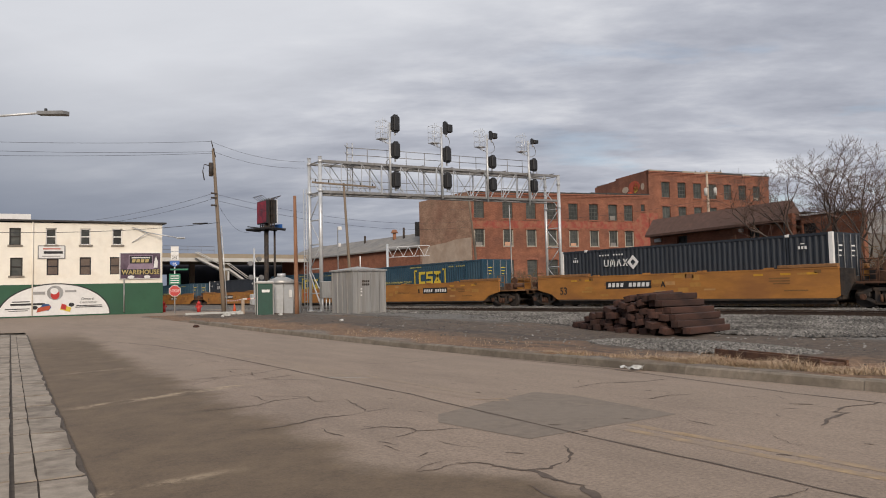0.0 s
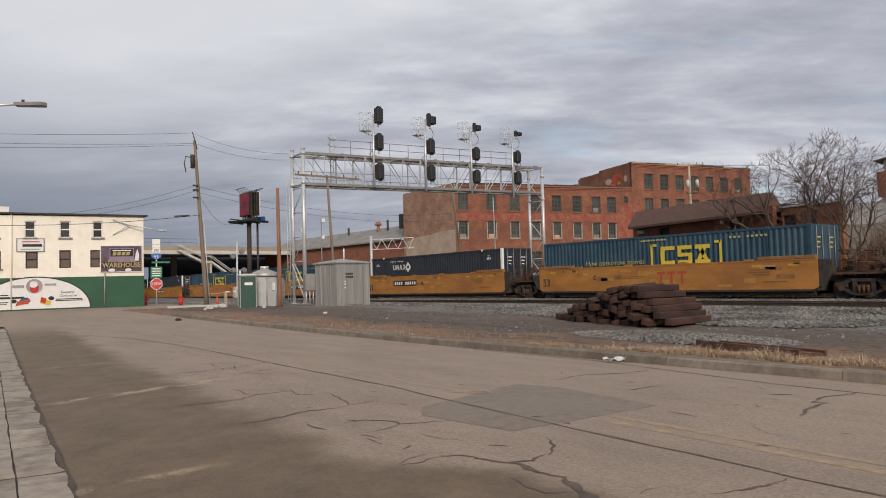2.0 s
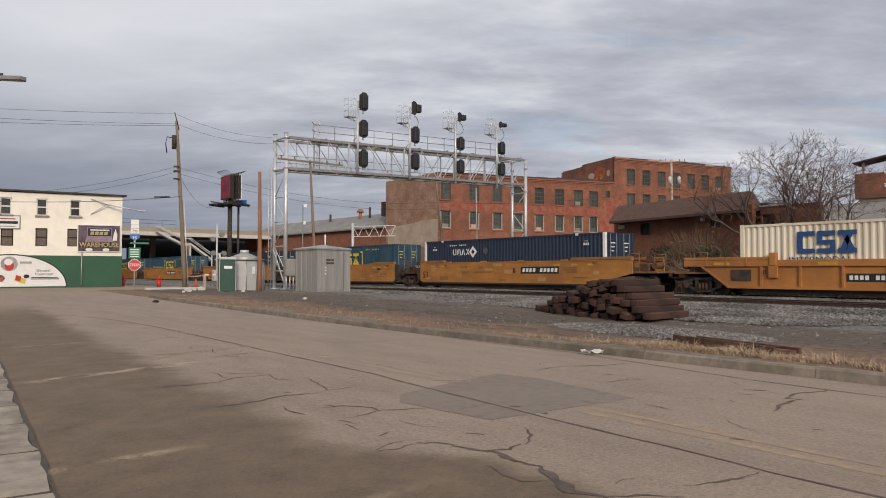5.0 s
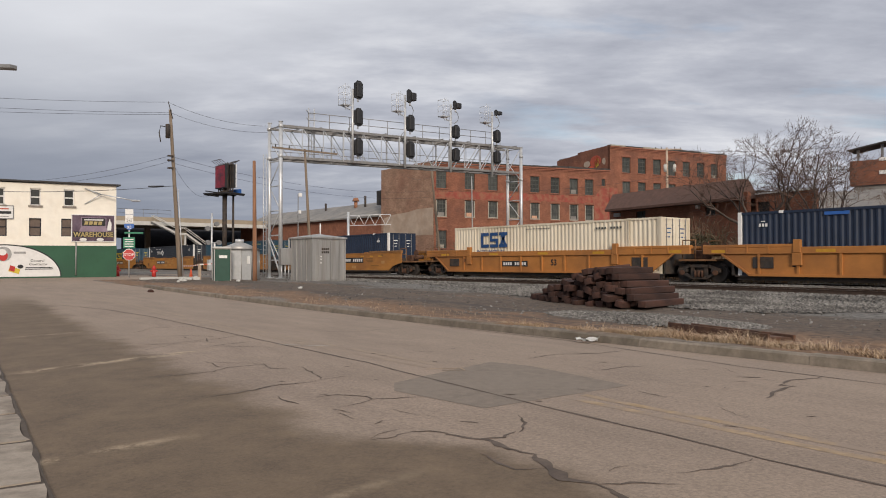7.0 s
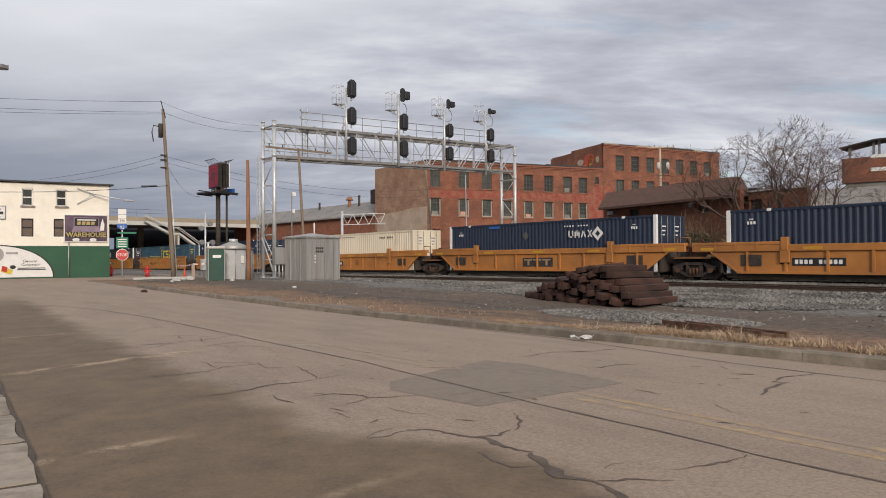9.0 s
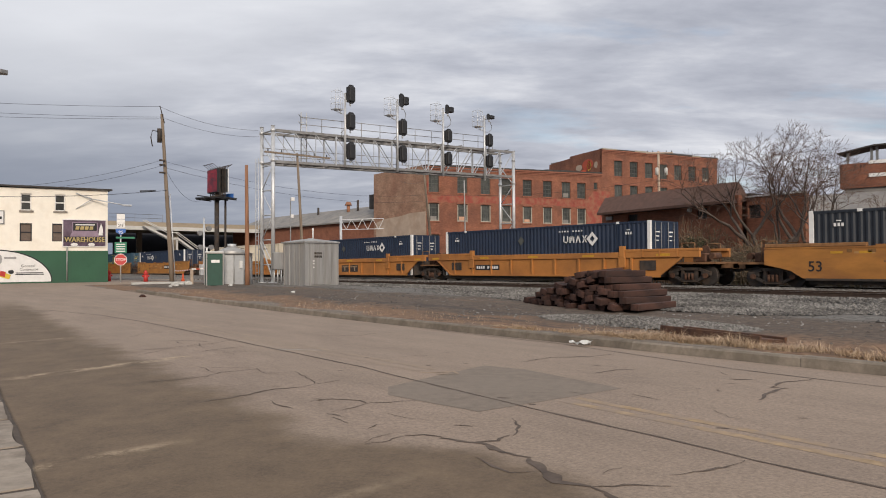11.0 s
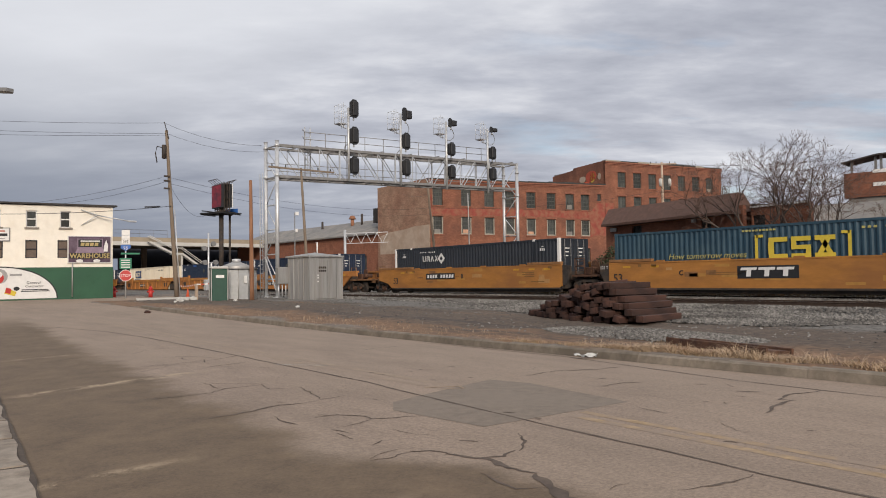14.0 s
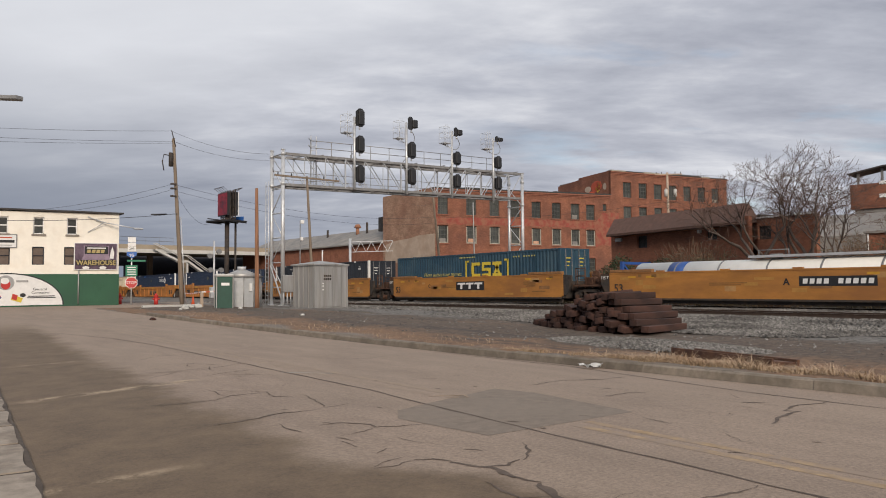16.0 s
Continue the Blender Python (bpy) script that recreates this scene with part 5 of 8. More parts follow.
def build_signal_bridge():
    X0, X1, Y0, Y1 = 21.88, 44.08, 43.0, 44.6
    br = thing("signal_bridge", "galvanised steel lattice signal bridge over the tracks", "signal bridge")
    for x, zb, zf, zr in ((X0, 0.42, 10.62, 10.74), (X1, 0.6, 11.1, 11.2)):
        for y, zt in ((Y0, zf), (Y1, zr)):
            bm = bmesh.new()
            rod(bm, (x, y, zb), (x, y, zt), 0.13 if y == Y0 else 0.115, seg=16)
            rod(bm, (x, y, zb), (x, y, zb + 0.05), 0.3, seg=14)
            rod(bm, (x, y, zt), (x, y, zt + 0.03), 0.15, seg=14)
            for z in (8.4, 10.35):
                rod(bm, (x, y, z - 0.1), (x, y, z + 0.1), 0.16, seg=14)
            part("post", bm, M_galv, br)
        for k in range(5):
            z = zb + 1.2 + k * 1.62
            bm = bmesh.new()
            rod(bm, (x, Y0, z), (x, Y1, z), 0.045, seg=6)
            part("tower_strut", bm, M_galv, br)
            a, b = (Y0, Y1) if k % 2 == 0 else (Y1, Y0)
            bm = bmesh.new()
            rod(bm, (x, a, z), (x, b, z + 1.62), 0.036, seg=6)
            part("tower_brace", bm, M_galv, br)
        bm = bmesh.new()
        box(bm, x - 0.5, x + 0.5, Y0 - 0.5, Y1 + 0.5, zb - 0.6, zb + 0.02, 0.03)
        part("footing", bm, M_concrete, br)

    def ch(x, low):
        f = (x - X0) / (X1 - X0)
        return (8.32 + 0.64 * f) if low else (10.36 + 0.68 * f)

    # chords: a rolled angle, its upright flange on top of a wider shelf
    for y in (Y0, Y1):
        for low in (True, False):
            bm = bmesh.new()
            zl, zr = ch(X0, low), ch(X1, low)
            bar(bm, (X0 - 0.1, y, zl), (X1, y, zr), 0.035, 0.17)
            s = 1 if y == Y0 else -1
            bar(bm, (X0 - 0.1, y + s * 0.09, zl - 0.075), (X1, y + s * 0.09, zr - 0.075), 0.16, 0.022)
            # shadow along the angle is painted in through the darker steel
            part("chord", bm, M_galvdull, br)
    n = 14
    for i in range(n + 1):
        x = X0 + (X1 - X0) * i / n
        for y in (Y0, Y1):
            bm = bmesh.new()
            w = 0.085 if i % 3 == 0 else 0.04
            bar(bm, (x, y + 0.02, ch(x, True)), (x, y + 0.02, ch(x, False)), w, w)
            part("upright", bm, M_galv, br)
            if i < n:
                x2 = X0 + (X1 - X0) * (i + 1) / n
                bm = bmesh.new()
                if i < 8:
                    bar(bm, (x, y + 0.03, ch(x, False)), (x2, y + 0.03, ch(x2, True)), 0.045)
                else:
                    bar(bm, (x, y + 0.03, ch(x, True)), (x2, y + 0.03, ch(x2, False)), 0.055)
                part("diagonal", bm, M_galv, br)
        for low in (True, False):
            bm = bmesh.new()
            bar(bm, (x, Y0, ch(x, low) - 0.02), (x, Y1, ch(x, low) - 0.02), 0.06)
            part("cross_tie", bm, M_galvdull, br)
            if i < n:
                x2 = X0 + (X1 - X0) * (i + 1) / n
                a, b = (Y0, Y1) if i % 2 else (Y1, Y0)
                bm = bmesh.new()
                bar(bm, (x, a, ch(x, low) - 0.04), (x2, b, ch(x2, low) - 0.04), 0.04)
                part("wind_brace", bm, M_galvdull, br)
    # walkway on the bottom chords with its inner rails, and the upper walkway behind the truss
    bm = bmesh.new()
    bar(bm, (X0 + 0.4, Y0 + 0.85, ch(X0, True) + 0.02), (X1 - 0.4, Y0 + 0.85, ch(X1, True) + 0.02), 0.6, 0.04)
    part("walkway", bm, M_galvdull, br)
    for dz in (0.55, 1.05):
        bm = bmesh.new()
        rod(bm, (X0, Y1 - 0.12, ch(X0, True) + dz), (X1, Y1 - 0.12, ch(X1, True) + dz), 0.022, seg=6)
        part("inner_rail", bm, M_galvdull, br)
    W0, W1, WY = 24.6, 43.9, 45.35
    up = lambda x: 10.66 + 0.62 * (x - 25.2) / 18.7
    bm = bmesh.new()
    bar(bm, (W0, WY - 0.4, up(W0)), (W1, WY - 0.4, up(W1)), 0.85, 0.05)
    part("walkway", bm, M_galvdull, br)
    for k in range(8):
        x = W0 + 0.3 + (W1 - W0 - 0.6) * k / 7
        bm = bmesh.new()
        bar(bm, (x, Y0, up(x) - 0.08), (x, WY, up(x) - 0.05), 0.06)
        part("walkway_bearer", bm, M_galvdull, br)
    bm = bmesh.new()
    for dz in (0.82, 1.33):
        rod(bm, (25.2, WY, up(25.2) + dz), (W1, WY, up(W1) + dz), 0.026, seg=6)
        rod(bm, (W0, WY - 0.8, up(W0) + dz), (25.2, WY, up(25.2) + dz), 0.026, seg=6)
    for i in range(12):
        x = 25.2 + (W1 - 25.2) * i / 11
        rod(bm, (x, WY, up(x)), (x, WY, up(x) + 1.34), 0.024, seg=6)
    part("handrail", bm, M_galvdull, br)
    # access ladder at the street side tower, cage at its head
    bm = bmesh.new()
    for y in (Y1 - 0.55, Y1 - 0.15):
        rod(bm, (X0 - 0.5, y, 0.5), (X0 - 0.5, y, 8.6), 0.03, seg=6)
    for k in range(26):
        rod(bm, (X0 - 0.5, Y1 - 0.55, 0.8 + k * 0.3), (X0 - 0.5, Y1 - 0.15, 0.8 + k * 0.3), 0.018, seg=5)
    part("ladder", bm, M_galv, br)
    bm = bmesh.new()
    for x in (25.27, 25.7):
        rod(bm, (x, 45.42, 8.6), (x, 45.42, 12.36), 0.045, seg=8)
    for k in range(11):
        rod(bm, (25.27, 45.42, 8.75 + k * 0.32), (25.7, 45.42, 8.75 + k * 0.32), 0.018, seg=5)
    part("ladder", bm, M_galv, br)
    bm = bmesh.new()
    box(bm, X0 - 0.2, X0 + 0.58, Y0 - 0.5, Y0 - 0.2, 1.3, 2.4, 0.03)
    part("junction_box", bm, M_shed, br)
    for dx in (-0.2, 0.05, 0.3):
        bm = bmesh.new()
        rod(bm, (X0 + dx + 0.1, Y0 - 0.35, 0.4), (X0 + dx + 0.1, Y0 - 0.35, 1.35), 0.045, seg=8)
        part("conduit", bm, M_galv, br)
    bm = bmesh.new()
    bar(bm, (X0 - 0.1, Y0, 0.9), (X0 - 0.1, Y1, 3.1), 0.07)
    part("tower_brace", bm, M_galv, br)
    tops = [(27.57, 13.44, 1.3, 0.66), (32.1, 13.65, 1.0, 0.6), (36.5, 13.58, 0.72, 0.5), (40.9, 13.57, 0.48, 0.5)]
    mids = [11.55, 11.66, 11.52, 11.65]
    lows = [9.46, 9.7, 9.73, 9.94]
    for i, (x, zt, ht, wt) in enumerate(tops):
        bm = bmesh.new()
        rod(bm, (x - 0.28, Y0 - 0.12, 8.4), (x - 0.28, Y0 - 0.12, zt + 0.1), 0.09, seg=10)
        mast = part("signal_mast", bm, M_galv, br)
        for z in ((10.25,) if i % 2 else (10.2,)):
            bm = bmesh.new()
            pts = [Vector((x - 0.28, Y0 - 0.1, z + 0.1 * 0)), Vector((x - 0.65, Y0 - 0.25, z + 0.25)), Vector((x - 0.7, Y0 - 0.25, z + 0.5)), Vector((x - 0.4, Y0 - 0.15, z + 0.75))]
            tube(bm, pts, 0.028)
            part("cable_loop", bm, M_steelgrey, mast)
        for z, h, w in ((zt, ht, wt), (mids[i], 1.26 if i < 2 else 1.08, 0.66), (lows[i], 1.28 if i < 2 else 1.12, 0.66)):
            bm = bmesh.new()
            if z == zt and i > 0:
                # turned heads: back plate edge-on with the hood to the side
                signal_head(bm, x - 0.12, Y0 - 0.45, z, h, w * 0.75)
                box(bm, x + 0.05, x + 0.5, Y0 - 0.55, Y0 - 0.15, z - h * 0.28, z + h * 0.3, 0.04)
            else:
                signal_head(bm, x, Y0 - 0.5, z, h, w)
                box(bm, x - w * 0.34, x + w * 0.34, Y0 - 0.47, Y0 - 0.14, z - h * 0.42, z + h * 0.42, 0.05)
                box(bm, x - w * 0.3, x + w * 0.3, Y0 - 0.62, Y0 - 0.48, z - h * 0.4, z + h * 0.4, 0.05)
            part("signal_head", bm, M_black, mast, "black signal head with hoods")
            bm = bmesh.new()
            bar(bm, (x - 0.28, Y0 - 0.14, z - h * 0.35), (x, Y0 - 0.3, z - h * 0.35), 0.07)
            rod(bm, (x, Y0 - 0.35, z - h / 2 - 0.16), (x, Y0 - 0.35, z - h / 2 + 0.05), 0.06, seg=8)
            part("bracket", bm, M_galv, mast)
        # maintainer's basket behind the top head
        bm = bmesh.new()
        bx0, bx1, by0, by1, bz = x - 1.0, x - 0.42, Y0 - 0.05, Y0 + 0.55, (12.42, 12.58, 12.74, 12.8)[i]
        for px in (bx0, bx1):
            for py in (by0, by1):
                rod(bm, (px, py, bz - 0.05), (px, py, bz + 1.25), 0.014, seg=5)
        for z in (bz, bz + 0.4, bz + 0.8, bz + 1.25):
            for a, b in (((bx0, by0), (bx1, by0)), ((bx0, by1), (bx1, by1)), ((bx0, by0), (bx0, by1)), ((bx1, by0), (bx1, by1))):
                rod(bm, (*a, z), (*b, z), 0.013, seg=5)
        for k in (0.33, 0.66):
            rod(bm, (bx0 + (bx1 - bx0) * k, by0, bz - 0.4), (bx0 + (bx1 - bx0) * k, by0, bz + 1.45), 0.015, seg=5)
        part("service_basket", bm, M_galv, mast)
        bm = bmesh.new()
        box(bm, bx0, bx1 + 0.1, by0, by1, bz - 0.05, bz)
        for py in (by0 + 0.1, by1 - 0.1):
            bar(bm, (bx0 + 0.1, py, bz - 0.04), (x - 0.3, Y0 - 0.08, bz - 0.4), 0.035)
        part("basket_floor", bm, M_galv, mast)
        if i:
            bm = bmesh.new()
            zl = zt - ht / 2
            tube(bm, [(x - 0.05, Y0 - 0.35, zl), (x + 0.18, Y0 - 0.35, zl - 0.2), (x + 0.32, Y0 - 0.35, zl - 0.5), (x + 0.24, Y0 - 0.35, zl - 0.8), (x - 0.02, Y0 - 0.3, zl - 1.0), (x - 0.26, Y0 - 0.15, zl - 0.98)], 0.026, 6)
            part("cable_loop", bm, M_steelgrey, mast)


build_signal_bridge()


# ---- buildings ----
def window_unit(parent, x, z0, z1, w, mat_frame, arched=True, mullions=(1, 1), depth=0.28, sill=True, name="window", open_board=None):
    """A window set in an opening: pane, frame bars, sill; x is its centre along the wall, the wall's face is y = 0."""
    bm = bmesh.new()
    y = depth * 0.75
    box(bm, x - w / 2, x + w / 2, y, y + 0.02, z0, z1)
    win = part(name, bm, M_glass_dark, parent)
    bm = bmesh.new()
    t = 0.07
    box(bm, x - w / 2, x - w / 2 + t, y - 0.06, y, z0, z1)
    box(bm, x + w / 2 - t, x + w / 2, y - 0.06, y, z0, z1)
    box(bm, x - w / 2, x + w / 2, y - 0.06, y, z1 - t, z1)
    box(bm, x - w / 2, x + w / 2, y - 0.06, y, z0, z0 + t)
    nx, nz = mullions
    for i in range(1, nx + 1):
        px = x - w / 2 + w * i / (nx + 1)
        box(bm, px - 0.025, px + 0.025, y - 0.05, y, z0, z1)
    for i in range(1, nz + 1):
        pz = z0 + (z1 - z0) * i / (nz + 1)
        box(bm, x - w / 2, x + w / 2, y - 0.055, y, pz - 0.04, pz + 0.04)
    part("frame", bm, mat_frame, win)
    if sill:
        bm = bmesh.new()
        box(bm, x - w / 2 - 0.1, x + w / 2 + 0.1, -0.09, depth * 0.7, z0 - 0.12, z0)
        part("sill", bm, M_concrete if mat_frame is not M_frame_grey else M_brickdark, win)
    if open_board:
        bm = bmesh.new()
        box(bm, x - w * 0.28, x + w * 0.28, y - 0.075, y - 0.061, z0 + 0.1, z0 + (z1 - z0) * open_board[0])
        part("board", bm, open_board[1], win)
    return win


def wall_with_openings(name, length, z0, z1, holes, mat, parent, thick=0.35, arch=0.0):
    """A wall in the plane y = 0..thick from x = 0 to length, with real rectangular openings (xc, w, za, zb)."""
    xs = sorted({0.0, length, *[h[0] - h[1] / 2 for h in holes], *[h[0] + h[1] / 2 for h in holes]})
    zs = sorted({z0, z1, *[h[2] for h in holes], *[h[3] for h in holes]})
    bm = bmesh.new()
    cache = {}

    def v(x, y, z):
        k = (round(x, 4), y, round(z, 4))
        if k not in cache:
            cache[k] = bm.verts.new((x, y, z))
        return cache[k]

    solid = {}
    for i in range(len(xs) - 1):
        for j in range(len(zs) - 1):
            cx, cz = (xs[i] + xs[i + 1]) / 2, (zs[j] + zs[j + 1]) / 2
            solid[i, j] = not any(abs(cx - h[0]) < h[1] / 2 and h[2] < cz < h[3] for h in holes)
    for (i, j), s in solid.items():
        if not s:
            continue
        a, b, c, d = xs[i], xs[i + 1], zs[j], zs[j + 1]
        bm.faces.new((v(a, 0, c), v(b, 0, c), v(b, 0, d), v(a, 0, d)))
        bm.faces.new((v(b, thick, c), v(a, thick, c), v(a, thick, d), v(b, thick, d)))
        for (di, dj), q in (((-1, 0), ((a, c), (a, d))), ((1, 0), ((b, d), (b, c))), ((0, -1), ((b, c), (a, c))), ((0, 1), ((a, d), (b, d)))):
            if not solid.get((i + di, j + dj), False):
                (xa, za), (xb, zb) = q
                bm.faces.new((v(xa, 0, za), v(xa, thick, za), v(xb, thick, zb), v(xb, 0, zb)))
    bmesh.ops.recalc_face_normals(bm, faces=bm.faces)
    return part(name, bm, mat, parent)


def arch_cap(parent, x, w, z, mat):
    """A shallow brick arch over a window, standing a little proud."""
    bm = bmesh.new()
    n, w = 8, w + 0.24
    f = lambda a: z - 0.02 + 0.16 * (1 - (2 * a - 1) ** 2)
    low = [(x - w / 2 + w * i / n, -0.05, f(i / n) - 0.04) for i in range(n + 1)]
    prism(bm, low + [(a, b, c + 0.24) for a, b, c in reversed(low)], (0, 0.1, 0))
    bmesh.ops.recalc_face_normals(bm, faces=bm.faces)
    part("arch", bm, mat, parent)


M_pinkboard = material("pinkish_board", (0.52, 0.30, 0.20), 0.9, vary=0.2, scale=3)
M_palejamb = material("weathered_pale_jamb", (0.33, 0.30, 0.25), 0.9, vary=0.3, scale=5)
M_brickdark = material("brick_arch", (0.24, 0.095, 0.06), 0.9, vary=0.25, scale=3)


def build_factory():
    b = thing("factory_building", "old orange brick factory with arched windows and faded red band", "building")
    b.matrix_world = wall_frame((53.24, 66.08), (99.0, 55.3))
    rng = random.Random(21)
    low_len, full = 25.9, 47.2
    holes, tall = [], []
    for x in (0.95, 4.76, 7.97, 10.93, 14.04, 17.1, 20.03, 22.48):
        holes += [(x, 1.36, 10.1, 12.12), (x, 1.4, 6.68, 8.78), (x, 1.4, 3.0, 5.1)]
    holes += [(24.82, 0.62, 11.38, 12.3)]
    wall_with_openings("wall", low_len, 0.2, 13.2, holes, M_brick, b)
    for i in range(7):
        x = 28.68 + i * 2.7
        tall += [(x, 1.4, 13.35, 15.42), (x, 1.36, 9.95, 12.15)]
    w2 = wall_with_openings("wall", full - low_len, 0.2, 16.9, [(x - low_len, w, z0, z1) for x, w, z0, z1 in tall], M_brick, b)
    w2.location = (low_len, 0, 0)
    boards = [None] * 9 + [(0.3, M_roofgrey), (0.22, M_palejamb)]
    for x, w, z0, z1 in holes + tall:
        lowrow = 6 < z0 < 7
        win = window_unit(b, x, z0, z1, w, M_frame_grey, mullions=(2, 3) if w > 1 else (0, 0), open_board=rng.choice(boards) if not lowrow else (rng.uniform(0.22, 0.36), rng.choice((M_pinkboard, M_roofgrey, M_frame_grey))))
        if lowrow:
            for sx in (-1, 1):
                bm = bmesh.new()
                box(bm, x + sx * (w / 2 - 0.06) - 0.07, x + sx * (w / 2 - 0.06) + 0.07, 0.02, 0.15, z0, z1 - 0.1)
                part("jamb", bm, M_palejamb, win, "pale weathered timber jamb")
            bm = bmesh.new()
            box(bm, x - w / 2 + 0.12, x + w / 2 - 0.12, 0.03, 0.14, z0 + 0.02, z0 + 0.16)
            part("jamb", bm, M_palejamb, win, "pale weathered timber jamb")
        if w > 1:
            arch_cap(b, x, w, z1, M_brickdark)
    # cornices: corbelled brick courses, a worn parapet and broken coping
    for x0, x1, za, zb in ((-0.15, low_len, 13.2, 13.62), (low_len, full + 0.1, 16.9, 16.9)):
        bm = bmesh.new()
        for dz, dy, h in ((-0.62, 0.05, 0.1), (-0.46, 0.1, 0.12), (-0.28, 0.16, 0.18)):
            bar(bm, (x0, 0.15 - dy / 2, za + dz + h / 2), (x1, 0.15 - dy / 2, zb + dz + h / 2), 0.3 + dy, h)
        part("cornice", bm, M_brickdark, b)
        if zb > za:
            bm = bmesh.new()
            prism(bm, [(0, 0, za - 0.02), (x1, 0, za - 0.02), (x1, 0, zb)], (0, 0.35, 0))
            bmesh.ops.recalc_face_normals(bm, faces=bm.faces)
            part("parapet", bm, M_brick, b)
        x = x0
        while x < x1 - 0.5:
            n = min(rng.uniform(1.4, 3.2), x1 - x)
            z = za + (zb - za) * (x + n / 2 - x0) / (x1 - x0)
            bm = bmesh.new()
            box(bm, x, x + n - 0.03, -0.12 - rng.uniform(0, 0.1), 0.55, z - 0.1, z + rng.uniform(0.02, 0.14))
            part("coping", bm, rng.choice((M_roofdark, M_roofdark, M_palejamb)) if za > 15 else M_roofdark, b)
            x += n
    # side wall along the tracks and the side of the tall block
    bm = bmesh.new()
    ang = -math.degrees(math.atan2(55.3 - 66.08, 99.0 - 53.24))
    dx, dy = math.cos(math.radians(90 + ang)), math.sin(math.radians(90 + ang))
    prism(bm, [(0, 0.02, 0.2), (dx * 10.8, dy * 10.8, 0.2), (dx * 10.8, dy * 10.8, 13.15), (0, 0.02, 13.3)], (0.35, 0.09, 0))
    bmesh.ops.recalc_face_normals(bm, faces=bm.faces)
    part("side_wall", bm, M_brick_tan, b, "worn tan brick side wall")
    bm = bmesh.new()
    prism(bm, [(dx * 0.2 - 0.02, dy * 0.2, 4.6), (dx * 10.3 - 0.02, dy * 10.3, 4.6), (dx * 10.2 - 0.02, dy * 10.2, 6.9), (dx * 8.4 - 0.02, dy * 8.4, 7.3), (dx * 5.0 - 0.02, dy * 5.0, 7.5), (dx * 3.2 - 0.02, dy * 3.2, 7.75), (dx * 0.2 - 0.02, dy * 0.2, 7.8)], (0.05, 0, 0))
    bmesh.ops.recalc_face_normals(bm, faces=bm.faces)
    part("render_patch", bm, M_palepatch, b, "pale cement patch")
    bm = bmesh.new()
    prism(bm, [(low_len, 0.02, 12.9), (low_len, 12.0, 12.9), (low_len, 12.0, 16.2), (low_len, 7.0, 16.5), (low_len, 7.0, 16.75), (low_len, 0.02, 16.9)], (0.35, 0, 0))
    bmesh.ops.recalc_face_normals(bm, faces=bm.faces)
    part("gable_wall", bm, M_brick, b)
    bm = bmesh.new()
    box(bm, 0.3, low_len, 0.3, 11, 12.85, 12.98)
    part("roof", bm, M_roofgrey, b)
    bm = bmesh.new()
    box(bm, low_len + 0.3, full, 0.3, 12, 16.3, 16.45)
    part("roof", bm, M_roofgrey, b)
    bm = bmesh.new()
    box(bm, full - 0.35, full, 0.36, 12, 0.2, 16.6)
    part("end_wall", bm, M_brick, b)
    bm = bmesh.new()
    box(bm, 2.0, full, 10.8, 11.15, 0.2, 12.9)
    part("rear_wall", bm, M_brick, b)
    # faded red painted band between the storeys, ragged at its edges, spreading into a large patch
    def ragged(name, outline, label, y=-0.012):
        bm = bmesh.new()
        pts = []
        for (xa, za), (xb, zb) in zip(outline, outline[1:] + outline[:1]):
            k = max(1, int(math.hypot(xb - xa, zb - za) / 0.22))
            for i in range(k):
                f = i / k
                px, pz = xa + (xb - xa) * f, za + (zb - za) * f
                pts.append((px + 0.14 * noise.noise((px * 2.3, pz * 2.3, 1)), y, pz + 0.2 * noise.noise((px * 1.7, pz * 1.7, 7)) + rng.uniform(-0.03, 0.03)))
        bm.faces.new([bm.verts.new(p) for p in pts])
        bmesh.ops.triangulate(bm, faces=bm.faces[:])
        bmesh.ops.recalc_face_normals(bm, faces=bm.faces)
        part(name, bm, M_redpaint, b, label)

    ragged("painted_band", [(0.0, 8.85), (3.3, 8.95), (3.4, 8.95), (14.0, 9.0), (23.3, 9.05), (23.3, 9.95), (14.0, 9.9), (0.0, 9.75)], "faded red painted band")
    ragged("painted_patch", [(0.02, 9.7), (0.2, 9.7), (0.22, 11.2), (0.02, 11.3)], "faded red painted patch", -0.016)
    ragged("painted_patch", [(23.3, 6.8), (25.8, 6.8), (25.8, 11.3), (24.6, 11.1), (23.3, 10.0)], "faded red painted patch", -0.014)
    ragged("painted_patch", [(25.85, 6.8), (26.6, 6.8), (27.4, 9.0), (27.2, 11.2), (25.85, 11.3)], "faded red painted patch", -0.014)
    # weathered mural on the gable of the tall block, seen over the lower roof
    for (y0, y1, z0, z1, m) in ((1.8, 4.2, 14.3, 15.9, M_lred), (2.2, 3.2, 14.2, 15.6, M_lyellow), (4.2, 5.6, 14.4, 15.4, M_palepatch), (3.4, 4.6, 13.9, 14.6, M_orange), (0.9, 1.6, 14.4, 15.4, M_palepatch)):
        bm = bmesh.new()
        c, r = (y0 + y1) / 2, (y1 - y0) / 2
        pts = [(low_len - 0.02, c + r * math.cos(a), (z0 + z1) / 2 + (z1 - z0) / 2 * math.sin(a) * rng.uniform(0.75, 1.1)) for a in [k * math.pi / 5 for k in range(10)]]
        prism(bm, pts, (0.03, 0, 0))
        bmesh.ops.recalc_face_normals(bm, faces=bm.faces)
        part("mural_shape", bm, m, b, "faded painted mural shape")
    bm = bmesh.new()
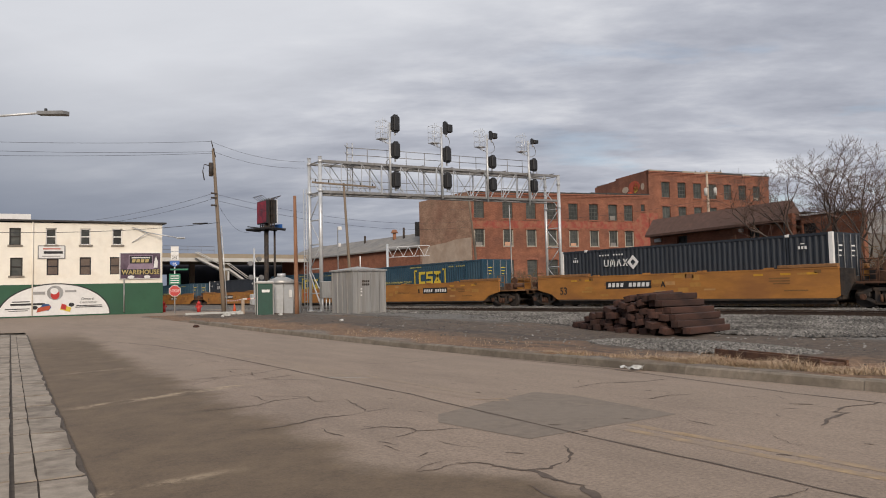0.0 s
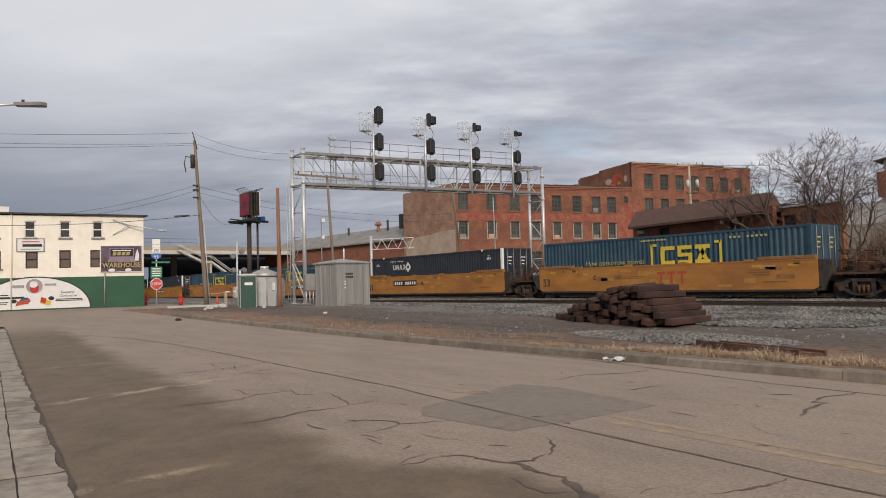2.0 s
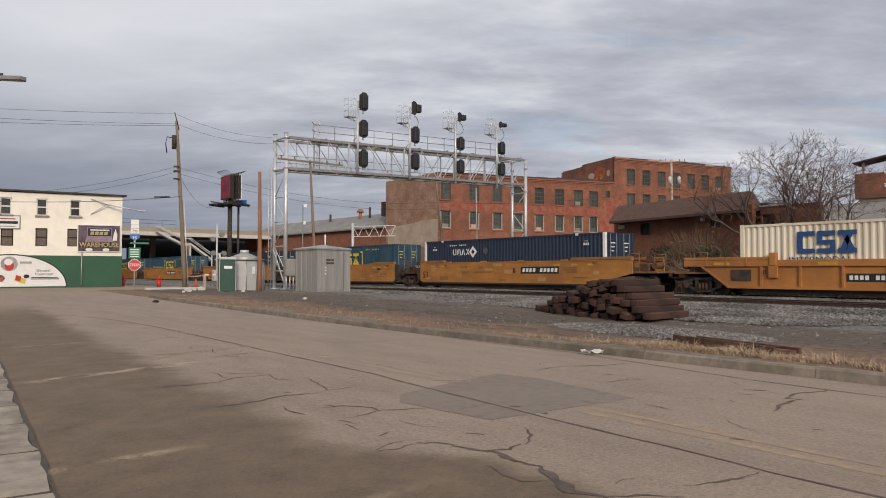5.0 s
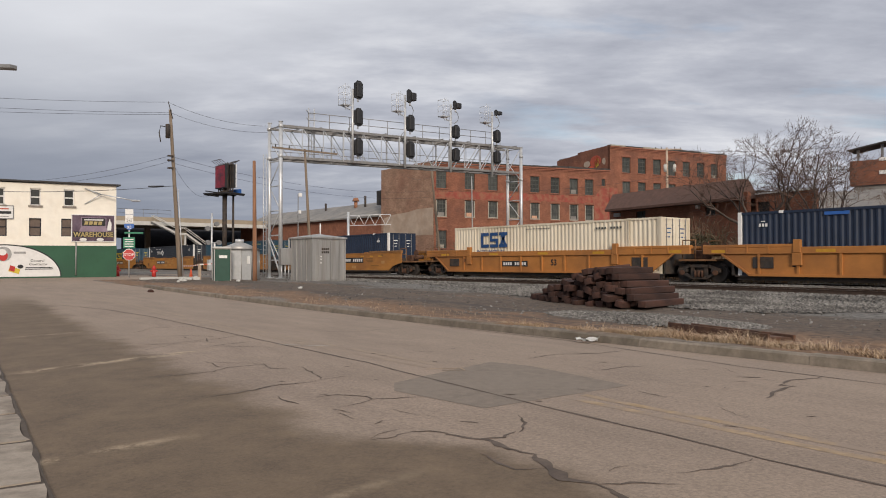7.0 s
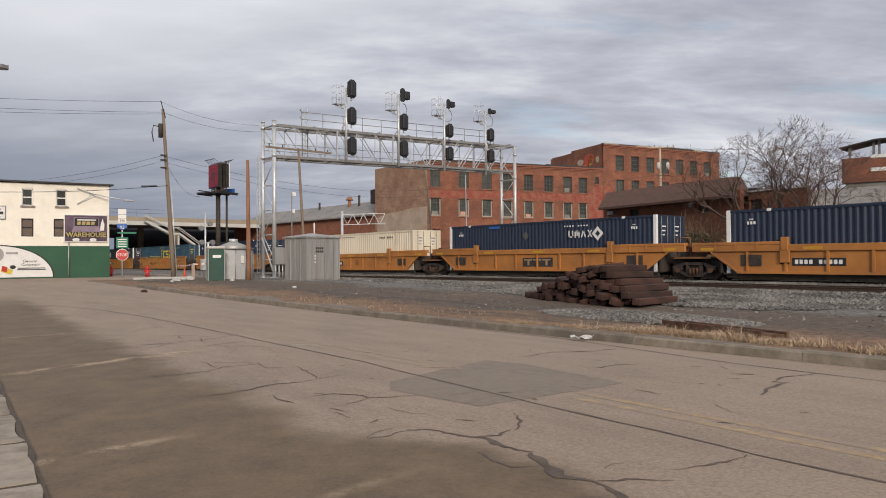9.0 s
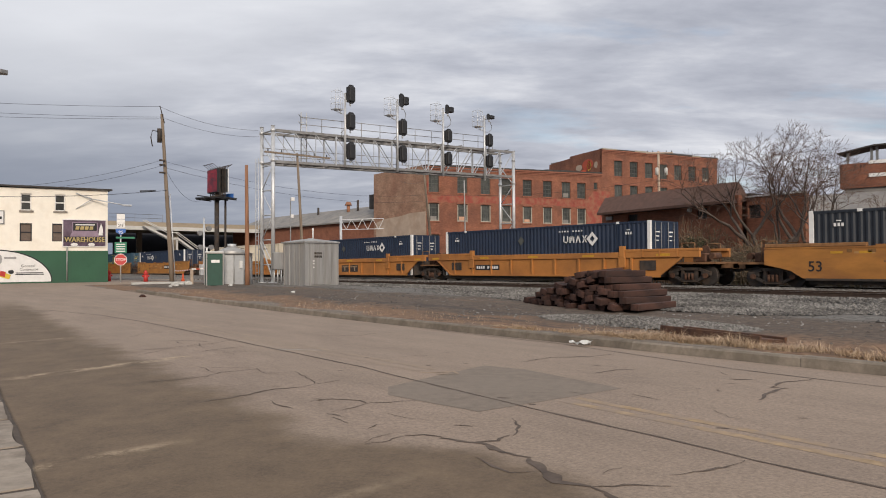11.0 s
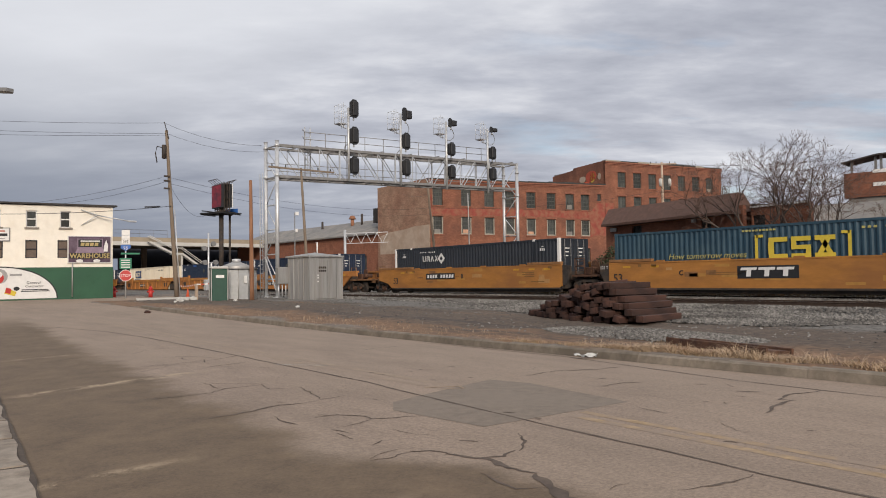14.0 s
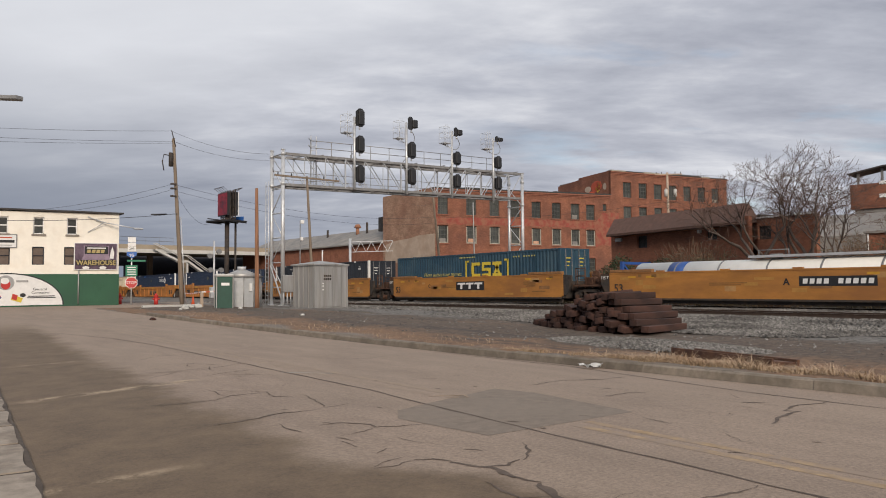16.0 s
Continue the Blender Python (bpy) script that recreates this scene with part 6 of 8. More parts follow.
    rod(bm, (14.5, 3.5, 13), (14.5, 3.5, 13.9), 0.18, seg=10)
    part("vent", bm, M_roofdark, b)


build_factory()


def build_low_works():
    b = thing("works_building", "long low orange brick works with grey pitched roof", "building")
    b.matrix_world = wall_frame((53.5, 120.0), (53.5, 77.0))
    rng = random.Random(5)
    L = 43.0
    holes = [(x, 2.2, 1.2, 4.6) for x in (4, 9, 14, 19, 24, 29, 34, 39)]
    wall_with_openings("wall", L, 0.2, 7.3, holes, M_brick_low, b)
    for x, w, z0, z1 in holes:
        window_unit(b, x, z0, z1, w, M_frame_grey, mullions=(2, 2))
    bm = bmesh.new()
    prism(bm, [(-0.3, -0.5, 7.25), (-0.3, -0.5, 7.42), (-0.3, 5.5, 9.9), (-0.3, 14, 7.3)], (L + 0.3, 0, 0))
    bmesh.ops.recalc_face_normals(bm, faces=bm.faces)
    part("roof", bm, M_roofgrey, b)
    bm = bmesh.new()
    box(bm, 0, 0.35, 0.36, 12, 0.2, 7.3)
    part("end_wall", bm, M_brick_low, b)
    for x, h in ((33.0, 1.2), (40.2, 1.5), (22.0, 0.8)):
        bm = bmesh.new()
        rod(bm, (x, 4.0, 8.6), (x, 4.0, 9.6 + h), 0.16, seg=10)
        part("roof_flue", bm, M_dark, b)
    bm = bmesh.new()
    rod(bm, (30.5, 4, 9), (30.5, 4, 10.3), 0.25, seg=12)
    rod(bm, (30.5, 4, 10.2), (30.5, 4, 10.7), 0.55, 0.3, seg=12)
    part("roof_ventilator", bm, M_ventrust, b, "rusty roof ventilator")
    bm = bmesh.new()
    box(bm, 39.5, 42.8, 1.5, 5, 9.0, 10.9)
    part("roof_hut", bm, M_roofdark, b)


def build_brown_roof_building():
    b = thing("brown_roofed_building", "brick building with deep brown mansard roof band", "building")
    b.matrix_world = wall_frame((49.9, 38.3), (46.9, 24.6))
    L = 14.0
    holes = [(3.72, 1.1, 4.55, 5.5), (10.8, 0.95, 4.75, 5.5)]
    wall_with_openings("wall", L, 0.4, 6.2, holes, M_brick_low, b)
    for x, w, z0, z1 in holes:
        window_unit(b, x, z0, z1, w, M_roofdark, sill=False)
    bm = bmesh.new()
    prism(bm, [(0.5, -0.95, 5.62), (0.5, -0.95, 5.8), (-0.3, 0.6, 7.18), (-0.3, 1.2, 7.18), (0.5, 1.2, 5.9), (0.5, 0.0, 5.62)], (L - 0.6, 0, 0))
    bmesh.ops.recalc_face_normals(bm, faces=bm.faces)
    part("mansard_roof", bm, M_roofbrown, b)
    bm = bmesh.new()
    box(bm, 0, L, 1.2, 5, 6.2, 6.35)
    part("flat_roof", bm, M_roofdark, b)
    bm = bmesh.new()
    box(bm, 0, 0.35, 0.36, 4.65, 0.4, 6.2)
    part("end_wall", bm, M_brick_low, b)
    bm = bmesh.new()
    box(bm, 0, L, 4.65, 5, 0.4, 6.2)
    part("back_wall", bm, M_brick_low, b)
    w = wall_with_openings("wing_wall", 4.4, 0.4, 6.0, [(0.6, 1.0, 4.6, 5.5)], M_brick_low, b)
    w.location = (L, 0.8, 0)
    for x, z0, z1, ww in ((0.6, 4.6, 5.5, 1.0),):
        win = window_unit(b, L + x, z0, z1, ww, M_roofdark, sill=False)
        win.location = (0, 0.8, 0)
    bm = bmesh.new()
    prism(bm, [(L, 0.7, 6.0), (L + 4.5, 0.7, 6.0), (L + 1.4, 5, 6.0), (L, 5, 6.0)], (0, 0, 0.12))
    bmesh.ops.recalc_face_normals(bm, faces=bm.faces)
    part("wing_roof", bm, M_white, b)
    bm = bmesh.new()
    prism(bm, [(L + 4.05, 1.16, 0.4), (L + 4.35, 1.16, 0.4), (L + 1.3, 5, 0.4), (L + 1.0, 5, 0.4)], (0, 0, 5.6))
    bmesh.ops.recalc_face_normals(bm, faces=bm.faces)
    part("wing_end", bm, M_brick_low, b)
    bm = bmesh.new()
    box(bm, 9.65, 9.95, -0.25, 0.0, 5.3, 5.55, 0.03)
    lamp = part("wall_lamp", bm, M_white, b, "small white wall floodlight")
    bm = bmesh.new()
    box(bm, 0.6, 1.4, -0.12, 0.0, 5.2, 5.5, 0.02)
    part("wall_box", bm, M_shed, b)


def build_rooftop_pavilion():
    b = thing("canopy_building", "brick block with a flat dark canopy on posts", "building")
    b.matrix_world = wall_frame((66.4, 25.7), (68.0, 13.7))
    bm = bmesh.new()
    box(bm, 0, 12, 0, 3, 7.9, 10.0)
    part("upper_wall", bm, M_brick, b)
    for z in (9.85, 8.75):
        bm = bmesh.new()
        box(bm, 2.2, 12, -0.06, 0.0, z, z + 0.3)
        part("white_band", bm, M_white, b)
    bm = bmesh.new()
    prism(bm, [(-0.1, -0.4, 10.85), (-0.1, -0.4, 10.94), (2.6, -0.4, 11.42), (12.5, -0.4, 11.42), (12.5, -0.4, 11.3), (2.6, -0.4, 11.3)], (0, 2.6, 0))
    bmesh.ops.recalc_face_normals(bm, faces=bm.faces)
    part("canopy", bm, M_roofdark, b)
    for x in (0.6, 2.4, 2.8, 6.0, 9.0, 11.5):
        bm = bmesh.new()
        box(bm, x - 0.09, x + 0.09, 0.1, 0.28, 10.0, 11.3 if x > 2.5 else 10.95 if x < 2 else 11.25)
        part("canopy_post", bm, M_steelgrey, b)
    bm = bmesh.new()
    box(bm, 0.3, 12, 0.2, 3, 0.5, 7.9)
    part("lower_wall", bm, M_roofgrey, b)
    bm = bmesh.new()
    for dx in (0, 0.7):
        for dy in (0, 0.7):
            bar(bm, (4.4 + dx, 1 + dy, 11.4), (4.4 + dx, 1 + dy, 14.6), 0.07)
    for z in (12.2, 13.0, 13.8, 14.6):
        box(bm, 4.3, 5.2, 0.95, 1.8, z, z + 0.06)
    part("roof_mast", bm, M_galv, b)
    g = thing("grey_shed", "pale grey metal shed behind the bare trees", "building")
    g.matrix_world = wall_frame((61.0, 27.0), (63.0, 10.0))
    bm = bmesh.new()
    prism(bm, [(0, 0, 0.5), (0, 0, 5.4), (0, 4, 7.4), (0, 9, 5.4), (0, 9, 0.5)], (15, 0, 0))
    bmesh.ops.recalc_face_normals(bm, faces=bm.faces)
    part("shell", bm, M_roofgrey, g)
    r = thing("brick_outbuilding", "small brick outbuilding with flat grey roof", "building")
    r.matrix_world = wall_frame((52.5, 19.4), (53.5, 8.0))
    bm = bmesh.new()
    box(bm, 0, 12, 0, 6, 0.5, 4.9)
    part("wall", bm, M_brick_low, r)
    bm = bmesh.new()
    box(bm, -0.15, 12.1, -0.2, 6.2, 4.9, 5.05)
    part("roof", bm, M_roofgrey, r)
    bm = bmesh.new()
    rod(bm, (0.1, -0.06, 0.5), (0.1, -0.06, 4.85), 0.06, seg=8)
    part("downpipe", bm, M_white, r)


build_low_works()
build_brown_roof_building()
build_rooftop_pavilion()


# ---- white warehouse at the street corner ----
M_brownboard = material("brown_painted_board", (0.14, 0.105, 0.085), 0.8, vary=0.2, scale=4)


def boarded_window(parent, x, z0, z1, w):
    """A window closed by a brown board, in a brown frame with a low arched head."""
    bm = bmesh.new()
    box(bm, x - w / 2, x + w / 2, 0.1, 0.13, z0, z1)
    win = part("window", bm, M_brownboard, parent, "window closed with a brown board")
    bm = bmesh.new()
    for sx in (-1, 1):
        box(bm, x + sx * (w / 2 - 0.03) - 0.03, x + sx * (w / 2 - 0.03) + 0.03, 0.04, 0.098, z0, z1)
    box(bm, x - w / 2 + 0.06, x + w / 2 - 0.06, 0.04, 0.098, z1 - 0.07, z1)
    box(bm, x - w / 2 + 0.06, x + w / 2 - 0.06, 0.04, 0.098, z0, z0 + 0.05)
    box(bm, x - w / 2 + 0.06, x + w / 2 - 0.06, 0.05, 0.098, (z0 + z1) / 2 - 0.03, (z0 + z1) / 2 + 0.03)
    part("frame", bm, M_shade, win)


def build_warehouse():
    b = thing("warehouse", "cream rendered two-storey warehouse with green painted base", "building")
    b.matrix_world = pose(-10.0, 55.0, 0)
    holes = []
    ups = [5.74, 7.86, 9.97, 12.03]
    lows = [5.83, 7.95, 9.96, 11.9]
    ups = [-4.8, -2.7, -0.6, 1.5, 3.6] + ups
    lows = [-4.8, -2.7, -0.6, 1.5, 3.6] + lows
    for x in ups:
        holes.append((x + 10, 0.66, 5.42, 6.58))
    for i, x in enumerate(lows):
        holes.append((x + 10, 0.72, 3.32, 4.55))
    wall_with_openings("wall", 25.1, 0.0, 6.95, holes, M_cream_wall, b, thick=0.3)
    for i, (x, w, z0, z1) in enumerate(holes):
        if i >= 9 + 6:
            boarded_window(b, x, z0, z1, w)
            continue
        white = i % 9 not in (0, 5)
        window_unit(b, x, z0, z1, w, M_white if white else M_roofdark, mullions=(0, 1), depth=0.2, sill=True)
    bm = bmesh.new()
    box(bm, -0.1, 25.13, -0.03, 0.0, 0.0, 2.66)
    part("green_base", bm, M_green_wall, b, "dark green painted wall base")
    bm = bmesh.new()
    box(bm, -0.15, 25.35, -0.22, 12, 6.95, 7.06)
    part("roof_edge", bm, M_roofdark, b)
    bm = bmesh.new()
    box(bm, 24.8, 25.1, 0.31, 12, 0, 6.94)
    part("side_wall", bm, M_cream_wall, b)
    bm = bmesh.new()
    box(bm, 0, 24.8, 11.7, 12, 0, 6.94)
    part("rear_wall", bm, M_cream_wall, b)
    bm = bmesh.new()
    box(bm, 14.3, 17.0, 3.0, 6.5, 7.06, 7.85)
    part("roof_box", bm, M_white, b)
    bm = bmesh.new()
    rod(bm, (16.75, -0.08, 0.6), (16.75, -0.08, 7.0), 0.045, seg=6)
    part("downpipe", bm, M_cream_wall, b)
    # half-round painted panel
    def half_round(name, cx, rx, rz, zb, y, mat, label):
        bm = bmesh.new()
        pts = [(cx + rx * math.cos(k * math.pi / 36), y, zb + rz * math.sin(k * math.pi / 36)) for k in range(37)]
        prism(bm, pts, (0, 0.012, 0))
        bmesh.ops.recalc_face_normals(bm, faces=bm.faces)
        return part(name, bm, mat, b, label)
    half_round("mural_border", 18.15, 3.42, 2.2, 0.56, -0.05, M_black, "black edge of a painted half round")
    mural = half_round("mural_panel", 18.15, 3.34, 2.12, 0.56, -0.064, M_white, "white painted half-round advertisement")

    def flat(name, pts, mat, y=-0.074, parent=mural):
        bm = bmesh.new()
        prism(bm, [(x, y, z) for x, z in pts], (0, 0.008, 0))
        bmesh.ops.recalc_face_normals(bm, faces=bm.faces)
        return part(name, bm, mat, parent)

    rnd = lambda cx, cz, r, n=14, sx=1.0: [(cx + sx * r * math.cos(k * 2 * math.pi / n), cz + r * math.sin(k * 2 * math.pi / n)) for k in range(n)]
    flat("grey_disc", rnd(18.1, 2.1, 0.5), M_shed)
    flat("red_shape", rnd(18.1, 1.98, 0.34, sx=0.8), M_red, -0.082)
    flat("white_shape", rnd(18.05, 2.22, 0.22, sx=1.1), M_white, -0.09)
    flat("blue_shape", rnd(17.55, 1.12, 0.26, 6, 1.3), M_lblue, -0.082)
    flat("striped_shape", [(17.0, 0.78), (17.75, 0.95), (17.85, 1.25), (17.1, 1.1)], M_lred, -0.086)
    flat("dark_shape", rnd(16.9, 1.12, 0.14, 8, 1.3), M_black, -0.082)
    flat("dark_shape", rnd(19.1, 1.25, 0.14, 8, 1.3), M_black, -0.082)
    flat("yellow_shape", [(18.4, 0.95), (19.0, 0.75), (19.1, 1.05), (18.5, 1.3)], M_lyellow, -0.082)
    flat("red_shape", [(18.45, 1.0), (18.75, 0.9), (18.8, 1.25), (18.5, 1.35)], M_red, -0.088)
    FRONT = Matrix.Rotation(radians(90), 4, "X")
    for body, x, z, s in (("General", 20.1, 1.56, 0.26), ("Contractor", 20.15, 1.33, 0.24)):
        text_mesh("lettering", body, s, M_black, mural, Matrix.Translation((x, -0.07, z)) @ FRONT)
    for x0, x1, z0, z1 in ((19.4, 21.0, 1.14, 1.20), (19.35, 21.05, 1.04, 1.10), (15.6, 16.6, 1.5, 1.57), (15.5, 17.5, 1.28, 1.42), (15.2, 16.6, 1.02, 1.08), (15.4, 16.5, 0.9, 0.95), (16.75, 17.5, 2.0, 2.2), (18.7, 19.4, 2.12, 2.26)):
        flat("text_bar", [(x0, z0), (x1, z0), (x1, z1), (x0, z1)], M_black if z1 < 1.9 else M_shed)
    # small sign high on the wall
    bm = bmesh.new()
    box(bm, 17.05, 18.7, -0.06, 0.0, 4.45, 5.38)
    sg = part("wall_sign", bm, M_steelgrey, b, "white sign with grey edge")
    bm = bmesh.new()
    box(bm, 17.11, 18.64, -0.07, -0.06, 4.51, 5.32)
    part("sign_face", bm, M_white, sg)
    for z0, z1, x0, x1, m in ((5.1, 5.18, 17.35, 18.4, M_lred), (4.8, 4.98, 17.4, 18.55, M_black), (4.6, 4.66, 17.3, 18.4, M_shed)):
        flat("text_bar", [(x0, z0), (x1, z0), (x1, z1), (x0, z1)], m, -0.079, sg)
    # billboard
    bm = bmesh.new()
    box(bm, 22.15, 24.97, -0.12, 0.0, 2.95, 4.86)
    bb = part("billboard", bm, M_white, b, "purple and gold billboard panel reading WAREHOUSE")
    M_purple = material("billboard_purple", (0.075, 0.045, 0.07), 0.5, vary=0.4, scale=2.0, second=(0.20, 0.15, 0.19), amount=0.5, sscale=1.3)
    M_gold = material("billboard_gold", (0.42, 0.33, 0.14), 0.6, vary=0.2)
    M_mauve = material("billboard_mauve", (0.27, 0.20, 0.26), 0.6, vary=0.2)
    flat("billboard_face", [(22.2, 3.0), (24.92, 3.0), (24.92, 4.81), (22.2, 4.81)], M_purple, -0.13, bb)
    flat("billboard_shape", [(22.6, 3.6), (24.55, 3.6), (24.35, 4.1), (22.8, 4.1)], M_mauve, -0.14, bb)
    flat("billboard_frame", [(22.75, 4.02), (24.4, 4.02), (24.4, 4.66), (22.75, 4.66)], M_mauve, -0.145, bb)
    flat("billboard_logo", [(22.81, 4.07), (24.34, 4.07), (24.34, 4.61), (22.81, 4.61)], M_black, -0.153, bb)
    for k in range(4):
        flat("brand_bar", [(22.95 + k * 0.3, 4.15), (23.18 + k * 0.3, 4.15), (23.22 + k * 0.3, 4.38), (22.99 + k * 0.3, 4.38)], M_gold, -0.162, bb)
    flat("brand_bar", [(22.95, 4.45), (24.2, 4.45), (24.2, 4.53), (22.95, 4.53)], M_white, -0.162, bb)
    flat("bottle_shape", [(24.45, 3.75), (24.72, 3.75), (24.75, 4.2), (24.62, 4.6), (24.5, 4.2)], M_white, -0.15, bb)
    flat("gold_band", [(22.25, 3.27), (24.9, 3.27), (24.9, 3.66), (22.25, 3.66)], M_black, -0.15, bb)
    text_mesh("lettering", "WAREHOUSE", 0.46, M_gold, bb, Matrix.Translation((23.57, -0.16, 3.3)) @ FRONT, wide=0.93, bold=0.012)
    for x in (22.9, 24.0):
        flat("white_splash", rnd(x, 3.1, 0.12, 8, 2.0), M_white, -0.15, bb)
    for x in (22.45,):
        bm = bmesh.new()
        rod(bm, (x, -0.1, 0.6), (x, -0.1, 2.95), 0.04, seg=6)
        part("sign_post", bm, M_shed, b)
    bm = bmesh.new()
    pts = [Vector((23.0, -0.05, 6.7)), Vector((24.0, -0.3, 6.3)), Vector((25.9, -1.1, 5.9))]
    for p, q in zip(pts, pts[1:]):
        rod(bm, p, q, 0.045, seg=6)
    rod(bm, (23.0, -0.05, 5.6), (24.0, -0.3, 6.3), 0.03, seg=6)
    part("lamp_arm", bm, M_galv, b)
    bm = bmesh.new()
    box(bm, 25.8, 26.4, -1.25, -1.0, 5.82, 5.94, 0.03)
    part("lamp_head", bm, M_galv, b)
    # the old walls have settled towards the west
    for ob in b.children_recursive:
        if ob.type == "MESH":
            for v in ob.data.vertices:
                v.co.z *= 1 - 0.0035 * (25.1 - max(10.0, min(25.1, v.co.x)))


build_warehouse()


# ---- viaduct beyond the crossing ----
def build_viaduct():
    b = thing("viaduct", "beige concrete road viaduct with pale girder and stair", "bridge")
    bm = bmesh.new()
    box(bm, -60, 70, 110, 110.4, 7.5, 8.05)
    part("parapet", bm, M_bridge, b)
    bm = bmesh.new()
    box(bm, -60, 70, 109.95, 132, 7.3, 7.5)
    part("deck", bm, M_bridge, b)
    bm = bmesh.new()
    box(bm, -60, 70, 109.5, 109.9, 6.82, 7.38)
    part("girder", bm, M_bridgewhite, b, "pale painted steel girder")
    for x in (-12, 8, 26.5, 40.5, 58):
        for y in (112, 129):
            bm = bmesh.new()
            box(bm, x - 0.4, x + 0.4, y - 0.4, y + 0.4, -0.6, 7.32, 0.05)
            part("column", bm, M_bridge, b)
    # added wall with a track gap, its near-black colour standing for shade below the deck
    bm = bmesh.new()
    box(bm, -60, 29.8, 133, 134, -1, 7.48)
    box(bm, 37.6, 70, 133, 134, -1, 7.48)
    box(bm, 29.8, 37.6, 133, 134, 5.6, 7.48)
    part("abutment", bm, M_shade, b)
    bm = bmesh.new()
    for z in (8.6, 9.15):
        rod(bm, (-20, 110.2, z), (38, 110.2, z), 0.03, seg=5)
    for k in range(30):
        rod(bm, (-20 + 2 * k, 110.2, 8.0), (-20 + 2 * k, 110.2, 9.15), 0.025, seg=5)
    part("fence", bm, M_steelgrey, b)
    st = thing("stair", "pale steel stair down from the viaduct", "stair")
    pts = [(34.8, 108.6, 7.3), (38.3, 108.6, 5.6), (39.6, 108.6, 5.6), (43.0, 108.6, 3.2), (44.0, 108.6, 0.4)]
    for dz, nm in ((0, "stringer"), (0.9, "handrail")):
        for y in (108.2, 109.2):
            bm = bmesh.new()
            for p, q in zip(pts[:4], pts[1:4]):
                bar(bm, (p[0], y, p[2] + dz), (q[0], y, q[2] + dz), 0.1, 0.3 if dz == 0 else 0.1)
            part(nm, bm, M_bridgewhite, st)
    for x0, z0, x1, z1, n in ((34.8, 7.3, 38.3, 5.6, 9), (39.6, 5.6, 43.0, 3.2, 13)):
        for k in range(n):
            bm = bmesh.new()
            x, z = x0 + (x1 - x0) * k / n, z0 + (z1 - z0) * k / n
            box(bm, x - 0.15, x + 0.15, 108.2, 109.2, z - 0.03, z + 0.03)
            part("tread", bm, M_bridgewhite, st)
    for x, z in ((38.4, 5.5), (39.5, 5.5), (43.0, 3.1)):
        bm = bmesh.new()
        box(bm, x - 0.12, x + 0.12, 108.3, 108.55, 0.0, z)
        part("stair_post", bm, M_bridgewhite, st)


build_viaduct()


# ---- poles, wires and signs ----
def utility_pole(base, top, mat, label, arms=(), r=0.15):
    ob = thing("utility_pole", label, "utility pole")
    bm = bmesh.new()
    a, b = Vector(base), Vector(top)
    tube(bm, [a.lerp(b, k / 6) for k in range(7)], r, 10, r * 0.62)
    part("shaft", bm, mat, ob)
    for f, d, w in arms:
        p = a.lerp(b, f)
        bm = bmesh.new()
        bar(bm, p - Vector(d) * w / 2 + Vector((0, -0.12, 0)), p + Vector(d) * w / 2 + Vector((0, -0.12, 0)), 0.09, 0.11)
        arm = part("crossarm", bm, mat, ob)
        for s in (-0.45, -0.25, 0.25, 0.45):
            bm = bmesh.new()
            q = p + Vector(d) * w * s + Vector((0, -0.12, 0.05))
            rod(bm, q, q + Vector((0, 0, 0.16)), 0.035, seg=6)
            part("insulator", bm, M_glass_dark, arm)
    return ob


def wire(a, b, sag, r=0.0095, label="thin black overhead wire"):
    bm = bmesh.new()
    a, b = Vector(a), Vector(b)
    n = 16
    pts = [a.lerp(b, k / n) - Vector((0, 0, sag * 4 * (k / n) * (1 - k / n))) for k in range(n + 1)]
    tube(bm, pts, r, 5)
    tagged(part("overhead_wire", bm, M_cable), label, "cable")


pole = utility_pole((17.15, 47.9, 0.3), (16.5, 48.05, 11.5), M_wood, "leaning weathered utility pole with hardware and a transformer bracket")
bm = bmesh.new()
rod(bm, (16.3, 47.9, 9.6), (16.3, 47.9, 10.5), 0.14, seg=10)
part("transformer", bm, M_dark, pole)
bm = bmesh.new()
tube(bm, [(16.3, 47.9, 10.3), (15.85, 47.9, 10.35), (15.75, 47.9, 9.9), (15.85, 47.9, 9.3)], 0.035, 6)
part("cutout", bm, M_dark, pole)
bm = bmesh.new()
rod(bm, (16.6, 47.85, 10.9), (16.3, 47.85, 12.0), 0.03, seg=6)
part("top_pin", bm, M_dark, pole)
for z in (8.4, 8.1, 7.6):
    bm = bmesh.new()
    box(bm, 16.3, 16.65, 47.8, 47.95, z, z + 0.1)
    part("bracket", bm, M_dark, pole)
bm = bmesh.new()
rod(bm, (17.33, 47.78, 0.3), (16.97, 47.86, 6.3), 0.035, seg=6)
part("conduit", bm, M_galv, pole)
utility_pole((18.27, 39.05, 0.2), (18.25, 39.15, 7.35), M_newwood, "reddish new timber pole cut short", r=0.14)
utility_pole((22.95, 40.85, 0.2), (22.5, 40.95, 8.65), M_wood, "weathered pole with a short steel crossarm", arms=((0.985, (1, 0, 0), 4.6),), r=0.11)
utility_pole((44.5, 54.1, 0.3), (43.6, 54.6, 11.0), M_wood, "leaning weathered utility pole beside the factory", r=0.15)
utility_pole((52.1, 58.0, 0.3), (52.0, 58.1, 10.6), M_shed, "slim grey steel pole by the factory", r=0.09)
p4 = utility_pole((56.0, 36.7, 0.3), (55.9, 36.7, 11.5), M_palepatch, "pale utility pole with crossarm and grey transformers", arms=((0.985, (0.77, -0.63, 0), 2.4),), r=0.15)
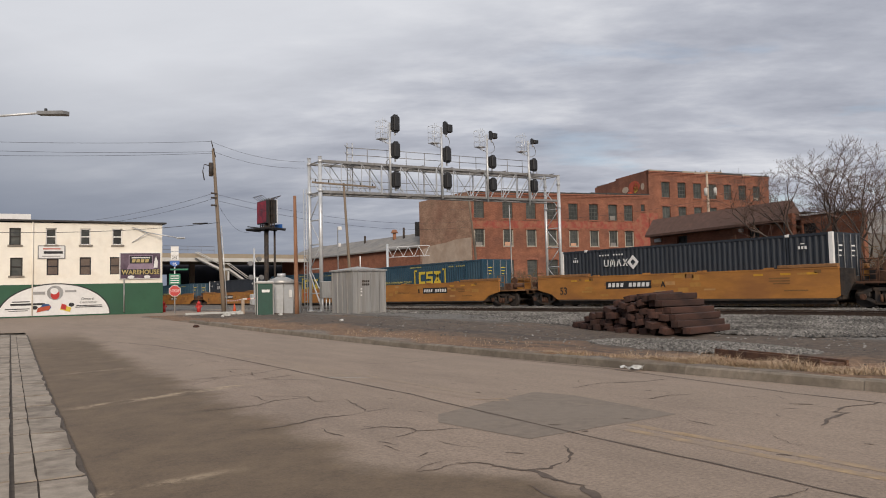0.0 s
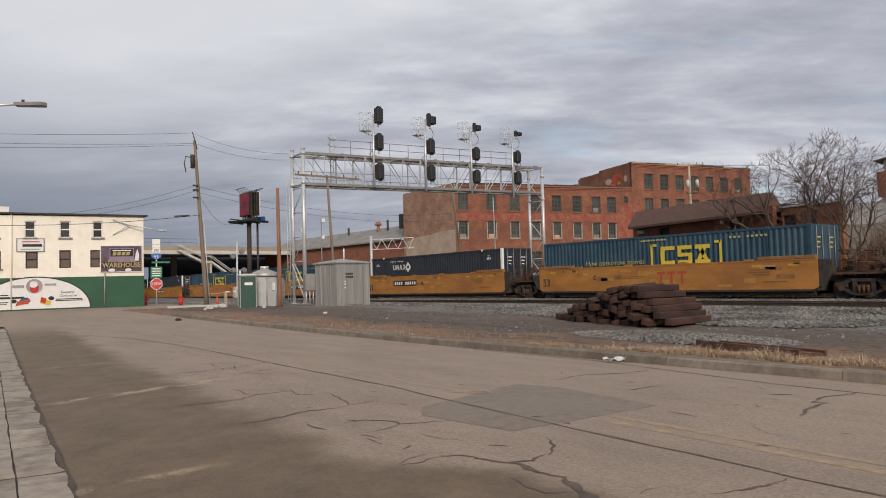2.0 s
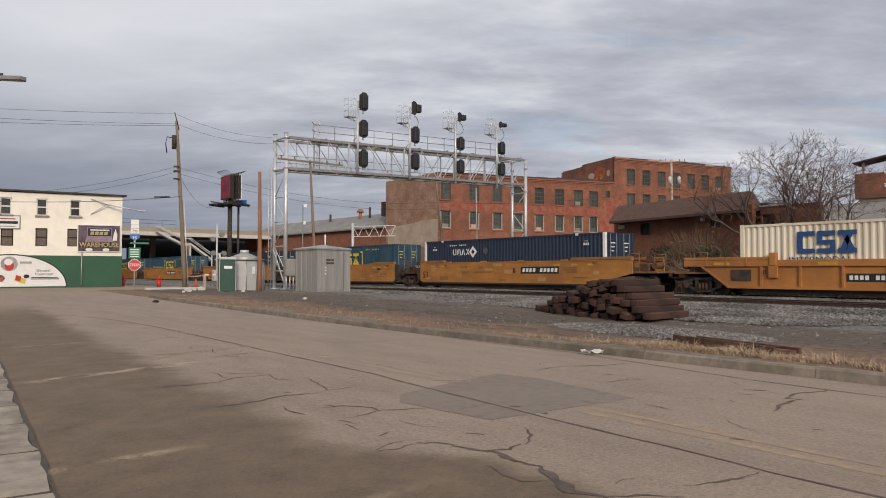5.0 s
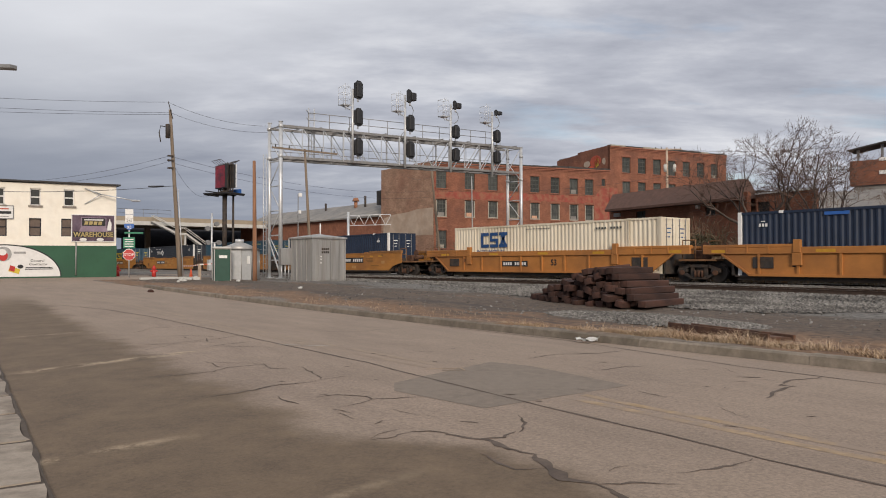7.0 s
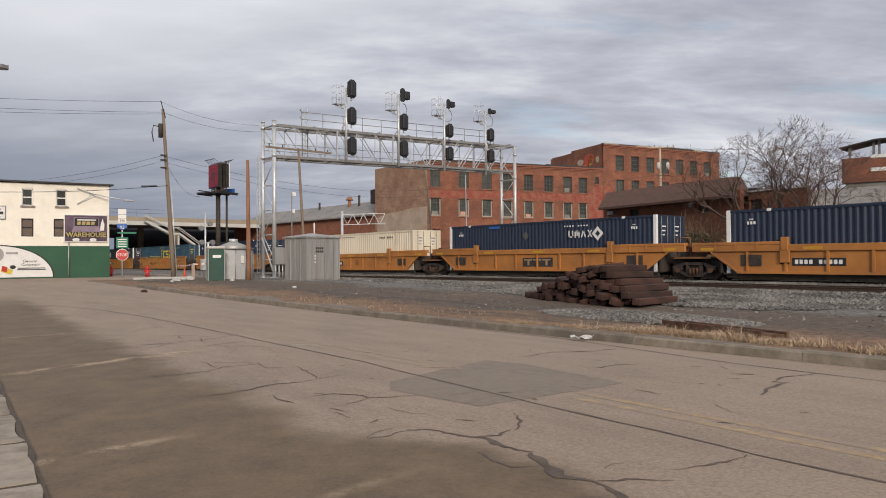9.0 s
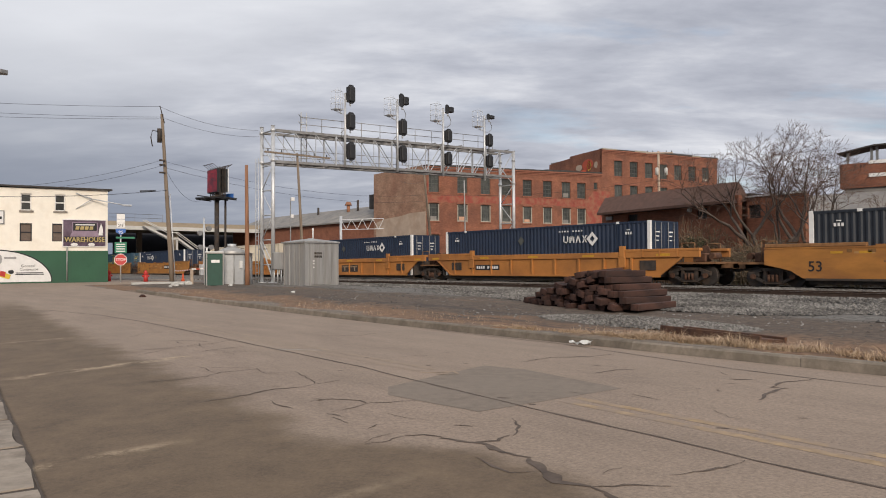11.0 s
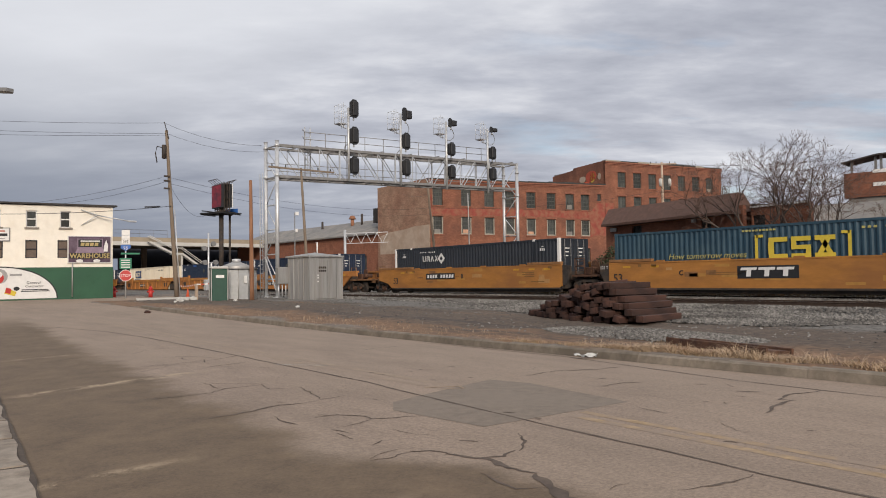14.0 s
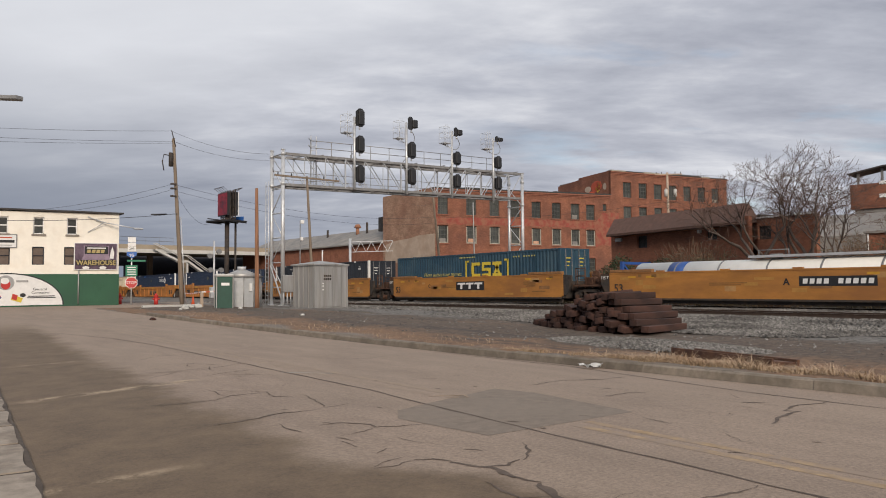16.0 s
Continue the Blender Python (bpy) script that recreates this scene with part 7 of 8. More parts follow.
for dx in (-0.45, 0.45):
    bm = bmesh.new()
    rod(bm, (55.9 + dx * 0.7, 36.4 - dx * 0.57, 9.35), (55.9 + dx * 0.7, 36.4 - dx * 0.57, 9.95), 0.14, seg=12)
    rod(bm, (55.9 + dx * 0.7, 36.4 - dx * 0.57, 9.95), (55.9 + dx * 0.7, 36.4 - dx * 0.57, 10.03), 0.14, 0.05, seg=12)
    part("transformer", bm, M_bridgewhite, p4)
wire((16.3, 47.9, 11.95), (1.4, 45.0, 9.9), 0.12)
wire((16.5, 48.0, 11.3), (1.4, 45.0, 9.45), 0.12)
wire((16.6, 48.0, 11.2), (1.0, 46.0, 9.3),0.12)
wire((16.3, 47.9, 11.95), (21.8, 45.0, 10.6), 0.35)
wire((16.5, 48.0, 11.3), (22.0, 45.0, 10.2), 0.35)
wire((16.45, 47.85, 8.45), (9.0, 54.85, 6.8), 0.25)
wire((16.45, 47.85, 8.1), (11.0, 54.85, 6.85), 0.2)
wire((16.75, 47.85, 6.5), (3.0, 46.0, 5.3), 0.25, 0.016)
wire((16.65, 47.95, 8.4), (43.8, 54.5, 8.3), 0.9)
wire((16.65, 47.95, 8.0), (43.8, 54.5, 7.7), 0.9)
wire((16.65, 47.95, 8.0), (24.8, 61.3, 7.5), 1.1)
wire((43.7, 54.5, 8.3), (56.0, 36.8, 9.0), 0.6)
wire((43.7, 54.5, 9.6), (53.6, 72.0, 12.0), 0.3)
wire((55.9, 36.7, 11.4), (64.0, 24.0, 11.0), 0.4)
bm = bmesh.new()
rod(bm, (15.0, 47.6, 6.33), (16.0, 47.75, 6.42), 0.05, seg=6)
tagged(part("cable_splice", bm, M_cable), "black splice case on a wire", "cable")


def build_street_lamp():
    ob = thing("street_lamp", "grey cobra-head street lamp on a long arm", "street lamp")
    bm = bmesh.new()
    rod(bm, (-0.7, 25.0, 0.1), (-0.7, 25.0, 6.3), 0.1, 0.07, seg=12)
    part("post", bm, M_galv, ob)
    bm = bmesh.new()
    pts = [Vector((-0.7, 25.0, 6.2)), Vector((0.6, 24.1, 6.52)), Vector((2.0, 23.06, 6.68)), Vector((2.9, 22.4, 6.74))]
    tube(bm, pts, 0.035, 8)
    part("arm", bm, M_galv, ob)
    bm = bmesh.new()
    pts = [(0, -0.11, 0), (0.75, -0.16, -0.02), (0.85, 0, -0.02), (0.75, 0.16, -0.02), (0, 0.11, 0)]
    prism(bm, pts, (0, 0, 0.09))
    bmesh.ops.recalc_face_normals(bm, faces=bm.faces)
    h = part("lamp_head", bm, M_steelgrey, ob)
    h.matrix_world = pose(2.85, 22.43, 6.68, 0, 0, math.degrees(math.atan2(-1.14, 1.52)))
    bm = bmesh.new()
    rod(bm, (0.2, 0, 0.09), (0.2, 0, 0.17), 0.04, seg=8)
    c = part("photocell", bm, M_black, ob)
    c.matrix_world = h.matrix_world.copy()


build_street_lamp()

SIGN = Matrix.Rotation(radians(90), 4, "X")


def build_stop_sign():
    ob = thing("road_sign", "red stop sign under green, blue and white route signs", "road sign", pose(15.35, 52.8, 0.40, 0, 0, -17))
    bm = bmesh.new()
    rod(bm, (0, 0.06, 0), (0, 0.06, 4.6), 0.045, seg=8)
    part("post", bm, M_galv, ob)
    for r, y, m, nm in ((0.42, 0.0, M_white, "sign_edge"), (0.385, -0.008, M_red, "stop_plate")):
        bm = bmesh.new()
        prism(bm, [(r * math.cos(radians(22.5 + 45 * k)), y, 1.62 + r * math.sin(radians(22.5 + 45 * k))) for k in range(8)], (0, 0.006, 0))
        bmesh.ops.recalc_face_normals(bm, faces=bm.faces)
        part(nm, bm, m, ob)
    text_mesh("lettering", "STOP", 0.27, M_white, ob, Matrix.Translation((0, -0.014, 1.53)) @ SIGN)
    for x0, x1, z0, z1, m, nm in ((-0.38, 0.38, 2.07, 2.83, M_signgreen, "green_plate"), (-0.3, 0.9, 3.08, 3.2, M_signgreen, "street_name_plate"), (-0.32, 0.32, 3.32, 3.76, M_signblue, "route_shield"),
                                  (-0.26, 0.26, 3.84, 4.14, M_white, "route_plate"), (-0.26, 0.26, 4.17, 4.4, M_white, "direction_plate"), (-0.26, 0.26, 4.43, 4.78, M_white, "route_plate")):
        bm = bmesh.new()
        if nm == "route_shield":
            c = (x0 + x1) / 2
            prism(bm, [(x0, -0.01, z1), (x0, -0.01, z0 + 0.2), (c, -0.01, z0), (x1, -0.01, z0 + 0.2), (x1, -0.01, z1)], (0, 0.012, 0))
            bmesh.ops.recalc_face_normals(bm, faces=bm.faces)
        else:
            box(bm, x0, x1, -0.012, 0.0, z0, z1)
        part(nm, bm, m, ob)
    for z in (2.2, 2.36, 2.52, 2.68):
        bm = bmesh.new()
        box(bm, -0.28, 0.28, -0.018, -0.012, z - 0.03, z + 0.03)
        part("text_bar", bm, M_white, ob)
    text_mesh("lettering", "95", 0.3, M_white, ob, Matrix.Translation((0, -0.016, 3.42)) @ SIGN)
    text_mesh("lettering", "295", 0.24, M_black, ob, Matrix.Translation((0, -0.02, 3.9)) @ SIGN)


build_stop_sign()


def build_hydrant(x, y, z):
    ob = thing("fire_hydrant", "red fire hydrant beside the crossing road", "fire hydrant", pose(x, y, z), group="hydrants")
    bm = bmesh.new()
    rod(bm, (0, 0, 0), (0, 0, 0.06), 0.2, seg=12)
    rod(bm, (0, 0, 0.06), (0, 0, 0.62), 0.15, 0.14, seg=12)
    rod(bm, (0, 0, 0.62), (0, 0, 0.66), 0.19, seg=12)
    part("barrel", bm, M_red, ob)
    bm = bmesh.new()
    rod(bm, (0, 0, 0.66), (0, 0, 0.84), 0.16, 0.07, seg=12)
    rod(bm, (0, 0, 0.84), (0, 0, 0.9), 0.04, seg=6)
    part("bonnet", bm, M_red, ob)
    for s in (-1, 1):
        bm = bmesh.new()
        rod(bm, (s * 0.12, 0, 0.48), (s * 0.24, 0, 0.48), 0.07, seg=8)
        part("nozzle", bm, M_red, ob)


build_hydrant(17.3, 53.6, 0.38)
build_hydrant(15.75, 57.0, 0.4)


def build_cone(x, y, z):
    ob = thing("traffic_cone", "orange traffic cone at the pole's foot", "traffic cone", pose(x, y, z))
    bm = bmesh.new()
    box(bm, -0.18, 0.18, -0.18, 0.18, 0, 0.04)
    part("base", bm, M_orange, ob)
    bm = bmesh.new()
    rod(bm, (0, 0, 0.04), (0, 0, 0.7), 0.14, 0.03, seg=12)
    part("body", bm, M_orange, ob)


build_cone(17.75, 47.6, 0.36)


def build_billboard():
    ob = thing("led_billboard", "two-sided electronic billboard with red screen on a steel column", "billboard")
    bm = bmesh.new()
    rod(bm, (25.9, 61.5, 0.3), (25.9, 61.5, 8.0), 0.2, seg=14)
    rod(bm, (26.6, 61.3, 0.3), (26.6, 61.3, 7.4), 0.1, seg=8)
    part("column", bm, M_dark, ob)
    def face(a, b, name, front, back, trim):
        """One upright sign face between two plan points, with its frame behind."""
        m = wall_frame(a, b)
        w = math.hypot(b[0] - a[0], b[1] - a[1])
        bm = bmesh.new()
        box(bm, 0, w, 0.0, 0.22, 7.95, 10.0, 0.02)
        c = part(name, bm, M_black, ob)
        c.matrix_world = m
        bm = bmesh.new()
        box(bm, 0.06, w - 0.06, -0.02, -0.002, 8.02, 9.94)
        part("screen", bm, front, c, "dark red lit screen" if front is M_ledred else "")
        bm = bmesh.new()
        for k in range(5):
            x = 0.1 + (w - 0.2) * k / 4
            bar(bm, (x, 0.28, 7.6), (x, 0.28, 10.2), 0.08)
            bar(bm, (x, 0.3, 8.0), (x, 0.75, 7.6), 0.05)
        for z in (8.0, 8.7, 9.4, 10.0):
            bar(bm, (0.05, 0.3, z), (w - 0.05, 0.3, z), 0.07)
        part("frame", bm, back, c)
        bm = bmesh.new()
        box(bm, trim, trim + 0.05, 0.02, 0.08, 7.95, 10.0)
        part("edge_trim", bm, M_white if front is not M_ledred else M_black, c)
        bm = bmesh.new()
        for k in range(5):
            x = 0.1 + (w - 0.2) * k / 4
            rod(bm, (x, 0.1, 10.1), (x, -0.35, 10.4), 0.022, seg=5)
        rod(bm, (0.05, -0.35, 10.4), (w - 0.05, -0.35, 10.4), 0.03, seg=5)
        part("light_rail", bm, M_dark, c)

    face((25.5, 62.65), (25.57, 60.67), "cabinet", M_ledred, M_dark, 2.0)
    face((26.45, 60.3), (26.38, 62.27), "cabinet", M_black, M_dark, -0.055)
    m = pose(25.9, 61.5, 0, 0, 0, -60)
    bm = bmesh.new()
    box(bm, -1.5, 1.4, -1.0, 1.0, 7.42, 7.52)
    for x in (-1.4, -0.5, 0.4, 1.3):
        bar(bm, (x, -1.0, 7.36), (x, 1.0, 7.36), 0.08)
    rod(bm, (0.0, -2.6, 7.5), (0.0, 1.6, 7.5), 0.05, seg=6)
    c = part("catwalk", bm, M_black, ob)
    c.matrix_world = m
    bm = bmesh.new()
    box(bm, -0.45, 0.95, 1.02, 1.1, 7.45, 7.95)
    c = part("blue_panel", bm, M_signblue, ob)
    c.matrix_world = m


build_billboard()


# ---- railway sheds by the signal bridge ----
def build_steel_shed():
    ob = thing("signal_shed", "ribbed galvanised steel signal shed with double doors", "equipment shed")
    # footprint corners seen from the street: left end, near corner, right end
    c = Vector((20.1, 35.7, 0.38))
    e, n = Vector((0.997, 0.08, 0)), Vector((-0.08, 0.997, 0))
    W, D, H = 2.25, 2.25, 2.45
    ob.matrix_world = Matrix(((e.x, n.x, 0, c.x), (e.y, n.y, 0, c.y), (0, 0, 1, c.z), (0, 0, 0, 1)))
    bm = bmesh.new()
    box(bm, 0.02, W - 0.02, 0.02, D - 0.02, 0.05, H)
    part("body", bm, M_shed, ob)
    bm = bmesh.new()
    prism(bm, [(-0.08, -0.08, H), (W + 0.08, -0.08, H), (W + 0.08, D + 0.08, H), (-0.08, D + 0.08, H)], (0, 0, 0.08))
    v = [bm.verts.new(p) for p in ((-0.08, -0.08, H + 0.08), (W + 0.08, -0.08, H + 0.08), (W + 0.08, D + 0.08, H + 0.08), (-0.08, D + 0.08, H + 0.08))]
    apex = bm.verts.new((W / 2, D / 2, H + 0.3))
    for k in range(4):
        bm.faces.new((v[k], v[(k + 1) % 4], apex))
    bmesh.ops.recalc_face_normals(bm, faces=bm.faces)
    part("roof", bm, M_shed, ob)
    for k in range(5):
        bm = bmesh.new()
        box(bm, -0.03, 0.02, k * 0.5 + 0.1, k * 0.5 + 0.07, 0.05, H)
        part("rib", bm, M_shed, ob)
    for x in (0.0, 0.32, W - 0.42, W - 0.05):
        bm = bmesh.new()
        box(bm, x - 0.02, x + 0.06, -0.035, 0.02, 0.05, H)
        part("rib", bm, M_shed, ob)
    bm = bmesh.new()
    box(bm, 0.4, 1.2, -0.03, 0.015, 0.12, H - 0.12, 0.01)
    d = part("door", bm, M_shed, ob)
    bm = bmesh.new()
    box(bm, 1.22, 1.78, -0.03, 0.015, 0.12, H - 0.12, 0.01)
    part("door", bm, M_shed, ob)
    for z in (1.05, 1.25, 1.4):
        bm = bmesh.new()
        box(bm, 0.5, 0.58, -0.07, -0.03, z, z + 0.07)
        part("latch", bm, M_white, d)
    for z in (1.62, 1.8):
        for k in range(4):
            bm = bmesh.new()
            box(bm, 0.6 + k * 0.13, 0.71 + k * 0.13, -0.036, -0.03, z, z + 0.12)
            part("stencil_bar", bm, M_dark, d)
    bm = bmesh.new()
    box(bm, -0.1, W + 0.1, -0.1, D + 0.1, -0.35, 0.06)
    part("base", bm, M_concrete, ob)
    bm = bmesh.new()
    rod(bm, (1.3, D / 2, H + 0.2), (1.3, D / 2, H + 0.9), 0.04, seg=8)
    part("antenna", bm, M_white, ob)


M_hut = material("hut_metal", (0.42, 0.43, 0.44), 0.6, 0.2, vary=0.1)


def build_round_shed():
    ob = thing("equipment_hut", "pale grey panelled metal hut with low conical roof", "equipment hut", pose(18.55, 41.8, 0.36, 0, 0, 12))
    n, R, H = 12, 1.18, 1.9
    for k in range(n):
        a0, a1 = 2 * math.pi * k / n, 2 * math.pi * (k + 1) / n
        bm = bmesh.new()
        p, q = (R * math.cos(a0), R * math.sin(a0)), (R * math.cos(a1), R * math.sin(a1))
        prism(bm, [(*p, 0.02), (*q, 0.02), (*q, H), (*p, H)], (-0.04 * math.cos((a0 + a1) / 2), -0.04 * math.sin((a0 + a1) / 2), 0))
        bmesh.ops.recalc_face_normals(bm, faces=bm.faces)
        part("wall_panel", bm, M_hut, ob)
        bm = bmesh.new()
        rod(bm, (p[0] * 1.005, p[1] * 1.005, 0.02), (p[0] * 1.005, p[1] * 1.005, H), 0.03, seg=6)
        part("seam", bm, M_shed, ob)
    bm = bmesh.new()
    rod(bm, (0, 0, H), (0, 0, H + 0.45), R + 0.16, 0.2, seg=n)
    part("roof", bm, M_shed, ob)
    bm = bmesh.new()
    rod(bm, (0, 0, H + 0.42), (0, 0, H + 0.62), 0.26, seg=12)
    part("roof_vent", bm, M_galv, ob)
    bm = bmesh.new()
    box(bm, -0.3, -0.12, -1.2, -1.14, 1.05, 1.5)
    part("notice", bm, M_white, ob)


def build_toilet():
    ob = thing("portable_toilet", "dark green portable toilet with pale roof", "portable toilet", pose(16.85, 40.4, 0.34, 0, 0, -16))
    bm = bmesh.new()
    box(bm, -0.45, 0.45, -0.45, 0.45, 0.06, 1.9, 0.03)
    part("body", bm, M_pottygreen, ob)
    for x, y in ((-0.45, -0.45), (0.45, -0.45), (-0.45, 0.45), (0.45, 0.45)):
        bm = bmesh.new()
        box(bm, x - 0.03, x + 0.03, y - 0.03, y + 0.03, 0.06, 1.9, 0.01)
        part("corner_strip", bm, M_shed, ob)
    bm = bmesh.new()
    box(bm, -0.4, 0.4, -0.475, -0.44, 0.1, 1.86, 0.012)
    d = part("door", bm, M_pottygreen, ob, "dark green plastic door")
    bm = bmesh.new()
    box(bm, -0.2, 0.25, -0.486, -0.474, 1.4, 1.56)
    part("notice", bm, M_white, d)
    bm = bmesh.new()
    box(bm, -0.5, 0.5, -0.5, 0.5, 1.9, 2.06, 0.06)
    part("roof", bm, M_bridgewhite, ob)
    bm = bmesh.new()
    box(bm, -0.5, 0.5, -0.5, 0.5, -0.1, 0.08)
    part("base", bm, M_dark, ob)
    bm = bmesh.new()
    rod(bm, (-0.36, 0.34, 2.0), (-0.36, 0.34, 2.25), 0.05, seg=8)
    part("vent_pipe", bm, M_white, ob)


build_steel_shed()
build_round_shed()
build_toilet()


def build_crossing_gear():
    ob = thing("crossing_signal", "grey level crossing mast with lamps and bell", "crossing signal", pose(18.35, 45.6, 0.36))
    bm = bmesh.new()
    rod(bm, (0, 0, 0), (0, 0, 4.3), 0.06, seg=8)
    part("mast", bm, M_galv, ob)
    for z, x in ((2.4, 0.45), (2.4, -0.25), (3.6, 0.3), (3.3, -0.3)):
        bm = bmesh.new()
        rod(bm, (x, -0.15, z), (x, 0.05, z), 0.16, seg=12)
        part("lamp_unit", bm, M_steelgrey, ob)
    bm = bmesh.new()
    bar(bm, (-0.35, 0, 2.4), (0.5, 0, 2.4), 0.05)
    part("bracket", bm, M_galv, ob)
    bm = bmesh.new()
    box(bm, -0.25, 0.25, -0.2, 0.2, 0.6, 1.3, 0.02)
    part("relay_box", bm, M_galv, ob)
    p = thing("marker_post", "short pale wooden marker post", "post", pose(16.75, 43.5, 0.3))
    bm = bmesh.new()
    box(bm, -0.08, 0.08, -0.08, 0.08, -0.1, 1.1, 0.01)
    part("post", bm, M_palepatch, p)
    tape = thing("barrier_tape", "red and white striped tape strung to a short post", "barrier tape")
    stops = [Vector((17.25, 47.7, 1.26)), Vector((16.75, 43.42, 1.38)), Vector((17.6, 42.6, 1.5))]
    for a, b in zip(stops, stops[1:]):
        k = max(2, int((b - a).length / 0.22))
        for i in range(k):
            f, g = i / k, (i + 1) / k
            sag = lambda q: Vector((0, 0, -0.2 * q * (1 - q)))
            bm = bmesh.new()
            bar(bm, a.lerp(b, f) + sag(f), a.lerp(b, g) + sag(g), 0.006, 0.075)
            part("stripe", bm, M_lred if i % 2 else M_white, tape)


build_crossing_gear()


def build_concrete_bits():
    rng = random.Random(31)
    bits = [(15.2, 42.0, 0.22), (15.7, 42.3, 0.16), (16.2, 42.6, 0.24), (15.0, 41.2, 0.14), (14.4, 40.5, 0.1), (10.4, 32.6, 0.13), (16.8, 38.0, 0.12), (15.4, 28.4, 0.1)]
    for x, y, r in bits:
        bm = bmesh.new()
        bmesh.ops.create_icosphere(bm, subdivisions=2, radius=r)
        for v in bm.verts:
            v.co *= rng.uniform(0.75, 1.2)
            v.co.z *= 0.6
        ob = tagged(part("rubble_lump", bm, M_tie if (x, y) == (10.4, 32.6) else M_bridgewhite), "broken lump of debris lying on the ground", "rubble", group="rubble by the crossing")
        ob.location = (x, y, max(ground_z(x, y), on_road(x, y) if x < KERB_X else 0) + r * 0.35)
    bm = bmesh.new()
    box(bm, -1.9, 1.9, -0.09, 0.09, -0.1, 0.14, 0.02)
    ob = tagged(part("concrete_strip", bm, M_bridgewhite), "pale concrete edging strip lying by the road", "kerb")
    ob.matrix_world = pose(16.0, 46.6, 0.42, 0, 0, 8)


build_concrete_bits()


# ---- pile of old sleepers ----
def build_tie_pile():
    rng = random.Random(17)
    bm = bmesh.new()
    box(bm, -0.115, 0.115, -1.3, 1.3, -0.09, 0.09, 0.012)
    base = part("timber_tie", bm, M_tie)
    tagged(base, "old dark creosoted railway tie in a heap", "railway tie", "pile of old ties")
    first = True

    def put(x, y, z, rz, rx=0.0, ry=0.0, s=1.0):
        nonlocal first
        m = pose(x, y, z, rx, ry, rz)
        if first:
            base.matrix_world = m
            first = False
        else:
            copy_thing(base, m)

    g = 0.28
    ax, nv = Vector((0.989, 0.133, 0)), Vector((-0.133, 0.989, 0))
    turn = math.degrees(math.atan2(ax.y, ax.x)) - 90
    org = Vector((16.15, 11.75, 0))

    def lay(u, v, layer, jit, tilt):
        """A tie whose street end lies u along the ties and v across the pile."""
        c = org + ax * (u + 0.42 * v + 1.3) + nv * v
        put(c.x, c.y, g + 0.09 + layer * 0.182 + rng.uniform(-0.01, 0.02), turn + rng.uniform(-jit, jit), rng.uniform(-1.0, 1.0) * jit * 0.4, rng.uniform(-tilt, tilt))

    # stacked layers: the flank towards the south steps in and its ties slide back
    for layer in range(6):
        v0 = 0.0 + 0.2 * layer
        v1 = 4.3 - 0.45 * layer
        k = int((v1 - v0) / 0.262)
        for i in range(k + 1):
            v = v0 + i * 0.262
            slide = (0.55, 0.45, 0.3, 0.25, 0.0, -0.15)[layer] if i < 2 else 0.0
            lay(slide + rng.uniform(-0.2, 0.2) + 0.05 * layer, v, layer, 2.5 if i < 2 else 7.0, 4 if i < 2 else 20)
    # looser ties spilled at the northern foot and against the street ends
    for u, v, layer, jit in ((0.1, 4.25, 0, 8), (0.35, 4.6, 0, 10), (0.2, 4.1, 1, 12), (0.6, 4.95, 0, 12), (-0.1, 3.5, 2, 10), (0.3, 3.0, 3, 10)):
        lay(u, v, layer, jit, 22)


build_tie_pile()


def build_rusty_plate():
    ob = thing("steel_plate", "rusty steel beam lying in the dry grass", "steel scrap", pose(13.25, 7.4, 0.175, 4, 0, 72))
    bm = bmesh.new()
    box(bm, -1.3, 1.3, -0.3, 0.3, -0.12, 0.05, 0.01)
    part("web", bm, M_rust, ob)
    for y in (-0.3, 0.3):
        bm = bmesh.new()
        box(bm, -1.34, 1.34, y - 0.03, y + 0.03, -0.14, 0.1, 0.01)
        part("flange", bm, M_rust, ob)


build_rusty_plate()


def build_litter():
    bm = bmesh.new()
    rng = random.Random(2)
    pts = [[bm.verts.new((i * 0.09 - 0.2, j * 0.07 - 0.1, max(0.004, 0.07 + 0.12 * noise.noise((i * 0.9, j * 1.3, 5)) + (0.10 if (i, j) == (4, 2) else 0)))) for i in range(6)] for j in range(4)]
    for j in range(3):
        for i in range(5):
            bm.faces.new((pts[j][i], pts[j][i + 1], pts[j + 1][i + 1], pts[j + 1][i]))
    bmesh.ops.solidify(bm, geom=bm.faces[:], thickness=0.004)
    ob = tagged(part("litter", bm, M_litter), "crumpled white paper lying in the gutter", "litter")
    ob.matrix_world = pose(11.22, 9.2, on_road(11.2, 9.2), 0, 0, -40)


build_litter()


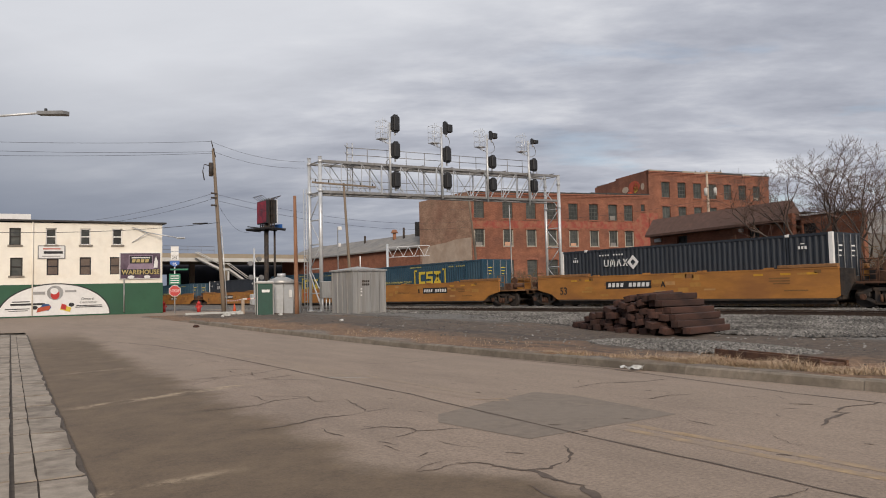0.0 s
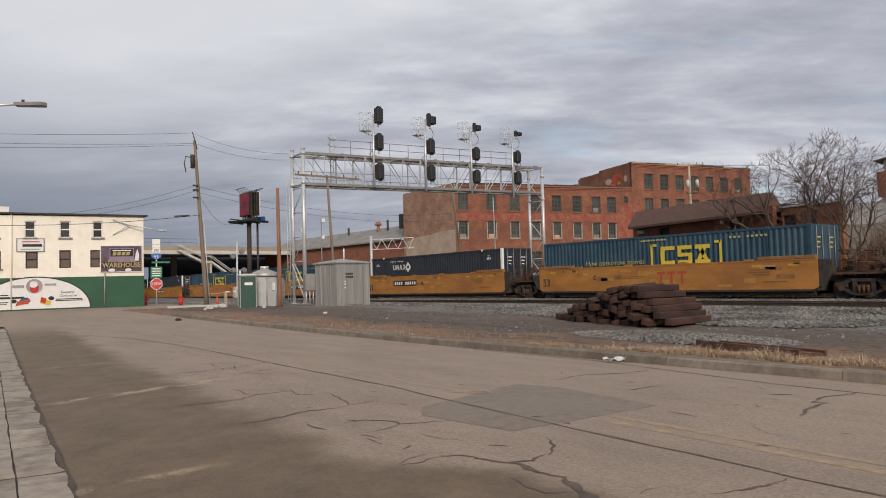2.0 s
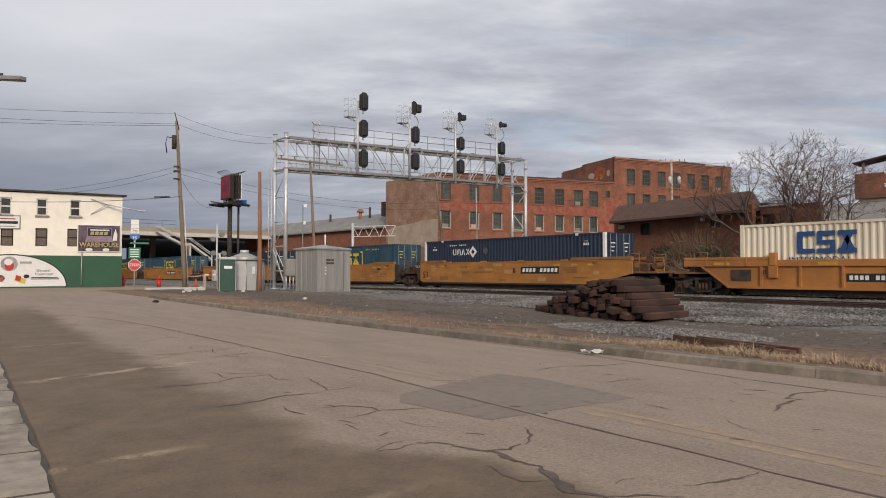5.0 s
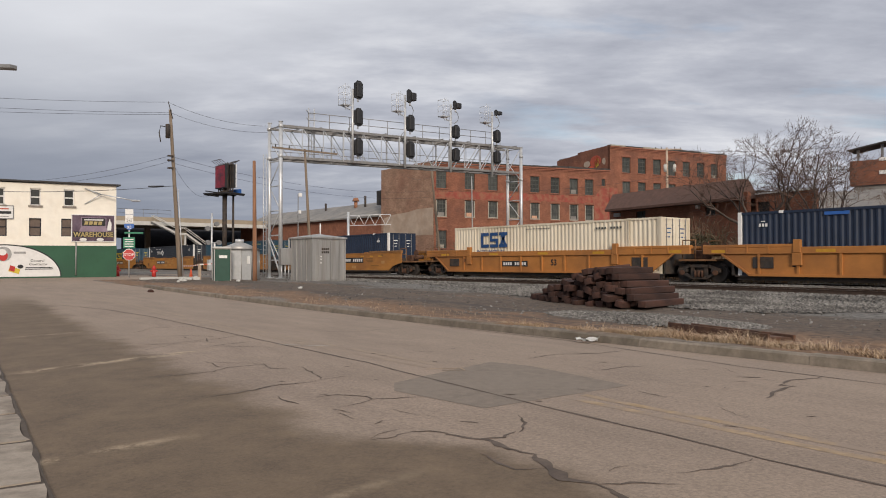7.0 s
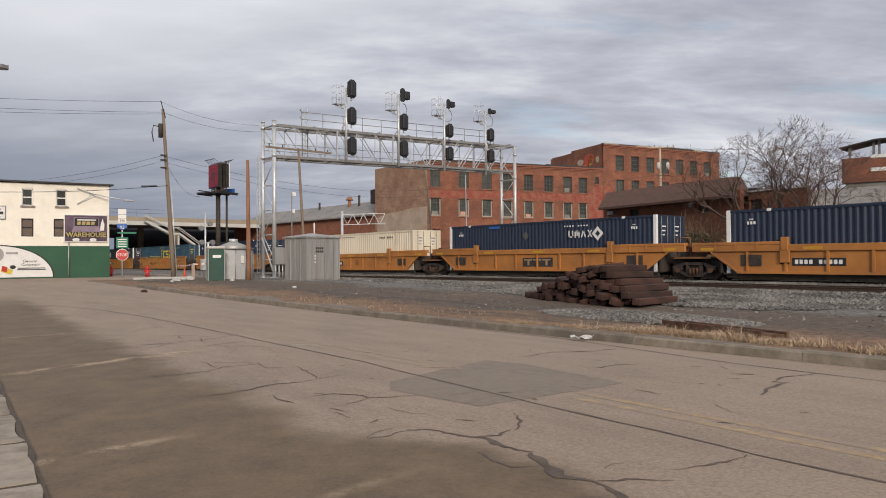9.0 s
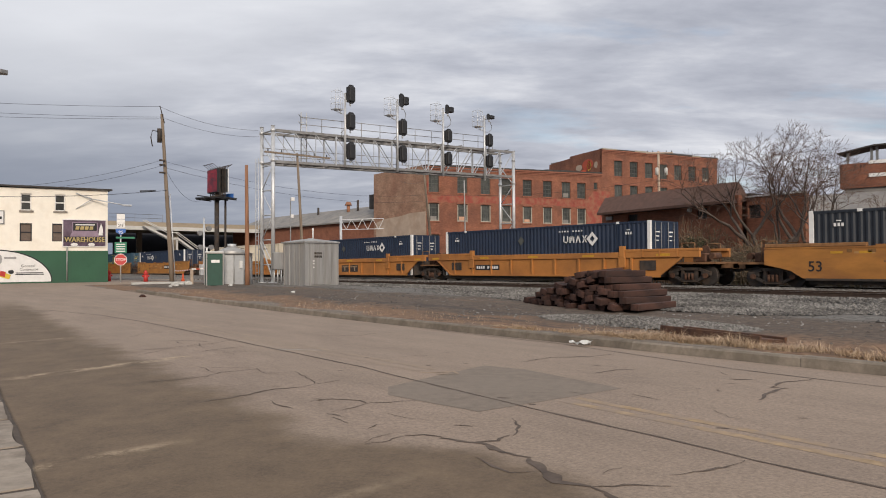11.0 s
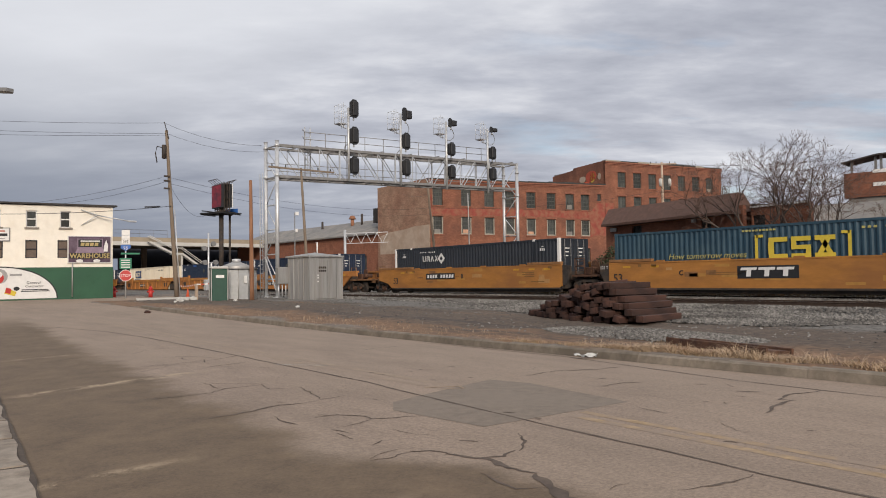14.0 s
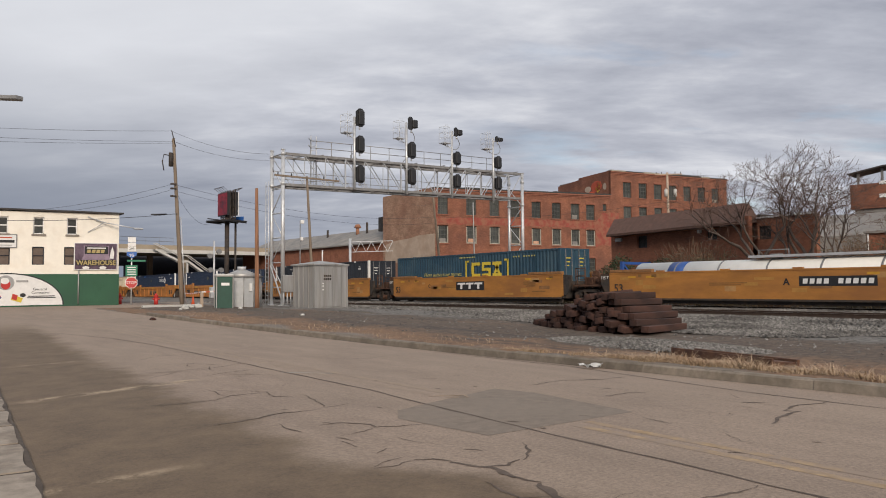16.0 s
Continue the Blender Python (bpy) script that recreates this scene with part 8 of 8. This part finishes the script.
# ---- vegetation ----
def build_dry_grass():
    rng = random.Random(9)
    verts, faces = [], []

    def blade(x, y, z, h, w):
        k = len(verts)
        a = rng.uniform(0, 6.28)
        lean = rng.uniform(0.6, 2.4) * h
        dx, dy = math.cos(a), math.sin(a)
        b = a + 1.57 + rng.uniform(-0.4, 0.4)
        wx, wy = math.cos(b) * w, math.sin(b) * w
        verts.extend(((x - wx, y - wy, z - 0.02), (x + wx, y + wy, z - 0.02), (x + dx * lean * 0.4 + wx * 0.6, y + dy * lean * 0.4 + wy * 0.6, z + h * 0.6), (x + dx * lean * 0.4 - wx * 0.6, y + dy * lean * 0.4 - wy * 0.6, z + h * 0.6), (x + dx * lean, y + dy * lean, z + h)))
        faces.extend(((k, k + 1, k + 2, k + 3), (k + 3, k + 2, k + 4)))

    for _ in range(1900):
        y = rng.triangular(1.5, 13.5, 6)
        spread = 0.95 if y < 9 else 0.5
        x = KERB_X + 0.26 + abs(rng.gauss(0, 0.42)) * spread
        tuft = rng.uniform(0.04, 0.15) * (1 if y < 10 else 0.6) * (1 + 0.8 * noise.noise((x * 2, y * 1.3, 9)))
        if noise.noise((x * 1.5, y * 0.9, 2)) < -0.1:
            continue
        for _ in range(7):
            bx, by = x + rng.gauss(0, 0.05), y + rng.gauss(0, 0.06)
            blade(bx, by, ground_z(bx, by), tuft * rng.uniform(0.5, 1.25), rng.uniform(0.003, 0.008))
    for _ in range(900):
        y = rng.uniform(12, 36)
        x = KERB_X + 0.3 + rng.random() * 1.6
        blade(x, y, ground_z(x, y), rng.uniform(0.03, 0.1), 0.006)
    me = bpy.data.meshes.new("dry_grass")
    me.from_pydata(verts, [], faces)
    me.materials.append(M_straw)
    tagged(new("dry_grass", me), "tufts of dry straw-coloured grass along the kerb", "grass", kind="stuff")


build_dry_grass()


def bare_tree(x, y, z, height, seed, label, stems=3, spread=0.9, levels=6):
    """A leafless tree: tapered stems that fork again and again into fine twigs."""
    rng = random.Random(seed)
    ob = thing("bare_tree", label, "tree", pose(x, y, z))
    trunk, twigs = bmesh.new(), bmesh.new()

    def grow(p, d, length, r, level):
        bm = trunk if level < 4 else twigs
        q = p
        n = 3 if level < 3 else 2
        for k in range(n):
            d = (d + Vector((rng.gauss(0, 0.17), rng.gauss(0, 0.17), rng.gauss(0.02, 0.1)))).normalized()
            q2 = q + d * length / n
            r2 = r * (1 - 0.28 / n * (k + 1))
            rod(bm, q, q2, r * (1 - 0.28 / n * k), r2, seg=7 if level < 2 else 4 if level < 4 else 3, caps=False)
            if level >= 2 and k < n - 1 and level < levels and rng.random() < 0.9:
                side = (d + Vector((rng.gauss(0, 0.8), rng.gauss(0, 0.8), rng.gauss(0.1, 0.6)))).normalized()
                grow(q2, side, length * rng.uniform(0.45, 0.7), r2 * 0.5, level + 2)
            q = q2
        if level >= levels:
            return
        for _ in range(2 if level < 1 else rng.choice((2, 2, 3)) if level < 5 else 3):
            up = 0.35 if level < 3 else 0.0
            nd = (d * 0.9 + Vector((rng.gauss(0, spread * 0.6), rng.gauss(0, spread * 0.6), rng.gauss(up, 0.35)))).normalized()
            grow(q, nd, length * rng.uniform(0.62, 0.85), max(0.007, r * rng.uniform(0.5, 0.66)), level + 1)

    for s in range(stems):
        a = s * 2 * math.pi / stems + rng.uniform(-0.4, 0.4)
        d = Vector((math.cos(a) * 0.38, math.sin(a) * 0.38, 1)).normalized()
        grow(Vector((math.cos(a) * 0.15, math.sin(a) * 0.15, -0.1)), d, height * 0.29, height * 0.017, 0)
    part("trunk", trunk, M_bark, ob)
    part("crown", twigs, M_twig, ob)
    return ob


bare_tree(42.9, 20.6, 0.6, 10.0, 4, "bare multi-stemmed tree with fine twigs beside the tracks", stems=4, spread=0.85, levels=7)
bare_tree(43.6, 19.3, 0.6, 7.6, 12, "bare multi-stemmed tree with fine twigs beside the tracks", stems=3, spread=0.85, levels=7)
bare_tree(45.0, 14.6, 0.6, 5.2, 23, "low bare tree tangled with dry vines", stems=4, levels=6)


def build_brush():
    rng = random.Random(41)
    verts, faces = [], []
    for _ in range(22000):
        y = rng.uniform(2, 52)
        x = rng.uniform(38.0, 45.0)
        top = 1.15 + 1.2 * (0.5 + noise.noise((x * 0.5, y * 0.28, 0))) * (x - 37.0) / 2.8 * (1.1 if y < 24 else 0.9 if y < 30 else 0.55)
        z = ground_z(x, y) - 0.1
        h = top * rng.uniform(0.35, 1.0)
        k = len(verts)
        dx, dy, w = rng.gauss(0, 0.28) * h, rng.gauss(0, 0.28) * h, rng.uniform(0.008, 0.028)
        a = rng.uniform(0, 3.14)
        wx, wy = math.cos(a) * w, math.sin(a) * w
        verts.extend(((x - wx, y - wy, z), (x + wx, y + wy, z), (x + dx + wx * 0.5, y + dy + wy * 0.5, z + h), (x + dx - wx * 0.5, y + dy - wy * 0.5, z + h)))
        faces.append((k, k + 1, k + 2, k + 3))
        for _ in range(2):
            k = len(verts)
            f = rng.uniform(0.3, 0.9)
            px, py, pz = x + dx * f, y + dy * f, z + h * f
            ex, ey, ez = rng.gauss(0, 0.25), rng.gauss(0, 0.25), rng.uniform(0.0, 0.35)
            verts.extend(((px, py, pz), (px + ex, py + ey, pz + ez), (px + ex + 0.03, py + ey, pz + ez + 0.05), (px + 0.02, py, pz + 0.04)))
            faces.append((k, k + 1, k + 2, k + 3))
    me = bpy.data.meshes.new("brush")
    me.from_pydata(verts, [], faces)
    me.materials.append(M_brush)
    tagged(new("brush", me), "tangled brown winter brush along the railway bank", "brush", kind="stuff")


build_brush()


def shrub(x, y, r, h, seed):
    rng = random.Random(seed)
    verts, faces = [], []
    for _ in range(1800):
        a, b = rng.uniform(0, 6.28), math.acos(rng.uniform(-0.2, 1))
        rr = rng.uniform(0.6, 1.0) * (1 + 0.3 * noise.noise((math.cos(a) * 2, math.sin(a) * 2, b * 2 + seed)))
        px, py, pz = r * rr * math.cos(a) * math.sin(b), r * rr * math.sin(a) * math.sin(b), h * (0.35 + 0.65 * rr * math.cos(b))
        k = len(verts)
        for _ in range(3):
            verts.append((px + rng.gauss(0, 0.07), py + rng.gauss(0, 0.07), pz + rng.gauss(0, 0.07)))
        faces.append((k, k + 1, k + 2))
    me = bpy.data.meshes.new("leaves")
    me.from_pydata(verts, [], faces)
    me.materials.append(M_shrub)
    ob = thing("shrub", "dark green and brown shrub behind the tracks", "shrub", pose(x, y, ground_z(x, y)), "shrubs behind the tracks")
    lv = new("leaves", me)
    lv.parent = ob
    bm = bmesh.new()
    for _ in range(6):
        rod(bm, (0, 0, -0.1), (rng.gauss(0, r * 0.4), rng.gauss(0, r * 0.4), h * 0.7), 0.04, 0.01, seg=5)
    part("stems", bm, M_bark, ob)


for i, (x, y, r, h) in enumerate(((44.0, 37.0, 1.1, 2.6), (44.5, 33.5, 1.6, 2.9), (44.2, 29.5, 1.3, 2.7), (43.5, 26.0, 1.3, 2.4))):
    shrub(x, y, r, h, 60 + i)


# ---- cracks, seams and stains on the street ----
def build_cracks():
    k = dict(jag=0.03, category="road crack", pieces=30)
    lab = "dark jagged crack in the asphalt"
    lines = (
        (0.085, [(4.22, 5.07), (4.27, 4.87), (4.35, 4.69), (4.29, 4.35), (4.33, 4.07)]),
        (0.12, [(4.33, 4.07), (4.16, 3.75), (4.03, 3.5), (4.1, 3.27)]),
        (0.075, [(4.1, 3.27), (4.09, 3.13), (4.0, 2.95), (3.85, 2.6)]),
        (0.05, [(4.1, 3.27), (4.33, 3.15), (4.55, 2.92)]),
        (0.04, [(4.35, 4.69), (4.55, 4.62), (4.78, 4.7)]),
        (0.03, [(4.78, 4.7), (5.09, 4.94), (5.3, 5.2)]),
        (0.03, [(4.13, 3.74), (3.92, 3.89), (3.98, 4.17), (4.02, 4.4)]),
        (0.05, [(4.22, 5.07), (4.17, 5.26), (4.04, 5.35)]),
        (0.028, [(4.04, 5.35), (3.84, 5.33), (3.6, 5.34)]),
        (0.045, [(3.34, 8.28), (3.81, 8.31), (4.33, 8.44), (4.69, 8.38)]),
        (0.03, [(4.69, 8.38), (4.97, 8.42), (5.31, 8.47)]),
        (0.03, [(3.23, 10.25), (3.64, 10.1), (4.1, 10.05), (4.42, 10.31), (4.94, 10.19)]),
        (0.025, [(4.4, 11.13), (4.33, 10.4)]),
        (0.025, [(4.96, 10.33), (4.83, 9.77), (5.06, 9.61)]),
        (0.025, [(5.23, 9.68), (5.12, 8.91), (4.94, 8.44)]),
        (0.03, [(3.92, 7.8), (3.88, 7.18)]),
        (0.028, [(4.23, 7.42), (4.51, 7.38), (4.69, 7.07), (4.65, 6.88), (5.17, 6.62)]),
        (0.025, [(4.12, 6.75), (4.43, 6.78), (4.65, 6.88)]),
        (0.04, [(3.97, 6.5), (3.95, 6.16)]),
        (0.035, [(3.96, 5.82), (4.12, 5.93)]),
        (0.025, [(4.53, 6.28), (4.57, 5.94), (4.66, 5.78)]),
        (0.055, [(8.14, 4.0), (8.55, 4.14), (8.91, 4.2), (9.22, 4.22)]),
        (0.045, [(9.22, 4.22), (9.09, 4.39), (9.62, 4.5), (10.29, 4.35)]),
        (0.03, [(8.4, 6.55), (8.96, 6.62), (9.19, 6.44)]),
        (0.03, [(8.43, 8.15), (9.3, 8.2), (9.96, 7.89), (10.56, 7.86)]),
        (0.025, [(4.76, 3.05), (4.98, 3.0), (5.24, 2.87), (5.56, 2.9)]),
        (0.022, [(8.2, 14), (9.0, 13.6), (10.3, 13.9)]),
        (0.022, [(4.3, 14.1), (5.2, 13.8), (6.6, 14.5)]),
        (0.022, [(4.9, 16.5), (5.6, 17.2), (6.7, 17.0)]),
    )
    for i, (w, pts) in enumerate(lines):
        ribbon("crack", pts, w, M_tar, "wide tar-filled crack in the asphalt" if w > 0.1 else lab, seed=1 + i, **k)
    ribbon("crack", [(9.36, 5.08), (9.45, 4.98), (9.55, 4.85)], 0.09, M_tar, "dark shallow pothole in the asphalt", seed=48, **k)
    rng = random.Random(77)
    for i in range(24):
        x, y = rng.uniform(3.5, 10.5), rng.uniform(3.0, 20)
        a = rng.uniform(0, 3.1)
        n = rng.uniform(0.15, 0.5)
        ribbon("crack", [(x, y), (x + n * math.cos(a) * 0.5, y + n * math.sin(a) * 0.5 + 0.03), (x + n * math.cos(a), y + n * math.sin(a))], rng.uniform(0.012, 0.03), M_tar, "short dark crack in the asphalt", seed=100 + i, **k)
    for i in range(12):
        x, y = rng.uniform(3.9, 6.2), rng.triangular(5.5, 19, 9)
        a = rng.choice((0.3, 1.2, 2.0, 2.6)) + rng.gauss(0, 0.35)
        n = rng.uniform(0.5, 1.4)
        mid = (x + n * 0.5 * math.cos(a) + rng.gauss(0, 0.1), y + n * 0.5 * math.sin(a) + rng.gauss(0, 0.1))
        end = (mid[0] + n * 0.5 * math.cos(a + rng.gauss(0, 0.5)), mid[1] + n * 0.5 * math.sin(a + rng.gauss(0, 0.5)))
        ribbon("crack", [(x, y), mid, end], rng.uniform(0.012, 0.024), M_tar, "thin wandering crack in the asphalt", seed=200 + i, **k)
    for i in range(4):
        ribbon("dirt_line", [(left_edge(y) + 0.025, y) for y in (-3 + 9 * i, 0 + 9 * i, 3 + 9 * i, 6 + 9 * i)], 0.05, M_joint, "dark dirt line between gutter and asphalt", seed=300 + i, jag=0.008, category="road stain", pieces=8, lift=0.022)
    for i in range(26):
        x, y = rng.uniform(4.2, 10.2), rng.uniform(2.6, 11.0)
        n = rng.uniform(0.05, 0.14)
        ribbon("tar_spot", [(x, y), (x + n * 0.5, y - n * 0.6), (x + n * 0.7, y - n * 1.2)], rng.uniform(0.03, 0.07), M_tar, "small dark tar spot on the asphalt", seed=400 + i, jag=0.01, category="road stain", pieces=40)
    ribbon("paint_mark", [(6.5, 8.25), (6.95, 8.0), (6.85, 7.8), (6.6, 8.0)], 0.05, M_lane, "worn yellow survey paint mark", seed=22)
    ribbon("paint_mark", [(6.3, 12.4), (6.9, 11.6)], 0.06, M_whiteline, "worn white paint mark", seed=23)


build_cracks()


def build_far_truss():
    ob = thing("cantilever_signal", "white lattice cantilever signal arm on a steel post", "signal bridge")
    bm = bmesh.new()
    rod(bm, (40.2, 64.0, 0.3), (40.2, 64.0, 6.6), 0.14, seg=10)
    part("post", bm, M_galv, ob)
    a, b = Vector((40.2, 64.0, 0)), Vector((43.6, 61.2, 0))
    for z in (5.2, 6.25):
        bm = bmesh.new()
        bar(bm, a + Vector((0, 0, z)), b + Vector((0, 0, z + 0.1)), 0.06)
        part("chord", bm, M_galv, ob)
    for k in range(8):
        p, q = a.lerp(b, k / 8), a.lerp(b, (k + 1) / 8)
        bm = bmesh.new()
        bar(bm, p + Vector((0, 0, 5.2 if k % 2 else 6.25)), q + Vector((0, 0, 6.3 if k % 2 else 5.25)), 0.045)
        part("diagonal", bm, M_galv, ob)
    yl = thing("yard_lamp", "slim grey yard lamp with two small heads", "street lamp")
    bm = bmesh.new()
    rod(bm, (49.5, 92.0, 0.3), (49.5, 92.0, 11.0), 0.1, 0.07, seg=8)
    part("post", bm, M_steelgrey, yl)
    for z, w in ((10.6, 0.5), (8.2, 0.35)):
        bm = bmesh.new()
        box(bm, 49.45, 49.45 + w, 91.6, 91.9, z, z + 0.5, 0.03)
        part("lamp_head", bm, M_white, yl)


build_far_truss()


motions()
